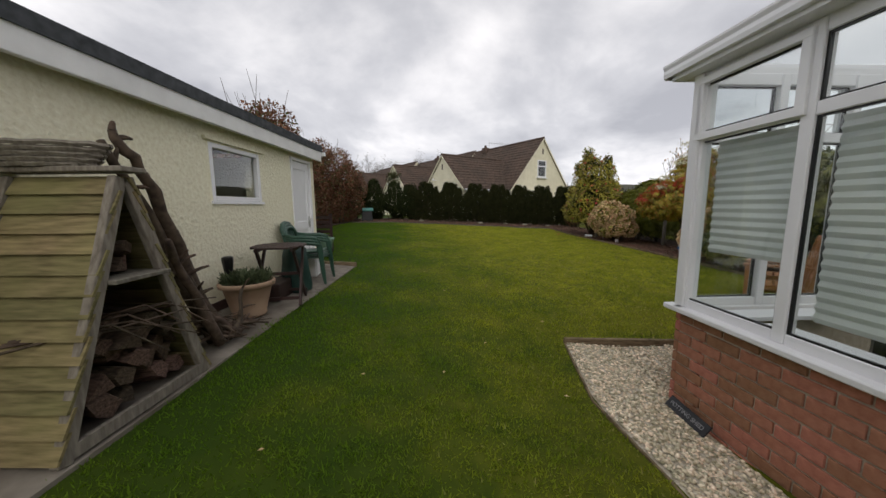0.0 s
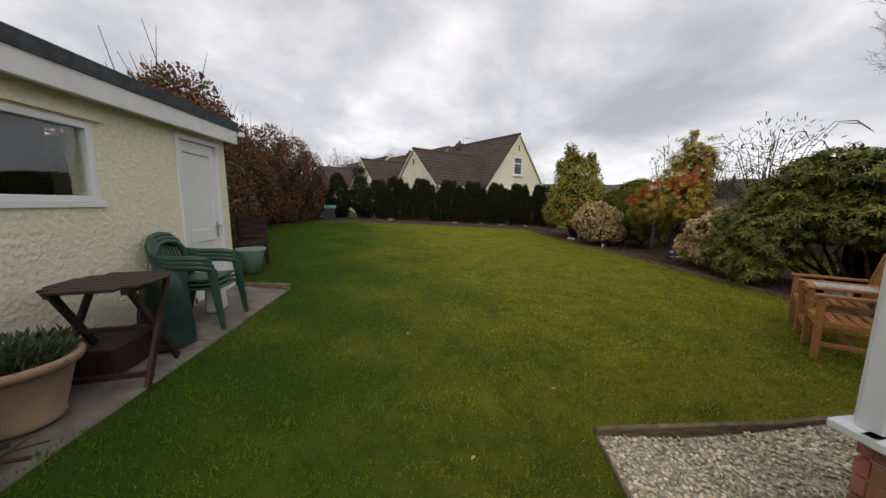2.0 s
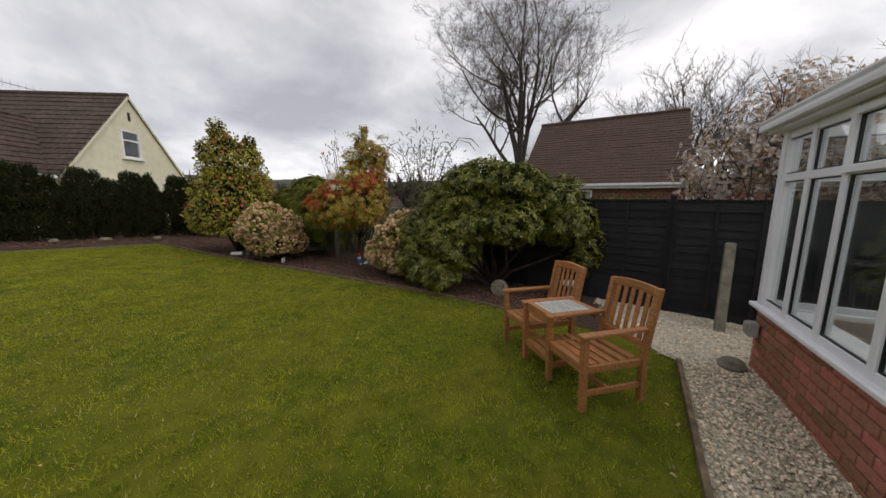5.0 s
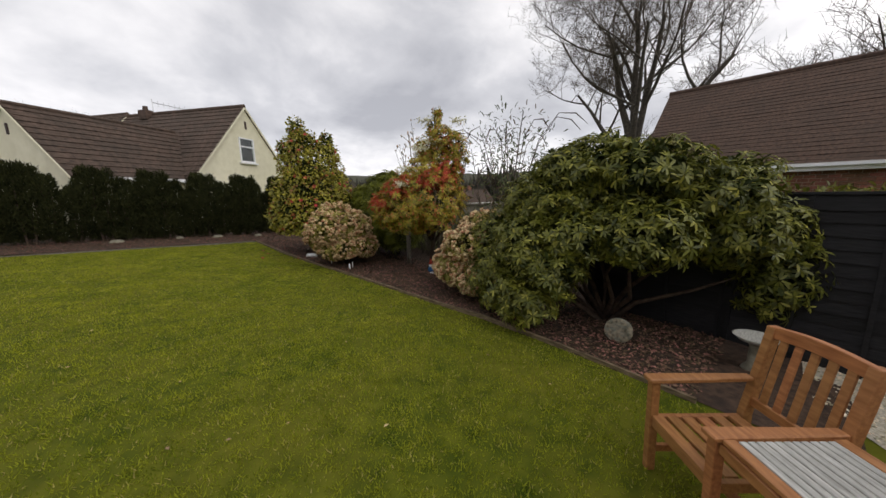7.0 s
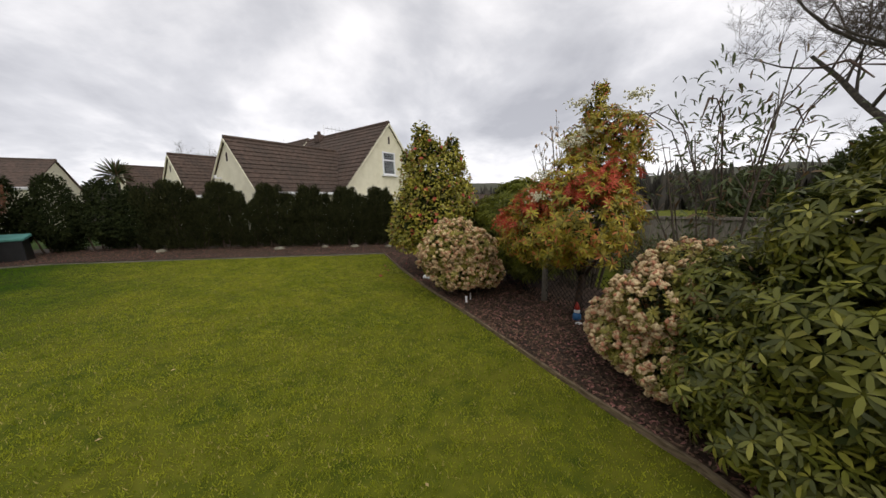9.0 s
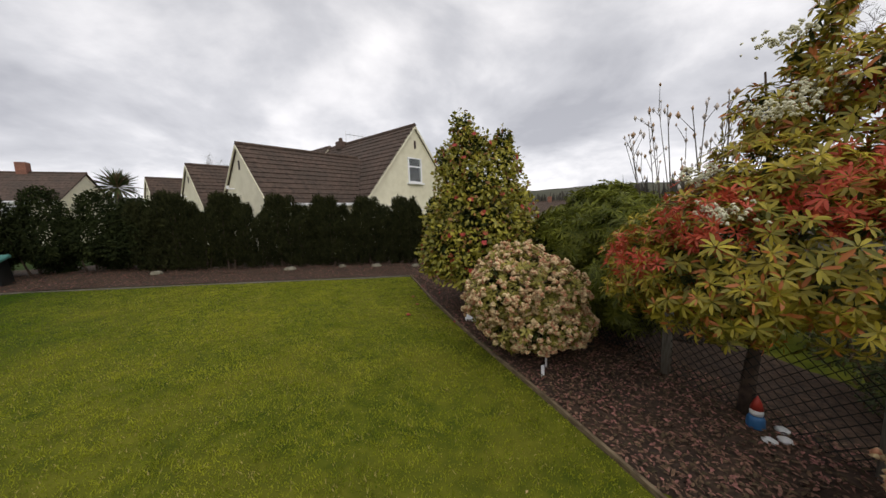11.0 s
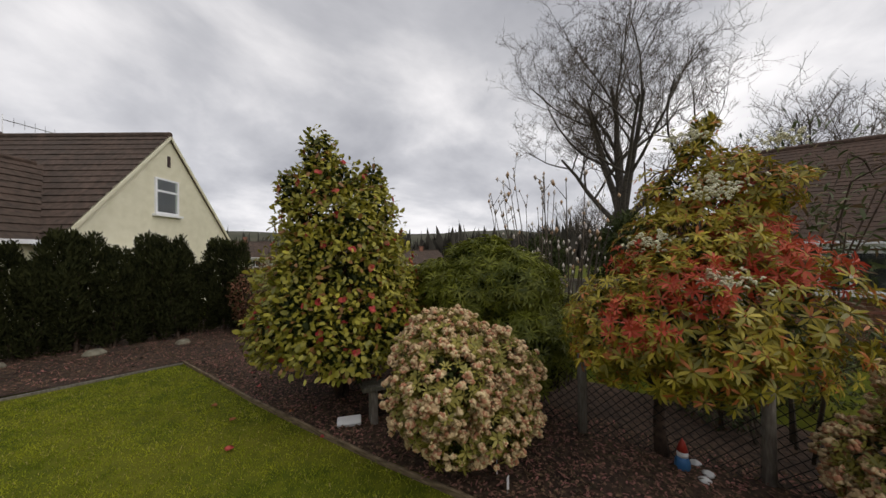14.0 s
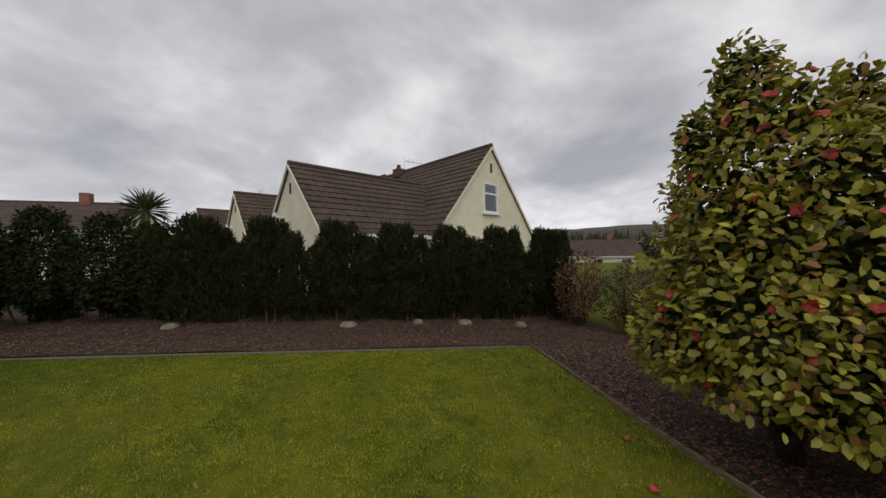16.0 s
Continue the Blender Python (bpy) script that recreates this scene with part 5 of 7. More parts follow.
def broad_hedge(root_at, lumps, n, material, label, leaf=(0.06, 0.11), width=0.45, name="hedge_bush", group="", category="hedge", twigs=0, up=0.3):
    root = thing(name, root_at, 0, label, category, group)
    v, f = loose_leaves(lumps, n, leaf, width, up, 0.9, (0.6, 1.06), cut=0.02)
    raw("foliage", v, f, material, root)
    s = Shape()
    for _ in range(max(4, twigs)):
        l = lumps[RNG.integers(len(lumps))]
        u = unit(RNG.normal(size=3)); u[2] = abs(u[2]) + 0.25
        e = 1.2 + 0.35 * RNG.random()
        p0 = (l[0] * 0.6, l[1] * 0.6, 0.02)
        tip = (l[0] + u[0] * l[3] * e, l[1] + u[1] * l[4] * e, l[2] + u[2] * l[5] * e)
        s.tube([p0, (l[0], l[1], l[2] * 0.8), tip], [0.03, 0.014, 0.004], 4)
    part("framework", s, STEM, root)
    return root


kinds = [hedge_plant(h, i) for i, h in enumerate((2.3, 2.38, 2.24, 2.42))]
k = 0
for i in range(28):
    x = 8.35 - i * 0.36
    if 15 <= i:
        x = 8.35 - 14 * 0.36 - (i - 14) * 0.4
    at = pose(x + random.uniform(-0.05, 0.05), 22.15 + random.uniform(-0.15, 0.15), gz(x, 22.1) + random.uniform(-0.03, 0.03), 0, 0, random.uniform(0, 360))
    if i in (2, 3):
        at = at @ Matrix.Scale(0.8 if i == 2 else 0.86, 4)
    if i < 4:
        kinds[i].matrix_basis = at
    else:
        copy_thing(kinds[i % 4], at)
dark = broad_hedge((-3.1, 22.4, gz(-3, 22.4)), heap((0, 0, 1.3), (0.9, 0.75, 1.28), 9), 12000, HEDGE_DARK, "dense dark green hedge shrub", group="far hedge")
for i, x in enumerate((-4.4, -5.7, -7.0, -8.2, -2.2)):
    copy_thing(dark, pose(x, 22.45 + 0.2 * (i % 2), gz(x, 22.4) - 0.05, 0, 0, 70 * i + 30) @ Matrix.Diagonal((1, 1, 1.08 if i < 4 else 0.95, 1)))
brown = broad_hedge((-5.6, 10.2, gz(-3, 10.2)), heap((0, 0, 1.9), (1.3, 1.3, 1.7), 14), 12500, BEECH, "tall unkempt hedge of brown winter leaves", leaf=(0.06, 0.11), width=0.55, group="brown hedge", twigs=60)
for i, (x, y, sc) in enumerate(((-4.5, 8.9, 1.02), (-6.2, 12.0, 1.15), (-6.7, 13.8, 1.25), (-6.8, 15.6, 1.2), (-6.5, 17.4, 1.15), (-6.2, 19.0, 1.12), (-5.9, 20.4, 1.0), (-5.3, 11.0, 1.05))):
    copy_thing(brown, pose(x, y, gz(-3, y), 0, 0, 57 * i) @ Matrix.Scale(sc, 4))
ivy = broad_hedge((-4.3, 9.6, gz(-3, 9.6)), heap((0, 0, 1.9), (0.6, 0.8, 1.5), 7), 3500, IVY_AND_INNER_SHADE, "ivy clad hedge stem", group="brown hedge", name="ivy_bush")
brush = broad_hedge((8.75, 21.4, gz(8.7, 21.4)), heap((0, 0, 1.15), (0.75, 0.7, 1.05), 8), 2600, BEECH, "thin brown leaved shrub at the hedge's end", leaf=(0.05, 0.09), width=0.45, name="brown_shrub", category="shrub", twigs=40)
copy_thing(brush, pose(9.5, 20.4, gz(9.5, 20.4), 0, 0, 90) @ Matrix.Scale(0.9, 4))
palm = thing("cabbage_palm", (-3.4, 24.2, gz(-3, 24)), 0, "cabbage palm with a spiky head above the hedge", "palm")
part("trunk", Shape().tube([(0, 0, 0), (0, 0, 2.7)], [0.12, 0.09], 8), TRUNK, palm)
p = np.tile((0.0, 0.0, 2.8), (170, 1)); d = unit(RNG.normal(size=(170, 3)) + np.array((0, 0, 0.5)))
v, f = leaf_quads(p, d, np.tile((0, 0, 1.0), (170, 1)) + RNG.normal(size=(170, 3)) * 0.3, RNG.uniform(0.5, 0.8, 170), np.full(170, 0.045), 0.06)
raw("crown", v, f, SCRUB, palm)


# ---- bare trees ----
def bare_tree(name, at, limbs, height, seed, label, levels=5, trunk_r=0.45, fork=0.25, spread=0.75, fine=0.009):
    rng = random.Random(seed)
    root = thing(name, at, 0, label, "tree")
    thick, thin = Shape(), Shape()

    def grow(p, d, length, r, level):
        n = 4 if level < 3 else 3
        pts, rad = [p], [r]
        q, dd = p.copy(), d.copy()
        for i in range(n):
            dd = (dd + Vector((rng.uniform(-1, 1), rng.uniform(-1, 1), rng.uniform(-0.6, 1))) * (0.13 + 0.03 * level) + Vector((0, 0, 0.06))).normalized()
            q = q + dd * (length / n)
            pts.append(q.copy())
            rad.append(r * (1 - 0.62 * (i + 1) / n))
            if level > 3:
                dd = (dd - Vector((0, 0, 0.1))).normalized()
        (thick if level < 3 else thin).tube(pts, rad, 8 if level < 2 else (5 if level < 3 else 3), False)
        if level >= levels:
            return
        kids = rng.choice((4, 5)) if level < levels - 1 else rng.choice((4, 5, 6))
        for j in range(kids):
            t = 0.3 + 0.7 * (j + rng.random()) / kids
            i = min(int(t * n), n - 1)
            s = pts[i].lerp(pts[i + 1], t * n - i)
            a = Vector((rng.uniform(-1, 1), rng.uniform(-1, 1), rng.uniform(-0.5, 0.9))).normalized()
            nd = (dd * 0.75 + a * (spread + 0.04 * level)).normalized()
            grow(s, nd, length * rng.uniform(0.5, 0.68), max(rad[i] * 0.55, fine), level + 1)

    top = height * fork
    thick.tube([(0, 0, -0.5), (0.05, 0, top * 0.5), (0, 0.05, top)], [trunk_r * 1.15, trunk_r, trunk_r * 0.95], 12, False)
    for k, (dx, dy, up, r, ln) in enumerate(limbs):
        grow(Vector((0, 0, top * (0.8 + 0.06 * (k % 3)))), Vector((dx, dy, up)).normalized(), height * ln, trunk_r * r, 1)
    part("trunk", thick, TRUNK, root, smooth=True)
    part("canopy", thin, TWIG, root)["kind"] = "stuff"
    return root


BIG = bare_tree("ash_tree", (31.0, 14.4, -1.2), [(-0.3, 0.75, 0.8, 0.36, 0.3), (-0.15, 0.35, 1.2, 0.5, 0.4), (0.1, -0.05, 1.3, 0.52, 0.44), (0.1, -0.4, 1.2, 0.46, 0.42), (0.0, -0.95, 0.75, 0.46, 0.34), (-0.5, -0.1, 1.0, 0.34, 0.36), (0.5, 0.1, 1.0, 0.34, 0.36)],
                23.0, 5, "tall bare ash tree with several steep limbs", 6, 0.6, 0.27, 0.85)
T2 = bare_tree("bare_tree", (44.0, 1.3, -1.5), [(-0.3, 0.8, 0.9, 0.5, 0.36), (0, 0.2, 1, 0.6, 0.4), (0.1, -0.5, 1, 0.5, 0.4), (0, -0.9, 0.7, 0.5, 0.36), (0.5, 0, 1, 0.4, 0.36), (-0.5, -0.1, 0.9, 0.4, 0.34)],
               20.0, 9, "bare deciduous tree behind the bungalow", 5, 0.55, 0.2, 0.8, 0.017)
for x, y, z, r, sc in ((52, -12, -1.8, 120, 1.05), (47, -28, -1.8, 200, 1.0), (60, 22, -3.2, 60, 0.8), (-3.2, 66, 0.8, 40, 0.62), (-14, 68, 1.0, 250, 0.6), (48, -6, -1.6, 300, 0.75)):
    copy_thing(T2, pose(x, y, z, 0, 0, r) @ Matrix.Scale(sc, 4))


# ---- woodstore against the garage ----
def woodstore():
    x0, x1, ya, yb = -1.44, -2.11, 2.08, 3.02
    z = gz(-1.45, 2.5) + 0.018
    ym, h = 2.57, 1.45
    root = thing("log_store", (0, 0, z), 0, "weathered A-frame timber log store with lapped board roof", "log store")
    for sgn, yf in ((-1, ya), (1, yb)):
        foot, top = Vector((0, yf, 0.02)), Vector((0, ym, h))
        d = top - foot
        n = 13
        nrm = Vector((0, sgn * d.z, abs(d.y))).normalized()
        for i in range(n):
            a, b = foot + d * (i / n), foot + d * ((i + 1.25) / n if i < n - 1 else 1)
            s = Shape()
            for xx in ((x0 + 0.03 + random.uniform(-0.01, 0.01), x1),):
                p = [Vector((q, v.y, v.z)) + nrm * o for q in xx for v, o in ((a, 0.045), (b, 0.02), (b, 0.005), (a, 0.03))]
                s.add(p, [(0, 1, 2, 3), (7, 6, 5, 4), (0, 4, 5, 1), (1, 5, 6, 2), (2, 6, 7, 3), (3, 7, 4, 0)])
            part("roof_board", s, WEATHERED, root)
        for xx in (x0, x1 + 0.04):
            part("rafter", Shape().beam((xx, yf, 0), (xx, ym - sgn * 0.0 + sgn * 0.02, h), 0.07, 0.05, (1, 0, 0)), GREYWOOD, root, bevel=0.004)
    part("ridge_board", Shape().box(((x0 + x1) / 2, ym, h + 0.045), (0.84, 0.16, 0.03)), GREYWOOD, root, bevel=0.004)
    part("base_rail", Shape().beam((x0 + 0.01, ya + 0.03, 0.05), (x0 + 0.01, yb - 0.03, 0.05), 0.03, 0.07), GREYWOOD, root)
    part("shelf", Shape().box(((x0 + x1) / 2, ym, 0.86), (0.82, 0.36, 0.025)), GREYWOOD, root, bevel=0.003)
    part("back_board", Shape().add([(x1 + 0.02, ya + 0.03, 0), (x1 + 0.02, yb - 0.03, 0), (x1 + 0.02, ym, h - 0.03)], [(0, 1, 2)]), GREYWOOD, root)
    # split logs, stacked with their ends showing
    rng = random.Random(3)
    log_meshes = []
    for q in range(6):
        k = rng.choice((3, 4, 5))
        a0 = rng.uniform(0, 6)
        ring = [((0.5 + rng.uniform(-0.12, 0.15)) * math.cos(a0 + 6.28 * j / k), (0.5 + rng.uniform(-0.12, 0.15)) * math.sin(a0 + 6.28 * j / k)) for j in range(k)]
        s = Shape()
        vs = [(e * 0.5 + rng.uniform(-0.02, 0.02), x * t, y * t) for e, t in ((-1, 0.95), (0, 1.05), (1, 1)) for x, y in ring]
        fs = [tuple(range(k)), tuple(range(2 * k, 3 * k))] + [(r * k + j, (r + 1) * k + j, (r + 1) * k + (j + 1) % k, r * k + (j + 1) % k) for r in (0, 1) for j in range(k)]
        s.add(vs, fs)
        ob = part("log", s, LOG, bevel=0.03)
        log_meshes.append(ob.data)
        bpy.data.objects.remove(ob)
    def heap_logs(z0, z1, base_y0, base_y1, size):
        zz = z0
        row = 0
        while zz < z1:
            t = zz / h
            lo, hi = ya + (ym - ya) * t + 0.1, yb + (ym - yb) * t - 0.1
            lo, hi = max(lo, base_y0), min(hi, base_y1)
            y = lo + (size * 0.3 if row % 2 else 0)
            while y < hi:
                w = size * rng.uniform(0.85, 1.3)
                ob = new("firewood_log", rng.choice(log_meshes))
                ln = rng.uniform(0.42, 0.6)
                ob.matrix_basis = pose(x0 - 0.06 - ln / 2 - rng.uniform(0, 0.1), y + w / 2, z + zz + w * 0.38 + rng.uniform(-0.01, 0.02), rng.uniform(0, 360), rng.uniform(-7, 7), rng.uniform(-14, 14)) @ Matrix.Diagonal((ln, w, w * 0.85, 1))
                tagged(ob, "dark split firewood log stacked in the store", "firewood log", "firewood stack")
                y += w * 0.92
            zz += size * 0.72
            row += 1
    heap_logs(0.06, 0.6, ya, yb, 0.15)
    heap_logs(0.885, 1.2, ym - 0.2, ym + 0.2, 0.1)
    # twigs poking out of the store
    for q in range(9):
        y0 = ym + rng.uniform(-0.3, 0.2)
        s = Shape().tube([(x0 - 0.35, y0 - 0.2, z + 0.52 + rng.uniform(0, 0.1)), (x0 + 0.0, y0 + 0.1, z + 0.58 + rng.uniform(-0.05, 0.1)), (x0 + rng.uniform(0.03, 0.12), y0 + rng.uniform(0.25, 0.6), z + 0.42 + rng.uniform(-0.12, 0.15))], [0.009, 0.008, 0.004], 5)
        tagged(part("dry_twig", s, STICK), "thin dry twig lying on the stacked logs", "twig", "kindling twigs")
    bk = thing("wicker_trough", (-1.85, 2.57, z + h + 0.06), 8, "grey woven wicker trough on the log store", "basket")
    s = Shape()
    for q in range(5):
        w = 0.15 + 0.012 * q
        zq = 0.015 + q * 0.028
        pts = [(w * 1.6 * math.cos(a), w * 0.6 * math.sin(a), zq + 0.004 * math.sin(9 * a + q * 3.1)) for a in np.linspace(0, 6.283, 25)]
        s.tube(pts, [0.016] * 25, 5, False)
    part("weave", s, GREYWOOD, bk)
    part("base", Shape().box((0, 0, 0.01), (0.42, 0.15, 0.02)), GREYWOOD, bk)


woodstore()


def old_branches():
    z = gz(-1.7, 3.45) + 0.05
    rng = random.Random(11)
    def limb(pts, r, label, twigs=3):
        root = thing("dead_branch", (pts[0][0], pts[0][1], z), 0, label, "branch", "dead branches by the wall")
        o = Vector((pts[0][0], pts[0][1], z))
        fine = []
        for a, b in zip(pts, pts[1:]):
            for q in range(3):
                p = Vector(a).lerp(Vector(b), q / 3) + Vector((rng.uniform(-1, 1), rng.uniform(-1, 1), rng.uniform(-1, 1))) * 0.018
                fine.append(p - o)
        fine.append(Vector(pts[-1]) - o)
        n = len(fine)
        part("limb", Shape().tube(fine, [r * (1 - 0.55 * i / n) * rng.uniform(0.88, 1.15) for i in range(n)], 8), STICK, root, smooth=True)
        for q in range(twigs):
            i = rng.randrange(n // 3, n)
            d = Vector((rng.uniform(-0.2, 0.6), rng.uniform(-0.3, 0.8), rng.uniform(-0.1, 0.8))).normalized() * rng.uniform(0.06, 0.2)
            part("side_twig", Shape().tube([fine[i], fine[i] + d * 0.6 + Vector((0, 0, 0.01)), fine[i] + d], [r * 0.38, r * 0.3, r * 0.16], 6), STICK, root)
    limb([(-1.64, 3.52, z + 0.03), (-1.72, 3.35, z + 0.5), (-1.72, 3.24, z + 0.92), (-1.72, 3.09, z + 1.32), (-1.72, 2.93, z + 1.55), (-1.72, 2.83, z + 1.72)], 0.058, "long crooked dead branch leaning on the log store", 5)
    limb([(-1.68, 3.43, z + 0.03), (-1.74, 3.23, z + 0.65), (-1.74, 3.02, z + 1.2), (-1.72, 2.75, z + 1.64)], 0.046, "grey dead branch leaning against the log store", 4)
    limb([(-1.54, 3.37, z + 0.02), (-1.60, 3.23, z + 0.4), (-1.60, 3.10, z + 0.78), (-1.56, 2.97, z + 0.98)], 0.045, "short thick dead branch leaning against the log store", 3)
    limb([(-1.77, 3.12, z + 0.3), (-1.67, 3.47, z + 0.16), (-1.50, 3.82, z + 0.05)], 0.04, "knotted dead branch lying on the path", 4)
    limb([(-1.52, 3.42, z + 0.03), (-1.58, 3.69, z + 0.12), (-1.64, 3.85, z + 0.38)], 0.03, "forked dead branch standing by the pot", 4)
    limb([(-2.07, 3.27, z + 0.1), (-1.82, 3.57, z + 0.06), (-1.57, 3.92, z + 0.04)], 0.024, "thin dead branch lying on the path", 3)
    limb([(-1.60, 3.47, z + 0.02), (-1.67, 3.32, z + 0.35), (-1.68, 3.24, z + 0.66)], 0.05, "stout dead branch stub propped in the pile", 4)
    limb([(-1.52, 3.57, z + 0.02), (-1.62, 3.37, z + 0.25), (-1.64, 3.27, z + 0.5)], 0.04, "bent dead branch propped in the pile", 3)
    for q in range(20):
        a = Vector((-1.84 + rng.uniform(-0.2, 0.25), 3.17 + rng.uniform(-0.05, 0.3), z + rng.uniform(0.04, 0.3)))
        b = Vector((-1.46 + rng.uniform(-0.18, 0.08), 3.52 + rng.uniform(-0.2, 0.45), z + rng.uniform(0.015, 0.05)))
        limb([a, a.lerp(b, 0.5) + Vector((0, 0, 0.04)), b], rng.uniform(0.009, 0.02), "thin dry stick in the branch pile", 1)


old_branches()


# ---- patio things ----
def plant_pot():
    x, y = -1.77, 4.15
    z = gz(x, y) + 0.036
    root = thing("plant_pot", (x, y, z), 0, "large terracotta plastic pot with a low grey-green herb", "plant pot")
    root.matrix_basis = root.matrix_basis @ Matrix.Scale(1.14, 4)
    part("bowl", Shape().lathe([(0.14, 0), (0.155, 0.02), (0.15, 0.04), (0.21, 0.28), (0.225, 0.30), (0.245, 0.305), (0.25, 0.34), (0.235, 0.352), (0.215, 0.345), (0.205, 0.31), (0.02, 0.305)], 32), TERRACOTTA, root, smooth=True)
    part("soil", Shape().lathe([(0.205, 0.305), (0.1, 0.32), (0.01, 0.325)], 16), SOIL, root)
    n = 900
    a, r = RNG.uniform(0, 6.28, n), 0.19 * np.sqrt(RNG.random(n))
    p = np.stack([r * np.cos(a), r * np.sin(a), np.full(n, 0.31) + RNG.uniform(0, 0.08, n)], 1)
    d = unit(np.stack([np.cos(a) * 0.6, np.sin(a) * 0.6, np.full(n, 0.9)], 1) + RNG.normal(size=(n, 3)) * 0.35)
    v, f = leaf_quads(p, d, RNG.normal(size=(n, 3)), RNG.uniform(0.05, 0.11, n), np.full(n, 0.012))
    raw("herb", v, f, HERB, root, "bushy grey-green herb")
    lam = thing("solar_torch", (x - 0.13, y - 0.1, z + 0.29), 0, "black solar torch light stuck in the pot", "garden light")
    part("stake", Shape().tube([(0, 0, 0), (0, 0, 0.22)], [0.012, 0.014], 8), BLACK, lam)
    part("lantern", Shape().lathe([(0.018, 0.2), (0.045, 0.25), (0.058, 0.36), (0.055, 0.39), (0.03, 0.4), (0.0, 0.4)], 8), BLACK, lam, bevel=0.004)


plant_pot()


def folding_table():
    x, y = -1.66, 4.68
    z = gz(x, y) + 0.036
    root = thing("folding_table", (x, y, z), 12, "dark brown octagonal wooden folding table", "table")
    for i in range(7):
        yy = -0.27 + 0.09 * i
        w = 0.6 if abs(yy) < 0.16 else 0.6 - (abs(yy) - 0.14) * 1.75
        part("table_slat", Shape().box((0, yy, 0.72), (w, 0.085, 0.022)), DARK_WOOD, root, bevel=0.004)
    for sx in (-0.2, 0.2):
        part("rail", Shape().box((sx, 0, 0.69), (0.035, 0.5, 0.035)), DARK_WOOD, root)
    for sx in (-0.26, 0.26):
        part("leg", Shape().beam((sx, -0.25, 0), (sx * 0.9, 0.2, 0.685), 0.028, 0.045, (0, 1, 0)), DARK_WOOD, root)
        part("leg", Shape().beam((sx * 0.85, 0.25, 0), (sx * 0.8, -0.2, 0.685), 0.028, 0.045, (0, 1, 0)), DARK_WOOD, root)
    for yy, zz in ((-0.22, 0.09), (0.22, 0.09), (0.0, 0.36)):
        part("stretcher", Shape().box((0, yy, zz), (0.5, 0.03, 0.035)), DARK_WOOD, root)
    bx = thing("dark_crate", (-1.9, 4.85, z), 4, "dark low crate under the folding table", "crate")
    part("side", Shape().box((0, 0, 0.12), (0.42, 0.5, 0.22)), DARK_WOOD, bx, bevel=0.01)


folding_table()


def chair_shape():
    """Stackable moulded garden chair, seat front towards +x."""
    root = thing("garden_chair", (0, 0, 0), 0, "green moulded plastic garden armchair in a stack of three", "chair", "stacked garden chairs")
    st = Shape()
    g = [(x, y) for x in np.linspace(-0.2, 0.24, 5) for y in np.linspace(-0.22, 0.22, 5)]
    dip = lambda x, y: 0.42 - 0.018 * math.cos(y * 6) * math.cos((x - 0.02) * 5)
    vs = [(x, y, dip(x, y)) for x, y in g] + [(x, y, dip(x, y) - 0.018) for x, y in g]
    fs = []
    for i in range(4):
        for j in range(4):
            a = i * 5 + j
            fs += [(a, a + 1, a + 6, a + 5), (25 + a, 30 + a, 31 + a, 26 + a)]
    rim = [0, 1, 2, 3, 4, 9, 14, 19, 24, 23, 22, 21, 20, 15, 10, 5]
    fs += [(rim[i], 25 + rim[i], 25 + rim[(i + 1) % 16], rim[(i + 1) % 16]) for i in range(16)]
    part("seat", st.add(vs, fs), GREEN_PLASTIC, root, smooth=True)
    bk = Shape()
    for j in range(7):
        y = -0.12 + 0.04 * j
        bk.beam((-0.205 - 0.01 * math.cos(y * 9), y, 0.46), (-0.30 - 0.015 * math.cos(y * 9), y * 1.15, 0.8), 0.026, 0.012, (1, 0, 0))
    part("back_slats", bk, GREEN_PLASTIC, root)
    pts = [(-0.2, -0.21, 0.42), (-0.25, -0.235, 0.62), (-0.29, -0.215, 0.78), (-0.31, -0.13, 0.85), (-0.318, 0, 0.87), (-0.31, 0.13, 0.85), (-0.29, 0.215, 0.78), (-0.25, 0.235, 0.62), (-0.2, 0.21, 0.42)]
    part("back_frame", Shape().tube(pts, [0.028] * 9, 8), GREEN_PLASTIC, root, smooth=True)
    for s in (-1, 1):
        part("arm", Shape().tube([(-0.26, s * 0.235, 0.68), (-0.1, s * 0.27, 0.645), (0.12, s * 0.275, 0.635), (0.22, s * 0.265, 0.615)], [0.024, 0.03, 0.032, 0.026], 8), GREEN_PLASTIC, root, smooth=True)
        part("front_leg", Shape().add([(0.2, s * 0.25, 0.62), (0.26, s * 0.25, 0.62), (0.26, s * 0.275, 0.62), (0.2, s * 0.275, 0.62), (0.26, s * 0.25, 0), (0.3, s * 0.25, 0), (0.3, s * 0.285, 0), (0.26, s * 0.285, 0)],
                                      [(0, 1, 2, 3), (4, 7, 6, 5), (0, 4, 5, 1), (1, 5, 6, 2), (2, 6, 7, 3), (3, 7, 4, 0)]), GREEN_PLASTIC, root, bevel=0.006)
        part("back_leg", Shape().add([(-0.22, s * 0.19, 0.43), (-0.16, s * 0.19, 0.43), (-0.16, s * 0.225, 0.43), (-0.22, s * 0.225, 0.43), (-0.32, s * 0.22, 0), (-0.28, s * 0.22, 0), (-0.28, s * 0.25, 0), (-0.32, s * 0.25, 0)],
                                     [(0, 1, 2, 3), (4, 7, 6, 5), (0, 4, 5, 1), (1, 5, 6, 2), (2, 6, 7, 3), (3, 7, 4, 0)]), GREEN_PLASTIC, root, bevel=0.005)
    return root


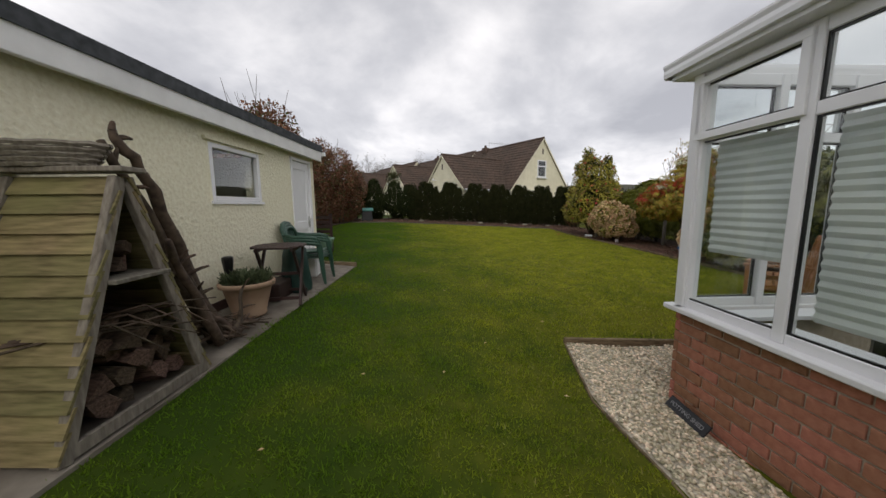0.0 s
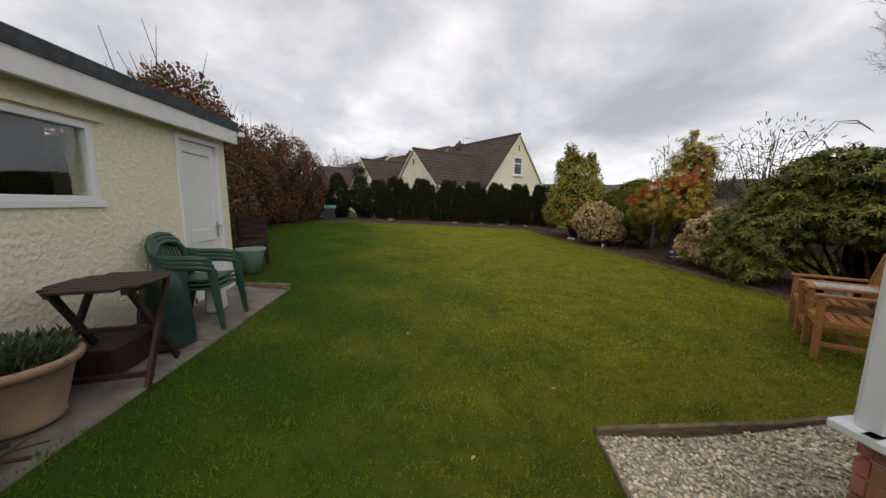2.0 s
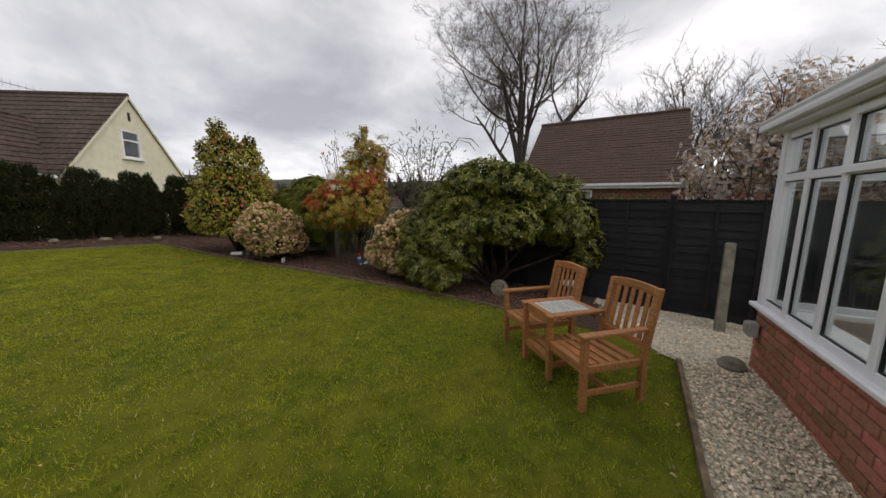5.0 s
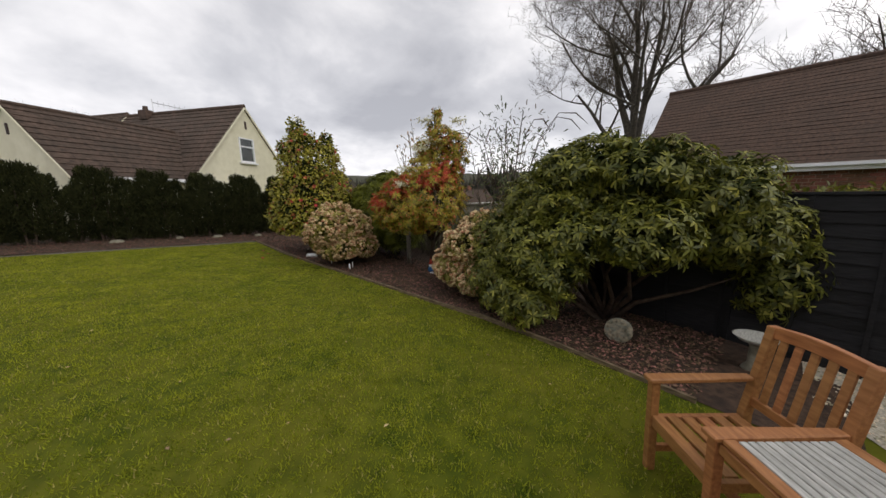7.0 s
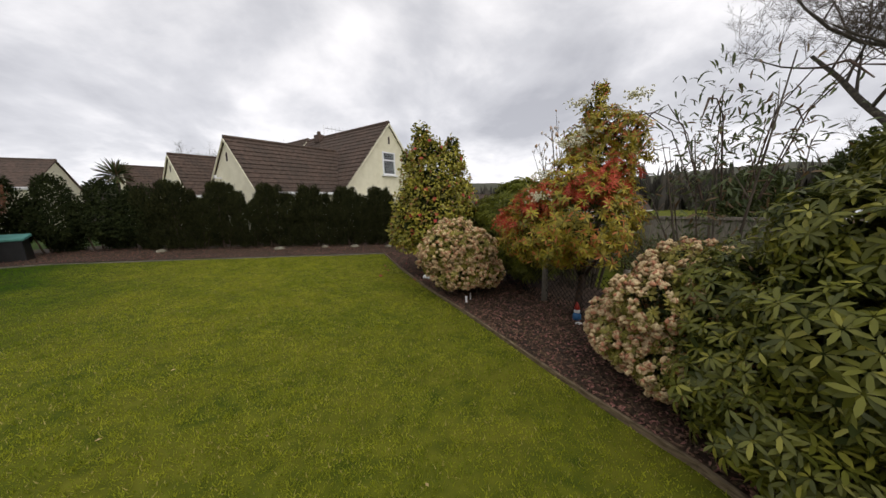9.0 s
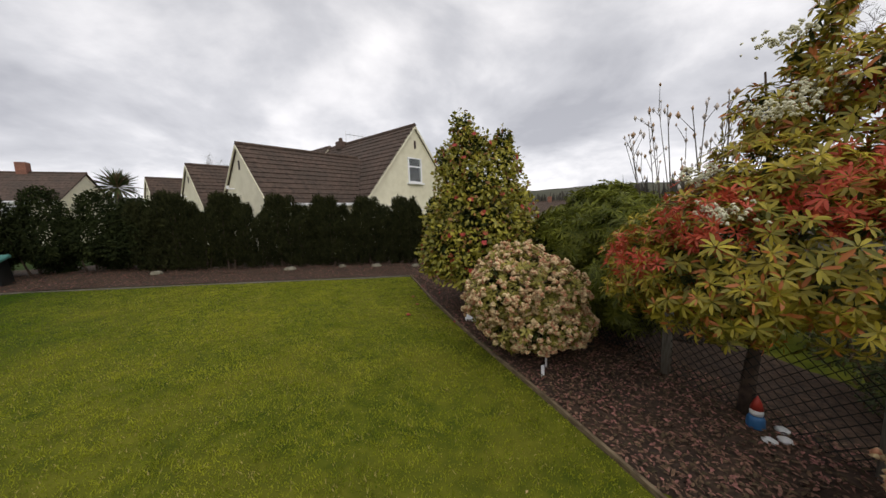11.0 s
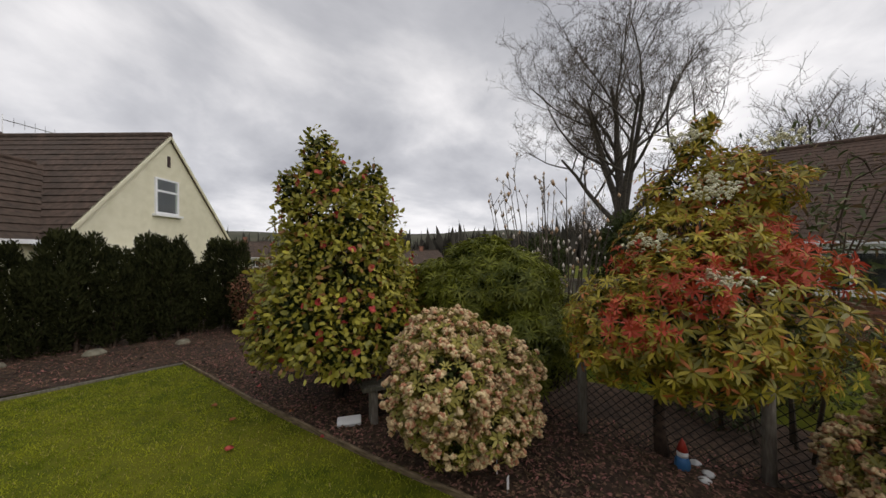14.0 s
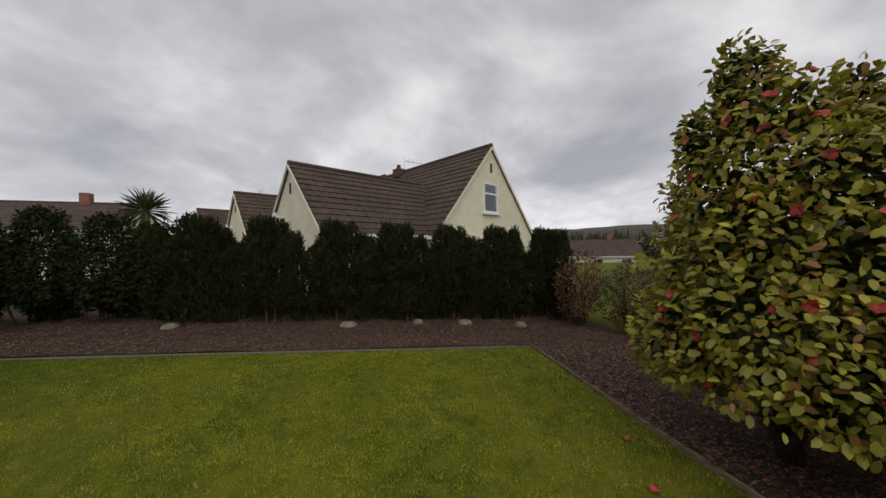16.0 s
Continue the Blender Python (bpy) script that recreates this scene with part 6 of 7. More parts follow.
ch = chair_shape()
cx, cy = -1.72, 5.72
cz = gz(cx, cy) + 0.036
ch.matrix_basis = pose(cx, cy, cz, 0, 0, 6)
for q in (1, 2):
    copy_thing(ch, pose(cx - 0.012 * q, cy + 0.004 * q, cz + 0.042 * q, 0, -1.0 * q, 6))


def covered_parasol():
    x, y = -1.72, 5.2
    root = thing("covered_bundle", (x, y, gz(x, y) + 0.036), 0, "upright bundle wrapped in a dark green cover", "garden cover")
    s = Shape()
    prof = [(0.19, 0), (0.195, 0.08), (0.18, 0.3), (0.165, 0.5), (0.14, 0.6), (0.08, 0.655), (0.0, 0.67)]
    sides = 28
    vs = []
    for r, z in prof:
        for k in range(sides):
            a = 6.2832 * k / sides
            w = 1 + 0.05 * math.sin(5 * a + z * 6) + 0.03 * math.sin(11 * a - z * 9)
            vs.append((r * w * math.cos(a), r * w * math.sin(a) * 1.05, z))
    fs = [(i * sides + k, i * sides + (k + 1) % sides, (i + 1) * sides + (k + 1) % sides, (i + 1) * sides + k) for i in range(len(prof) - 1) for k in range(sides)]
    part("cover", s.add(vs, fs), GREEN_BAG, root, smooth=True)
    sack = thing("compost_sack", (-1.82, 6.05, gz(-1.8, 6.05) + 0.036), 10, "white sack standing by the door under the chairs", "sack")
    part("bag", Shape().box((0, 0, 0.17), (0.16, 0.26, 0.34), None, 0.85), WHITE_PAINT, sack, bevel=0.03)


covered_parasol()
gp = thing("green_planter", (-2.4, 8.0, gz(-2.4, 8.0) + 0.02), 0, "pale green round planter behind the garage corner", "plant pot")
part("bowl", Shape().lathe([(0.16, 0), (0.2, 0.3), (0.24, 0.38), (0.245, 0.42), (0.22, 0.42), (0.18, 0.36), (0.0, 0.35)], 24), mat("pale_green_plastic", (0.16, 0.26, 0.19), (0.22, 0.33, 0.25), 4, 0.5, 0.05), gp, smooth=True)
db = thing("dark_bench", (-2.75, 8.5, gz(-2.75, 8.5)), 0, "dark slatted wooden bench behind the garage corner", "bench")
for q in range(4):
    part("slat", Shape().box((0, 0.3, 0.5 + 0.12 * q), (0.5, 0.03, 0.08)), DARK_WOOD, db)
    part("seat_slat", Shape().box((0, -0.15 + 0.12 * q, 0.42), (0.5, 0.1, 0.03)), DARK_WOOD, db)
for sx in (-0.25, 0.25):
    part("leg", Shape().box((sx, -0.2, 0.2), (0.06, 0.06, 0.42)), DARK_WOOD, db)
    part("leg", Shape().box((sx, 0.3, 0.48), (0.06, 0.06, 0.95)), DARK_WOOD, db)


# ---- garden love seat ----
def love_seat():
    root = thing("love_seat", (4.76, 5.2, gz(5.2, 5.6)), 45, "hardwood companion seat, two armchairs joined by a slatted table", "garden seat")
    root.matrix_basis = pose(4.76, 5.2, gz(5.2, 5.6) + 0.03, -1.0, 1.2, 45)
    L, arm, seat, top = 1.53, 0.70, 0.42, 1.03
    dep = 0.58
    for i, x in enumerate((0, 0.52, 1.01, L)):
        part("front_leg", Shape().box((x, 0, arm / 2 - 0.02), (0.055, 0.055, arm - 0.04)), TEAK, root, bevel=0.004)
        part("back_leg", Shape().add([(x - 0.0275 + a, -dep - b - c, z) for z, b in ((0, 0), (seat, 0), (top, 0.13)) for a, c in ((0, 0), (0.055, 0), (0.055, 0.06), (0, 0.06))],
                                     [(0, 1, 2, 3), (8, 11, 10, 9)] + [(4 * r + k, 4 * r + (k + 1) % 4, 4 * r + 4 + (k + 1) % 4, 4 * r + 4 + k) for r in (0, 1) for k in range(4)]), TEAK, root, bevel=0.004)
        part("arm", Shape().add([(x + a, y, z) for z in (arm - 0.04, arm - 0.008) for a, y in ((-0.045, 0.05), (0.045, 0.05), (0.038, -0.35), (0.03, -dep - 0.04), (-0.03, -dep - 0.04), (-0.038, -0.35))],
                                [tuple(range(6)), tuple(range(6, 12))] + [(k, (k + 1) % 6, 6 + (k + 1) % 6, 6 + k) for k in range(6)]), TEAK, root, bevel=0.006)
        part("side_rail", Shape().box((x, -dep / 2 - 0.01, 0.16), (0.03, dep - 0.03, 0.05)), TEAK, root, bevel=0.003)
        part("seat_rail", Shape().box((x, -dep / 2 - 0.01, seat - 0.045), (0.035, dep - 0.03, 0.06)), TEAK, root, bevel=0.003)
    for x0, x1 in ((0, 0.52), (1.01, L)):
        w, c = x1 - x0, (x0 + x1) / 2
        for q in range(6):
            part("seat_slat", Shape().box((c, -0.02 - q * 0.1, seat - 0.01 - 0.018 * math.sin(q * 0.6)), (w - 0.04, 0.07, 0.022)), TEAK, root, bevel=0.003)
        part("front_apron", Shape().box((c, 0.0, seat - 0.05), (w - 0.055, 0.026, 0.06)), TEAK, root, bevel=0.003)
        part("stretcher", Shape().beam((x0 + 0.02, -0.25, 0.16), (x1 - 0.02, -0.25, 0.16), 0.035, 0.045), TEAK, root)
        lean = lambda z: -dep - 0.03 - 0.13 * (z - seat) / (top - seat)
        n = 9
        ring = []
        for k in range(n):
            zc = top - 0.035 + 0.026 * math.sin(math.pi * k / (n - 1))
            ring += [(x0 - 0.02 + (w + 0.04) * k / (n - 1), lean(top - 0.05) + dy, zc + dz) for dy, dz in ((0.018, -0.045), (0.018, 0.035), (-0.018, 0.035), (-0.018, -0.045))]
        part("top_rail", Shape().add(ring, [(3, 2, 1, 0), tuple(4 * (n - 1) + j for j in range(4))] + [(4 * k + j, 4 * k + (j + 1) % 4, 4 * k + 4 + (j + 1) % 4, 4 * k + 4 + j) for k in range(n - 1) for j in range(4)]), TEAK, root, bevel=0.004)
        part("lower_rail", Shape().box((c, lean(seat + 0.1), seat + 0.1), (w - 0.05, 0.026, 0.06)), TEAK, root, bevel=0.003)
        for k in range(5):
            xx = x0 + 0.085 + (w - 0.17) * k / 4
            part("back_slat", Shape().beam((xx, lean(seat + 0.12), seat + 0.12), (xx, lean(top - 0.06), top - 0.05), 0.045, 0.014, (0, 1, 0)), TEAK, root, bevel=0.002)
    for q in range(11):
        part("table_slat", Shape().box((0.765, -0.075 - 0.042 * q, arm - 0.026), (0.38, 0.034, 0.02)), SILVERWOOD, root, "silvered table slat", bevel=0.003)
    for y in (-0.02, -0.545):
        part("table_border", Shape().box((0.765, y, arm - 0.026), (0.4, 0.06, 0.024)), TEAK, root, bevel=0.003)
    for q in range(6):
        part("shelf_slat", Shape().box((0.765, -0.02 - 0.1 * q, 0.24), (0.45, 0.07, 0.02)), TEAK, root, bevel=0.003)
    for y in (0.0, -dep + 0.03):
        part("table_rail", Shape().box((0.765, y, arm - 0.075), (0.42, 0.026, 0.055)), TEAK, root, bevel=0.003)
        part("shelf_rail", Shape().box((0.765, y, 0.2), (0.42, 0.026, 0.05)), TEAK, root, bevel=0.003)


love_seat()


# ---- small things in the beds ----
def bird_bath():
    x, y = 8.25, 5.9
    root = thing("bird_bath", (x, y, gz(x, y) + 0.02), 0, "grey stone bird bath bowl on a short stem", "bird bath")
    root.matrix_basis = root.matrix_basis @ Matrix.Scale(0.72, 4)
    part("stem", Shape().lathe([(0.14, 0), (0.12, 0.06), (0.07, 0.12), (0.06, 0.4), (0.1, 0.46)], 16), CONCRETE_POST, root, smooth=True)
    part("bowl", Shape().lathe([(0.1, 0.45), (0.22, 0.5), (0.28, 0.56), (0.26, 0.56), (0.17, 0.52), (0.0, 0.51)], 24), SILVERWOOD, root, smooth=True)


bird_bath()
disc = thing("decorative_disc", (7.8, 7.15, gz(7.8, 7.15) + 0.03), 107, "round mottled stone disc standing under the rhododendron", "ornament")
dm = mat("mottled_stone", (0.10, 0.09, 0.06), (0.45, 0.38, 0.28), 22, 0.8, 0.4, 0.006, 0.7, 14, (0.2, 0.24, 0.22))
part("plate", Shape().add([(0.165 * r * math.cos(a), t, 0.17 + 0.165 * r * math.sin(a)) for t, r in ((-0.02, 1), (0.02, 1), (0.03, 0.8)) for a in np.linspace(0, 6.2832, 25)[:-1]],
                          [tuple(range(24)), tuple(range(48, 72))] + [(q * 24 + k, q * 24 + (k + 1) % 24, q * 24 + 24 + (k + 1) % 24, q * 24 + 24 + k) for q in (0, 1) for k in range(24)]), dm, disc)


def gnome():
    x, y = 8.5, 11.72
    s = Shape()
    s.lathe([(0.07, 0), (0.09, 0.04), (0.085, 0.14), (0.06, 0.19), (0.055, 0.2), (0.06, 0.25), (0.05, 0.29), (0.055, 0.3), (0.03, 0.4), (0.0, 0.47)], 14)
    root = thing("garden_ornament", (x, y, gz(x, y) + 0.03), 30, "small painted clay garden figure by the pieris trunk", "ornament")
    part("coat", Shape().lathe([(0.06, 0), (0.075, 0.03), (0.07, 0.1), (0.05, 0.14)], 14), BLUE, root, smooth=True)
    part("face", Shape().lathe([(0.05, 0.139), (0.055, 0.17), (0.045, 0.205)], 12), WHITE_PAINT, root, smooth=True)
    part("cap", Shape().lathe([(0.055, 0.2), (0.03, 0.28), (0.0, 0.34)], 12), RED, root, smooth=True)
    for i, (dx, dy) in enumerate(((-0.12, -0.18), (0.02, -0.22), (0.16, -0.12))):
        w = thing("white_pebble", (x + dx, y + dy, gz(x, y) + 0.045), 40 * i, "white stone lying on the bark", "stone", "white stones")
        part("stone", Shape().lathe([(0.0, -0.02), (0.05, -0.01), (0.06, 0.01), (0.03, 0.03), (0.0, 0.032)], 9), WHITE_PAINT, w, smooth=True)


gnome()
for i, (x, y) in enumerate(((7.02, 13.1), (7.2, 13.3), (6.95, 14.0), (8.0, 10.2), (9.05, 10.9))):
    lb = thing("plant_label", (x, y, gz(x, y) + 0.02), 30 * i, "white plastic plant label stuck in the bed", "plant label", "plant labels")
    part("tag", Shape().box((0, 0, 0.08), (0.045, 0.006, 0.16)), WHITE_PVC, lb)
ws = thing("white_stone", (6.9, 15.25, gz(6.9, 15.25) + 0.02), -40, "flat white stone slab in front of the bench", "stone")
part("slab", Shape().box((0, 0, 0.05), (0.3, 0.13, 0.1), Matrix.Rotation(radians(25), 3, "X")), WHITE_PAINT, ws, bevel=0.015)


def plank_bench():
    root = thing("plank_bench", (7.1, 15.1, gz(7.4, 15.0) + 0.02), -32, "low grey plank bench half hidden by shrubs", "bench")
    part("seat", Shape().box((0.55, 0, 0.5), (1.3, 0.26, 0.06)), GREYWOOD, root, bevel=0.01)
    for x in (0.06, 1.05):
        part("leg", Shape().box((x, 0, 0.235), (0.09, 0.2, 0.47)), GREYWOOD, root, bevel=0.008)
        part("brace", Shape().beam((x, 0, 0.2), (x + (0.25 if x < 0.5 else -0.25), 0, 0.46), 0.06, 0.05, (0, 1, 0)), GREYWOOD, root)


plank_bench()
rail = thing("netting_fence", (0, 0, 0), 0, "dark netting strung between round wooden posts", "fence")
fence_pts = [(8.6, 9.2), (8.75, 11.0), (8.6, 12.75), (8.75, 14.6), (9.0, 16.5), (9.2, 18.5)]
for x, y in fence_pts:
    part("post", Shape().tube([(x, y, gz(x, y) - 0.1), (x + 0.01, y, gz(x, y) + 1.05)], [0.06, 0.055], 10), GREYWOOD, rail, smooth=True)
net = Shape()
for (xa, ya), (xb, yb) in zip(fence_pts, fence_pts[1:]):
    n = 16
    for k in range(-8, n):
        for sgn in (1, -1):
            t0, t1 = k / n, (k + 8) / n
            q0, q1 = max(t0, 0), min(t1, 1)
            if q1 <= q0:
                continue
            h0, h1 = ((q - t0) / (t1 - t0) * 0.85 for q in (q0, q1))
            if sgn < 0:
                h0, h1 = 0.85 - h0, 0.85 - h1
            z0, z1 = gz(xa, ya) + 0.03, gz(xb, yb) + 0.03
            net.tube([(xa + (xb - xa) * q0, ya + (yb - ya) * q0, z0 + (z1 - z0) * q0 + h0), (xa + (xb - xa) * q1, ya + (yb - ya) * q1, z0 + (z1 - z0) * q1 + h1)], [0.005, 0.005], 3, False)
part("netting", net, MESHWIRE, rail)["kind"] = "stuff"

# composter and small things by the far hedge
co = thing("compost_bin", (-4.6, 20.9, gz(-3, 20.9)), 15, "black compost bin with a teal lid by the hedge", "compost bin")
part("body", Shape().box((0, 0, 0.35), (0.7, 0.6, 0.7), None, 0.85), BLACK, co, bevel=0.02)
part("lid", Shape().box((0.05, -0.05, 0.74), (0.66, 0.58, 0.09), Matrix.Rotation(radians(12), 3, "X")), TEAL, co, bevel=0.02)
for i, (x, y, s) in enumerate(((2.6, 21.5, 0.22), (5.5, 21.6, 0.2), (6.9, 21.3, 0.16), (4.3, 21.7, 0.14), (-1.2, 21.5, 0.18))):
    w = thing("field_stone", (x, y, gz(x, y)), 33 * i, "grey stone at the foot of the hedge", "stone", "stones under the hedge")
    part("stone", Shape().lathe([(s * 0.8, -0.02), (s, 0.05), (s * 0.7, 0.12), (0.02, 0.14)], 7), CONCRETE_POST, w, bevel=0.01)

# sign and box at the conservatory
sg = thing("slate_sign", (2.405, 3.02, gz(2.4, 3.0) + 0.03), 0, "dark slate sign reading POTTING SHED leaning on bricks", "sign")
sg.matrix_basis = pose(2.38, 3.1, gz(2.4, 3.1) + 0.03, 0, -38, 180)
part("plate", Shape().box((0, 0, 0.06), (0.015, 0.42, 0.1)), SLATE, sg, bevel=0.003)
cu = bpy.data.curves.new("lettering", "FONT")
cu.body, cu.size, cu.extrude, cu.align_x, cu.align_y = "POTTING SHED", 0.05, 0.0008, "CENTER", "CENTER"
tmp = new("lettering_curve", cu)
me = bpy.data.meshes.new_from_object(tmp.evaluated_get(bpy.context.evaluated_depsgraph_get()))
bpy.data.objects.remove(tmp)
me.materials.append(LETTER)
lt = new("lettering", me)
lt.parent = sg
lt.matrix_basis = pose(0.0085, 0, 0.058, 90, 0, 90)
bx = thing("socket_box", (6.7, 3.7, -0.03), 0, "grey outdoor socket box on the brick wall", "socket box")
part("case", Shape().box((0, 0.02, 0.3), (0.14, 0.09, 0.16)), GREY_PLASTIC, bx, bevel=0.01)
part("cover", Shape().box((0, 0.075, 0.31), (0.12, 0.02, 0.12)), GREY_PLASTIC, bx, bevel=0.006)
rock = thing("field_stone", (6.65, 3.85, gz(6.65, 3.85)), 20, "mossy stone lying on the gravel", "stone")
part("stone", Shape().lathe([(0.12, -0.02), (0.15, 0.05), (0.1, 0.12), (0.02, 0.14)], 8), CONCRETE_POST, rock, bevel=0.01)
# furniture inside
ac = thing("armchair", (3.35, 2.15, 0.085), 0, "dark upholstered armchair inside the conservatory", "armchair")
part("seat", Shape().box((0, 0, 0.24), (0.62, 0.62, 0.42)), BLACK, ac, bevel=0.05)
part("backrest", Shape().box((0.28, 0, 0.5), (0.16, 0.7, 0.62)), BLACK, ac, bevel=0.06)
for s in (-1, 1):
    part("armrest", Shape().box((0, s * 0.36, 0.34), (0.66, 0.14, 0.6)), BLACK, ac, bevel=0.05)
tb = thing("side_table", (5.2, 1.6, 0.085), 0, "pale low table inside the conservatory", "table")
part("tabletop", Shape().box((0, 0, 0.45), (1.1, 0.6, 0.04)), WHITE_PAINT, tb, bevel=0.008)
for sx in (-0.48, 0.48):
    for sy in (-0.24, 0.24):
        part("leg", Shape().box((sx, sy, 0.215), (0.05, 0.05, 0.43)), WHITE_PAINT, tb)


# ---- beyond the garden ----
def blossom_tree():
    root = bare_tree("magnolia_tree", (11.0, 2.6, -0.6), [(-0.3, 0.5, 1, 0.6, 0.4), (0.1, 0, 1, 0.6, 0.45), (0.3, -0.5, 1, 0.55, 0.4), (-0.1, -0.8, 0.8, 0.5, 0.36), (0, 0.9, 0.8, 0.5, 0.3)], 4.5, 21, "small tree covered in white blossom behind the black fence", 4, 0.065, 0.28, 0.6)
    lumps = [(0, 0.3, 3.2, 1.1, 1.3, 1.1), (0.1, -0.9, 3.4, 1.1, 1.1, 1.2), (0.3, -0.2, 4.1, 0.8, 0.9, 0.9), (-0.1, 1.1, 2.8, 0.7, 0.7, 0.7), (0.2, -1.6, 3.7, 0.7, 0.7, 0.9)]
    p, nn = lump_points(lumps, 3200, (0.2, 1.05))
    V, F, off = [], [], 0
    for k in range(4):
        a = unit(np.cross(nn, RNG.normal(size=p.shape)) + nn * 0.6)
        v, f = leaf_quads(p, a, nn, RNG.uniform(0.06, 0.095, len(p)), RNG.uniform(0.035, 0.06, len(p)), 0.2)
        V.append(v); F.append(f + off); off += len(v)
    raw("blossom", np.concatenate(V), np.concatenate(F), MAGNOLIA, root, "pale blossom")
    return root


BT = blossom_tree()
copy_thing(BT, pose(13.0, -0.4, -0.6, 0, 0, 130) @ Matrix.Scale(1.15, 4))


def twiggy(at, n, h, spread, material, label, bud=None, seed=1, name="twiggy_shrub"):
    rng = random.Random(seed)
    root = thing(name, at, 0, label, "shrub")
    s = Shape()
    tips = []
    for _ in range(n):
        a, r = rng.uniform(0, 6.28), spread * math.sqrt(rng.random())
        b = Vector((r * 0.35 * math.cos(a), r * 0.35 * math.sin(a), 0))
        t = Vector((r * math.cos(a), r * math.sin(a), h * rng.uniform(0.6, 1)))
        m = b.lerp(t, 0.5) + Vector((rng.uniform(-0.12, 0.12), rng.uniform(-0.12, 0.12), 0))
        s.tube([b, m, t], [0.02, 0.013, 0.005], 4, False)
        for k in range(4):
            q = m.lerp(t, rng.random())
            e = q + Vector((rng.uniform(-0.2, 0.2), rng.uniform(-0.2, 0.2), rng.uniform(0.15, 0.4)))
            s.tube([q, e], [0.007, 0.003], 3, False)
            tips.append(e)
        tips.append(t)
    part("canopy", s, TWIG, root)
    if bud:
        p = np.array([tuple(t) for t in tips])
        raw("bud", *pebbles(p, RNG.uniform(0.018, 0.036, len(p)), 1.8), bud, root, "pale buds")["kind"] = "stuff"
    return root


twiggy((10.3, 13.6, gz(10, 13.6)), 34, 3.9, 1.2, TWIG, "upright bare magnolia shrub with pale buds", MAGNOLIA, 4, "magnolia_shrub")
bud = twiggy((10.0, 10.5, gz(10, 10.5)), 9, 3.3, 1.3, TWIG, "straggly buddleia with drooping seed heads", None, 8, "buddleia_bush")
bud.matrix_basis = bud.matrix_basis @ Matrix.Scale(1.18, 4)
v, f = loose_leaves([(0, 0, 2.2, 1.2, 1.2, 1.3)], 1100, (0.08, 0.15), 0.2, 0.2, 0.9, (0.2, 1.0))
raw("leaves", v, f, SCRUB, bud)
for k in range(9):
    a = k * 0.7
    tip = Vector((1.2 * math.cos(a), 1.2 * math.sin(a), 3.2 + 0.25 * math.sin(k * 2.0)))
    part("seed_spray", Shape().tube([(0.3 * math.cos(a), 0.3 * math.sin(a), 1.8), (0.6 * math.cos(a), 0.6 * math.sin(a), 2.7), (0.95 * math.cos(a), 0.95 * math.sin(a), 3.0 + 0.2 * math.sin(k)), (1.25 * math.cos(a), 1.25 * math.sin(a), 2.95 + 0.2 * math.sin(k)), (1.45 * math.cos(a), 1.45 * math.sin(a), 2.75 + 0.2 * math.sin(k))], [0.009, 0.007, 0.006, 0.012, 0.005], 5), STEM, bud)
scrub = broad_hedge((10.6, 8.4, gz(10, 8.4)), heap((0, 0, 0.75), (1.0, 1.0, 0.7), 8), 3200, SCRUB, "untidy green and brown garden scrub", leaf=(0.05, 0.1), width=0.3, name="scrub_bush", group="scrub beyond the bed", category="shrub", twigs=26)
for i, (x, y, s) in enumerate(((10.2, 11.2, 0.8), (11.6, 10.2, 0.9), (12.0, 12.4, 1.0), (11.2, 15.0, 1.1), (10.4, 16.8, 1.1), (10.0, 18.8, 1.2), (9.7, 20.6, 1.2), (12.5, 7.4, 1.0), (13.5, 9.5, 0.8), (13.4, 11.8, 0.9), (9.2, 22.6, 0.95), (12.8, 14.5, 0.9), (11.8, 17.6, 1.0), (11.6, 20.0, 1.1), (14.8, 8.2, 0.7), (15.2, 10.8, 0.9))):
    copy_thing(scrub, pose(x, y, gz(10, y) - 0.02, 0, 0, 47 * i) @ Matrix.Scale(s, 4))
laurel = broad_hedge((10.9, 5.6, -0.5), heap((0, 0, 1.75), (0.7, 1.2, 0.65), 7), 2600, RHODO, "laurel shrub showing above the black fence", leaf=(0.1, 0.16), width=0.3, name="laurel_bush", category="shrub")
copy_thing(laurel, pose(11.2, 3.9, -0.55, 0, 0, 80) @ Matrix.Scale(0.9, 4))
conif = broad_hedge((25.0, 13.2, -1.0), heap((0, 0, 2.6), (2.2, 2.2, 2.4), 10), 5000, IVY_AND_INNER_SHADE, "dark evergreen clump beyond the fence", leaf=(0.2, 0.35), width=0.4, name="evergreen_clump", category="tree")
copy_thing(conif, pose(28, 19, -1.4, 0, 0, 60) @ Matrix.Scale(0.9, 4))
red = broad_hedge((22.0, 10.8, -0.9), heap((0, 0, 2.1), (1.9, 2.0, 1.9), 10), 5000, REDBUSH, "dark red leaved shrub by the bungalow", leaf=(0.1, 0.18), width=0.4, name="red_shrub", category="shrub")


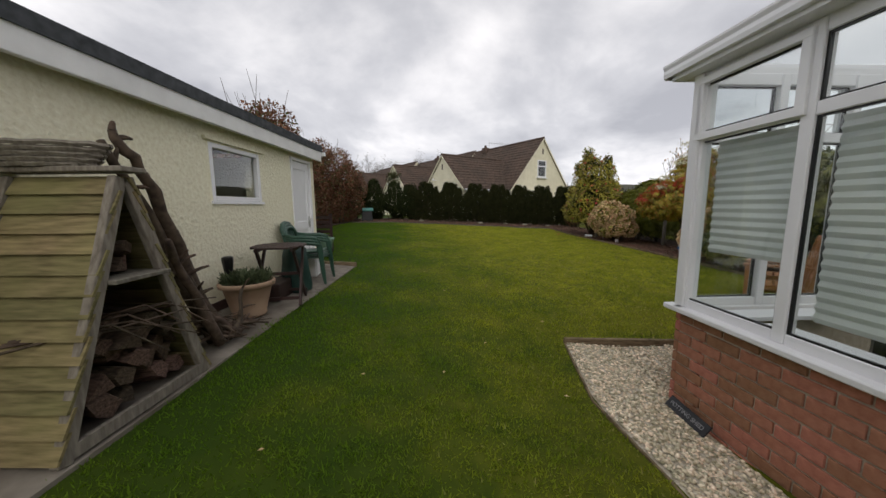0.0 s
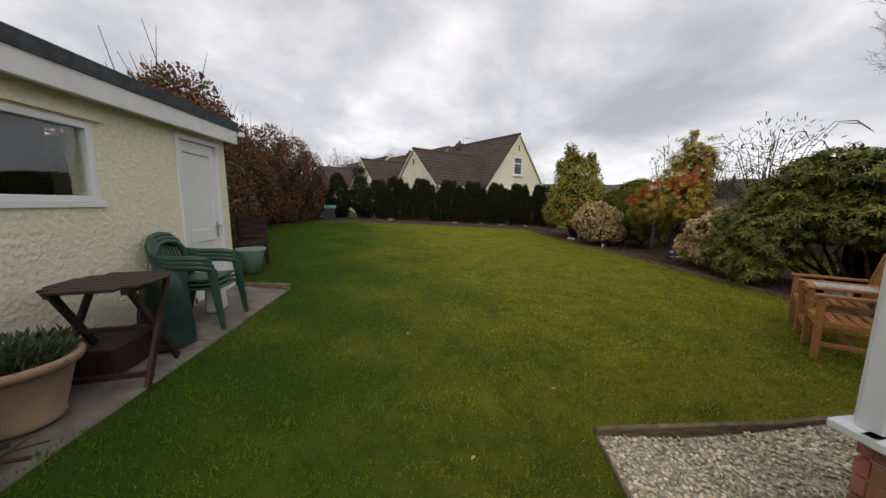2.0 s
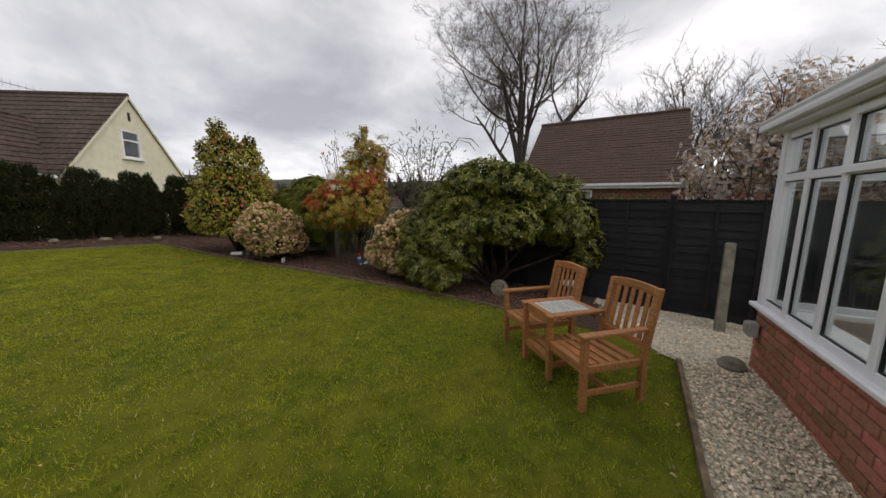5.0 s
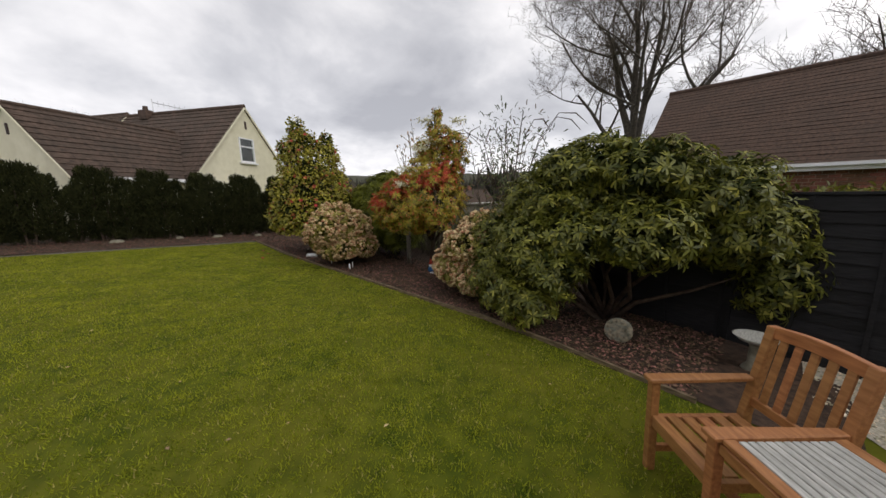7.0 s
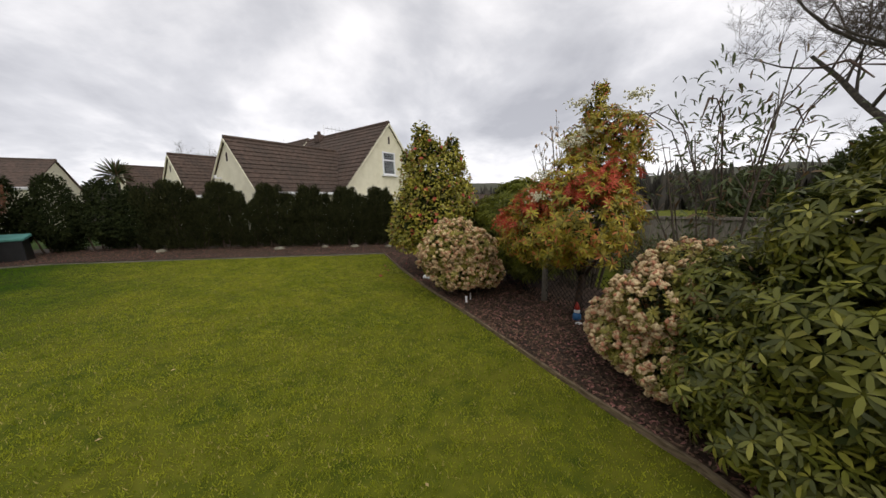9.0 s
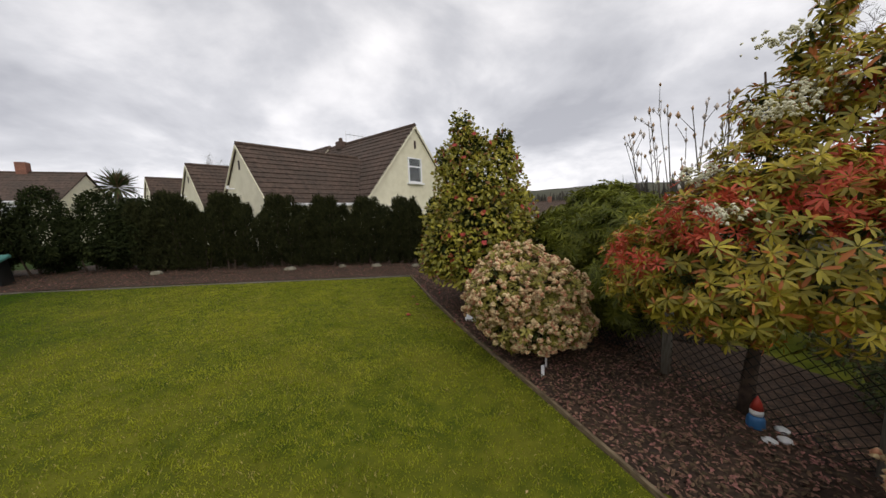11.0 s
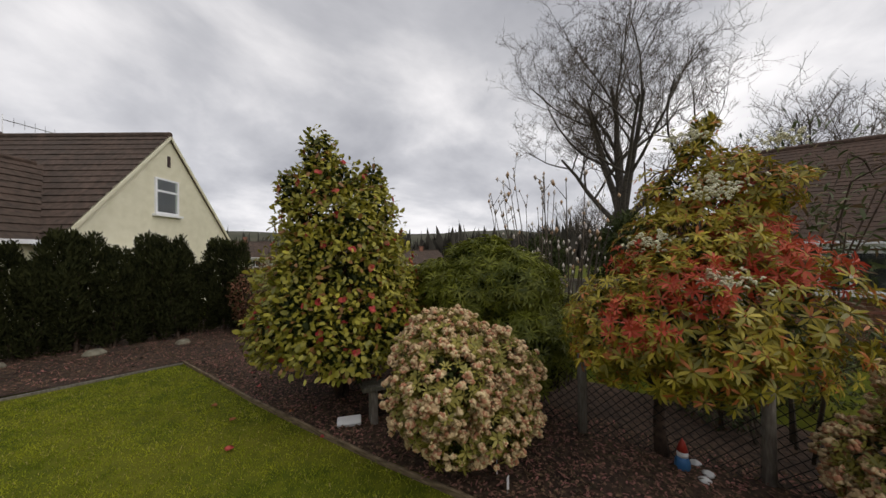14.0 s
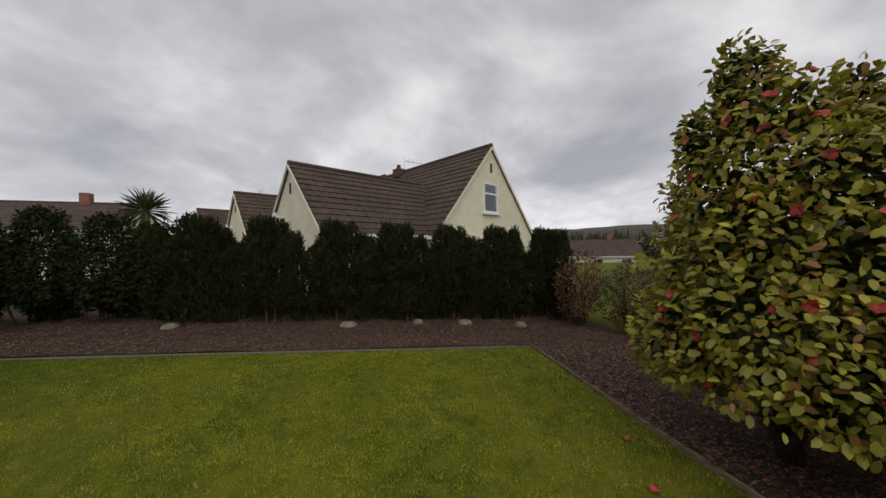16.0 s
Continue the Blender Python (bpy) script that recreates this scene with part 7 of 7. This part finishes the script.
def board_fence():
    root = thing("board_fence", (0, 0, 0), 0, "weathered grey board fence beyond the beds", "fence")
    a, b = Vector((16.6, 10.4, 0)), Vector((12.2, 23.5, 0))
    d = (b - a)
    n = 60
    nrm = Vector((-d.y, d.x, 0)).normalized()
    for i in range(n):
        p, q = a + d * (i / n), a + d * ((i + 0.94) / n)
        h = 1.25 + 0.03 * math.sin(i * 1.7)
        part("board", Shape().add([(p.x, p.y, -1.2), (q.x, q.y, -1.2), (q.x, q.y, h), (p.x, p.y, h), (p.x + nrm.x * 0.02, p.y + nrm.y * 0.02, -1.2), (q.x + nrm.x * 0.02, q.y + nrm.y * 0.02, -1.2), (q.x + nrm.x * 0.02, q.y + nrm.y * 0.02, h), (p.x + nrm.x * 0.02, p.y + nrm.y * 0.02, h)],
                                  [(0, 1, 2, 3), (7, 6, 5, 4), (0, 4, 5, 1), (1, 5, 6, 2), (2, 6, 7, 3), (3, 7, 4, 0)]), GREYWOOD, root)
    for z in (0.15, 1.24):
        part("rail", Shape().beam((a.x - 0.05, a.y, z), (b.x - 0.05, b.y, z), 0.06, 0.08), GREYWOOD, root)


board_fence()
gh = thing("lean_to_frame", (16.2, 10.6, -0.6), 0, "white framed glass lean-to beside the bungalow", "greenhouse")
for y in (0.0, 0.9, 1.8):
    part("upright", Shape().box((0, y, 0.9), (0.06, 0.06, 1.8)), WHITE_PVC, gh)
    part("rafter", Shape().beam((0, y, 1.8), (1.3, y, 2.3), 0.05, 0.05), WHITE_PVC, gh)
for z in (0.9, 1.8):
    part("rail", Shape().beam((0, 0, z), (0, 1.8, z), 0.05, 0.05), WHITE_PVC, gh)


def far_country():
    # hill line all round the east and north
    n = 120
    v, f = [], []
    for i in range(n + 1):
        a = radians(-70 + 190 * i / n)
        r = 420
        h = 34 + 10 * noise.noise(Vector((i * 0.09, 0, 3))) + 3 * noise.noise(Vector((i * 0.4, 2, 3)))
        x, y = 4 + r * math.cos(a), 10 + r * math.sin(a)
        v += [(x, y, -30), (x * 1.0, y, -8 + h * 0.45), (4 + (r + 160) * math.cos(a), 10 + (r + 160) * math.sin(a), h)]
    for i in range(n):
        for j in (0, 1):
            f.append((3 * i + j, 3 * i + 3 + j, 3 * i + 4 + j, 3 * i + 1 + j))
    tagged(raw("backdrop_hill", v, f, FAR_FIELD, smooth=True), "low hazy brown hills on the horizon", "hills", kind="structure")
    # belts of bare winter wood
    rng = np.random.default_rng(5)
    V, F, off = [], [], 0
    for x0, y0, x1, y1, m, hh in ((70, 6, 62, 62, 2600, 5.0), (62, 62, 20, 96, 2400, 4.6), (58, -40, 72, 8, 1500, 6.0), (-60, 70, 10, 84, 1200, 4.5), (90, -30, 110, 60, 1500, 8)):
        t = rng.random(m)
        p = np.stack([x0 + (x1 - x0) * t + rng.normal(size=m) * 4, y0 + (y1 - y0) * t + rng.normal(size=m) * 4, np.full(m, -3.0)], 1)
        tall = 1.55 * hh * (0.55 + 0.45 * np.sin(t * 31) * np.sin(t * 13 + 1)) * rng.uniform(0.7, 1.25, m) + 2
        d = unit(np.stack([rng.normal(size=m) * 0.22, rng.normal(size=m) * 0.22, np.ones(m)], 1))
        vv, ff = leaf_quads(p, d, rng.normal(size=(m, 3)), tall, rng.uniform(0.5, 1.6, m), 0.02)
        V.append(vv); F.append(ff + off); off += len(vv)
    w = raw("far_wood", np.concatenate(V), np.concatenate(F), FAR_WOOD)
    tagged(w, "bare brown woodland on the far slope", "woodland", kind="stuff")


far_country()


# ---- loose stones, chips and grass ----
def scatter(n, x0, x1, y0, y1, keep):
    out = []
    while len(out) < n:
        x, y = RNG.uniform(x0, x1), RNG.uniform(y0, y1)
        if keep(x, y):
            out.append((x, y))
    return np.array(out)


def in_gravel(x, y):
    if x < 2.46:
        return y < 4.35 and x > float(np.interp(y, (-5, 2.5, 3.3, 4.4), (2.04, 1.87, 1.78, 1.91)))
    if x < 6.42:
        return 3.4 + 0.058 * (x - 2.5) < y < 4.35
    lo = 6.42 if y < 4.37 else bed_edge(y) + 0.03 + max(0, y - 4.5) * 1.0
    return lo < x < 8.8 + max(0, y - 3) * 0.1 and y < 5.5


q = np.concatenate([scatter(9000, 1.7, 6.5, 0.2, 4.36, in_gravel), scatter(15000, 1.65, 9.8, 0.5, 6.3, in_gravel)])
p = np.column_stack([q, ground_z(q[:, 0], q[:, 1]) + 0.026 + RNG.uniform(-0.008, 0.012, len(q))])
tagged(raw("gravel", *pebbles(p, RNG.uniform(0.009, 0.023, len(q)), 0.6, 0.4), STONE), "loose pale buff gravel chippings", "gravel", kind="stuff")


def in_bed(x, y):
    return (y > 19.75 and x < 9) or (y > 6.2 and x > bed_edge(y) + 0.02)


q = np.concatenate([scatter(26000, 6.1, 9.1, 6.2, 19.6, in_bed), scatter(16000, -6, 9, 19.55, 22.6, in_bed)])
m = len(q)
p = np.column_stack([q, ground_z(q[:, 0], q[:, 1]) + 0.05 + RNG.uniform(-0.015, 0.015, m)])
a = RNG.uniform(0, 6.28, m)
d = np.stack([np.cos(a), np.sin(a), RNG.uniform(-0.35, 0.35, m)], 1)
v, f = leaf_quads(p, d, np.stack([RNG.normal(size=m) * 0.3, RNG.normal(size=m) * 0.3, np.ones(m)], 1), RNG.uniform(0.025, 0.075, m), RNG.uniform(0.012, 0.03, m), 0.1)
tagged(raw("bark_chips", v, f, CHIP), "loose brown bark chips on the beds", "bark mulch", kind="stuff")


def grass():
    n = 1000000
    x, y = RNG.uniform(-6, 7.6, n), RNG.uniform(0.2, 19.6, n)
    k = n * 2 // 5
    cx, cy = RNG.uniform(-6, 7.6, 26000), RNG.uniform(0.2, 19.6, 26000)
    pick = RNG.integers(26000, size=k)
    x[:k], y[:k] = cx[pick] + RNG.normal(size=k) * 0.035, cy[pick] + RNG.normal(size=k) * 0.035
    tuft = np.arange(n) < k
    near = np.exp(-np.minimum(np.abs(x - np.interp(y, (1, 4, 6, 8, 13), (0.6, 1.3, 3.2, 4.5, 3.6))), 6) / 3.0)
    sel = RNG.random(n) < 0.35 + 0.65 * near
    x, y, tuft = x[sel], y[sel], tuft[sel]
    ok = np.array([in_lawn(a, b) for a, b in zip(x, y)])
    x, y, tuft = x[ok], y[ok], tuft[ok]
    m = len(x)
    p = np.column_stack([x, y, ground_z(x, y) + 0.006 * np.sin(x * 2.1 + y) + 0.006 * np.sin(y * 1.7 - x * 0.6) - 0.003])
    a = RNG.uniform(0, 6.28, m)
    h = RNG.uniform(0.014, 0.038, m) * np.where(tuft, 1.5, 1.0)
    w = RNG.uniform(0.0035, 0.007, m)
    side = np.stack([np.cos(a), np.sin(a), np.zeros(m)], 1)
    lean = RNG.normal(size=(m, 3)) * 0.75
    lean[:, 2] = 1
    tip = p + unit(lean) * h[:, None]
    v = np.stack([p - side * w[:, None], p + side * w[:, None], tip], 1).reshape(-1, 3)
    tagged(raw("grass_blades", v, np.arange(m * 3).reshape(-1, 3), BLADE), "short mown grass blades over the lawn", "grass", kind="stuff")


grass()
# pale leaves and petals lying on the lawn
for i in range(70):
    x, y = random.uniform(-0.8, 6.8), random.uniform(1.0, 12.0)
    if i < 16:
        x, y = random.uniform(3.3, 6.6), random.uniform(4.1, 4.6)
    if not in_lawn(x, y):
        continue
    s = Shape()
    a = random.uniform(0, 6.28)
    r = random.uniform(0.012, 0.028)
    z = gz(x, y) + 0.03
    c, sn = math.cos(a), math.sin(a)
    s.add([(x - c * r, y - sn * r, z), (x + sn * r * 0.5, y - c * r * 0.5, z + 0.006), (x + c * r, y + sn * r, z + 0.003), (x - sn * r * 0.5, y + c * r * 0.5, z + 0.008), (x, y, z - 0.004)], [(0, 1, 4), (1, 2, 4), (2, 3, 4), (3, 0, 4)])
    ob = part("fallen_leaf", s, BLOSSOM_PALE if i % 3 else TERRACOTTA)
    tagged(ob, "small dry fallen leaf on the lawn", "leaf", "fallen leaves")
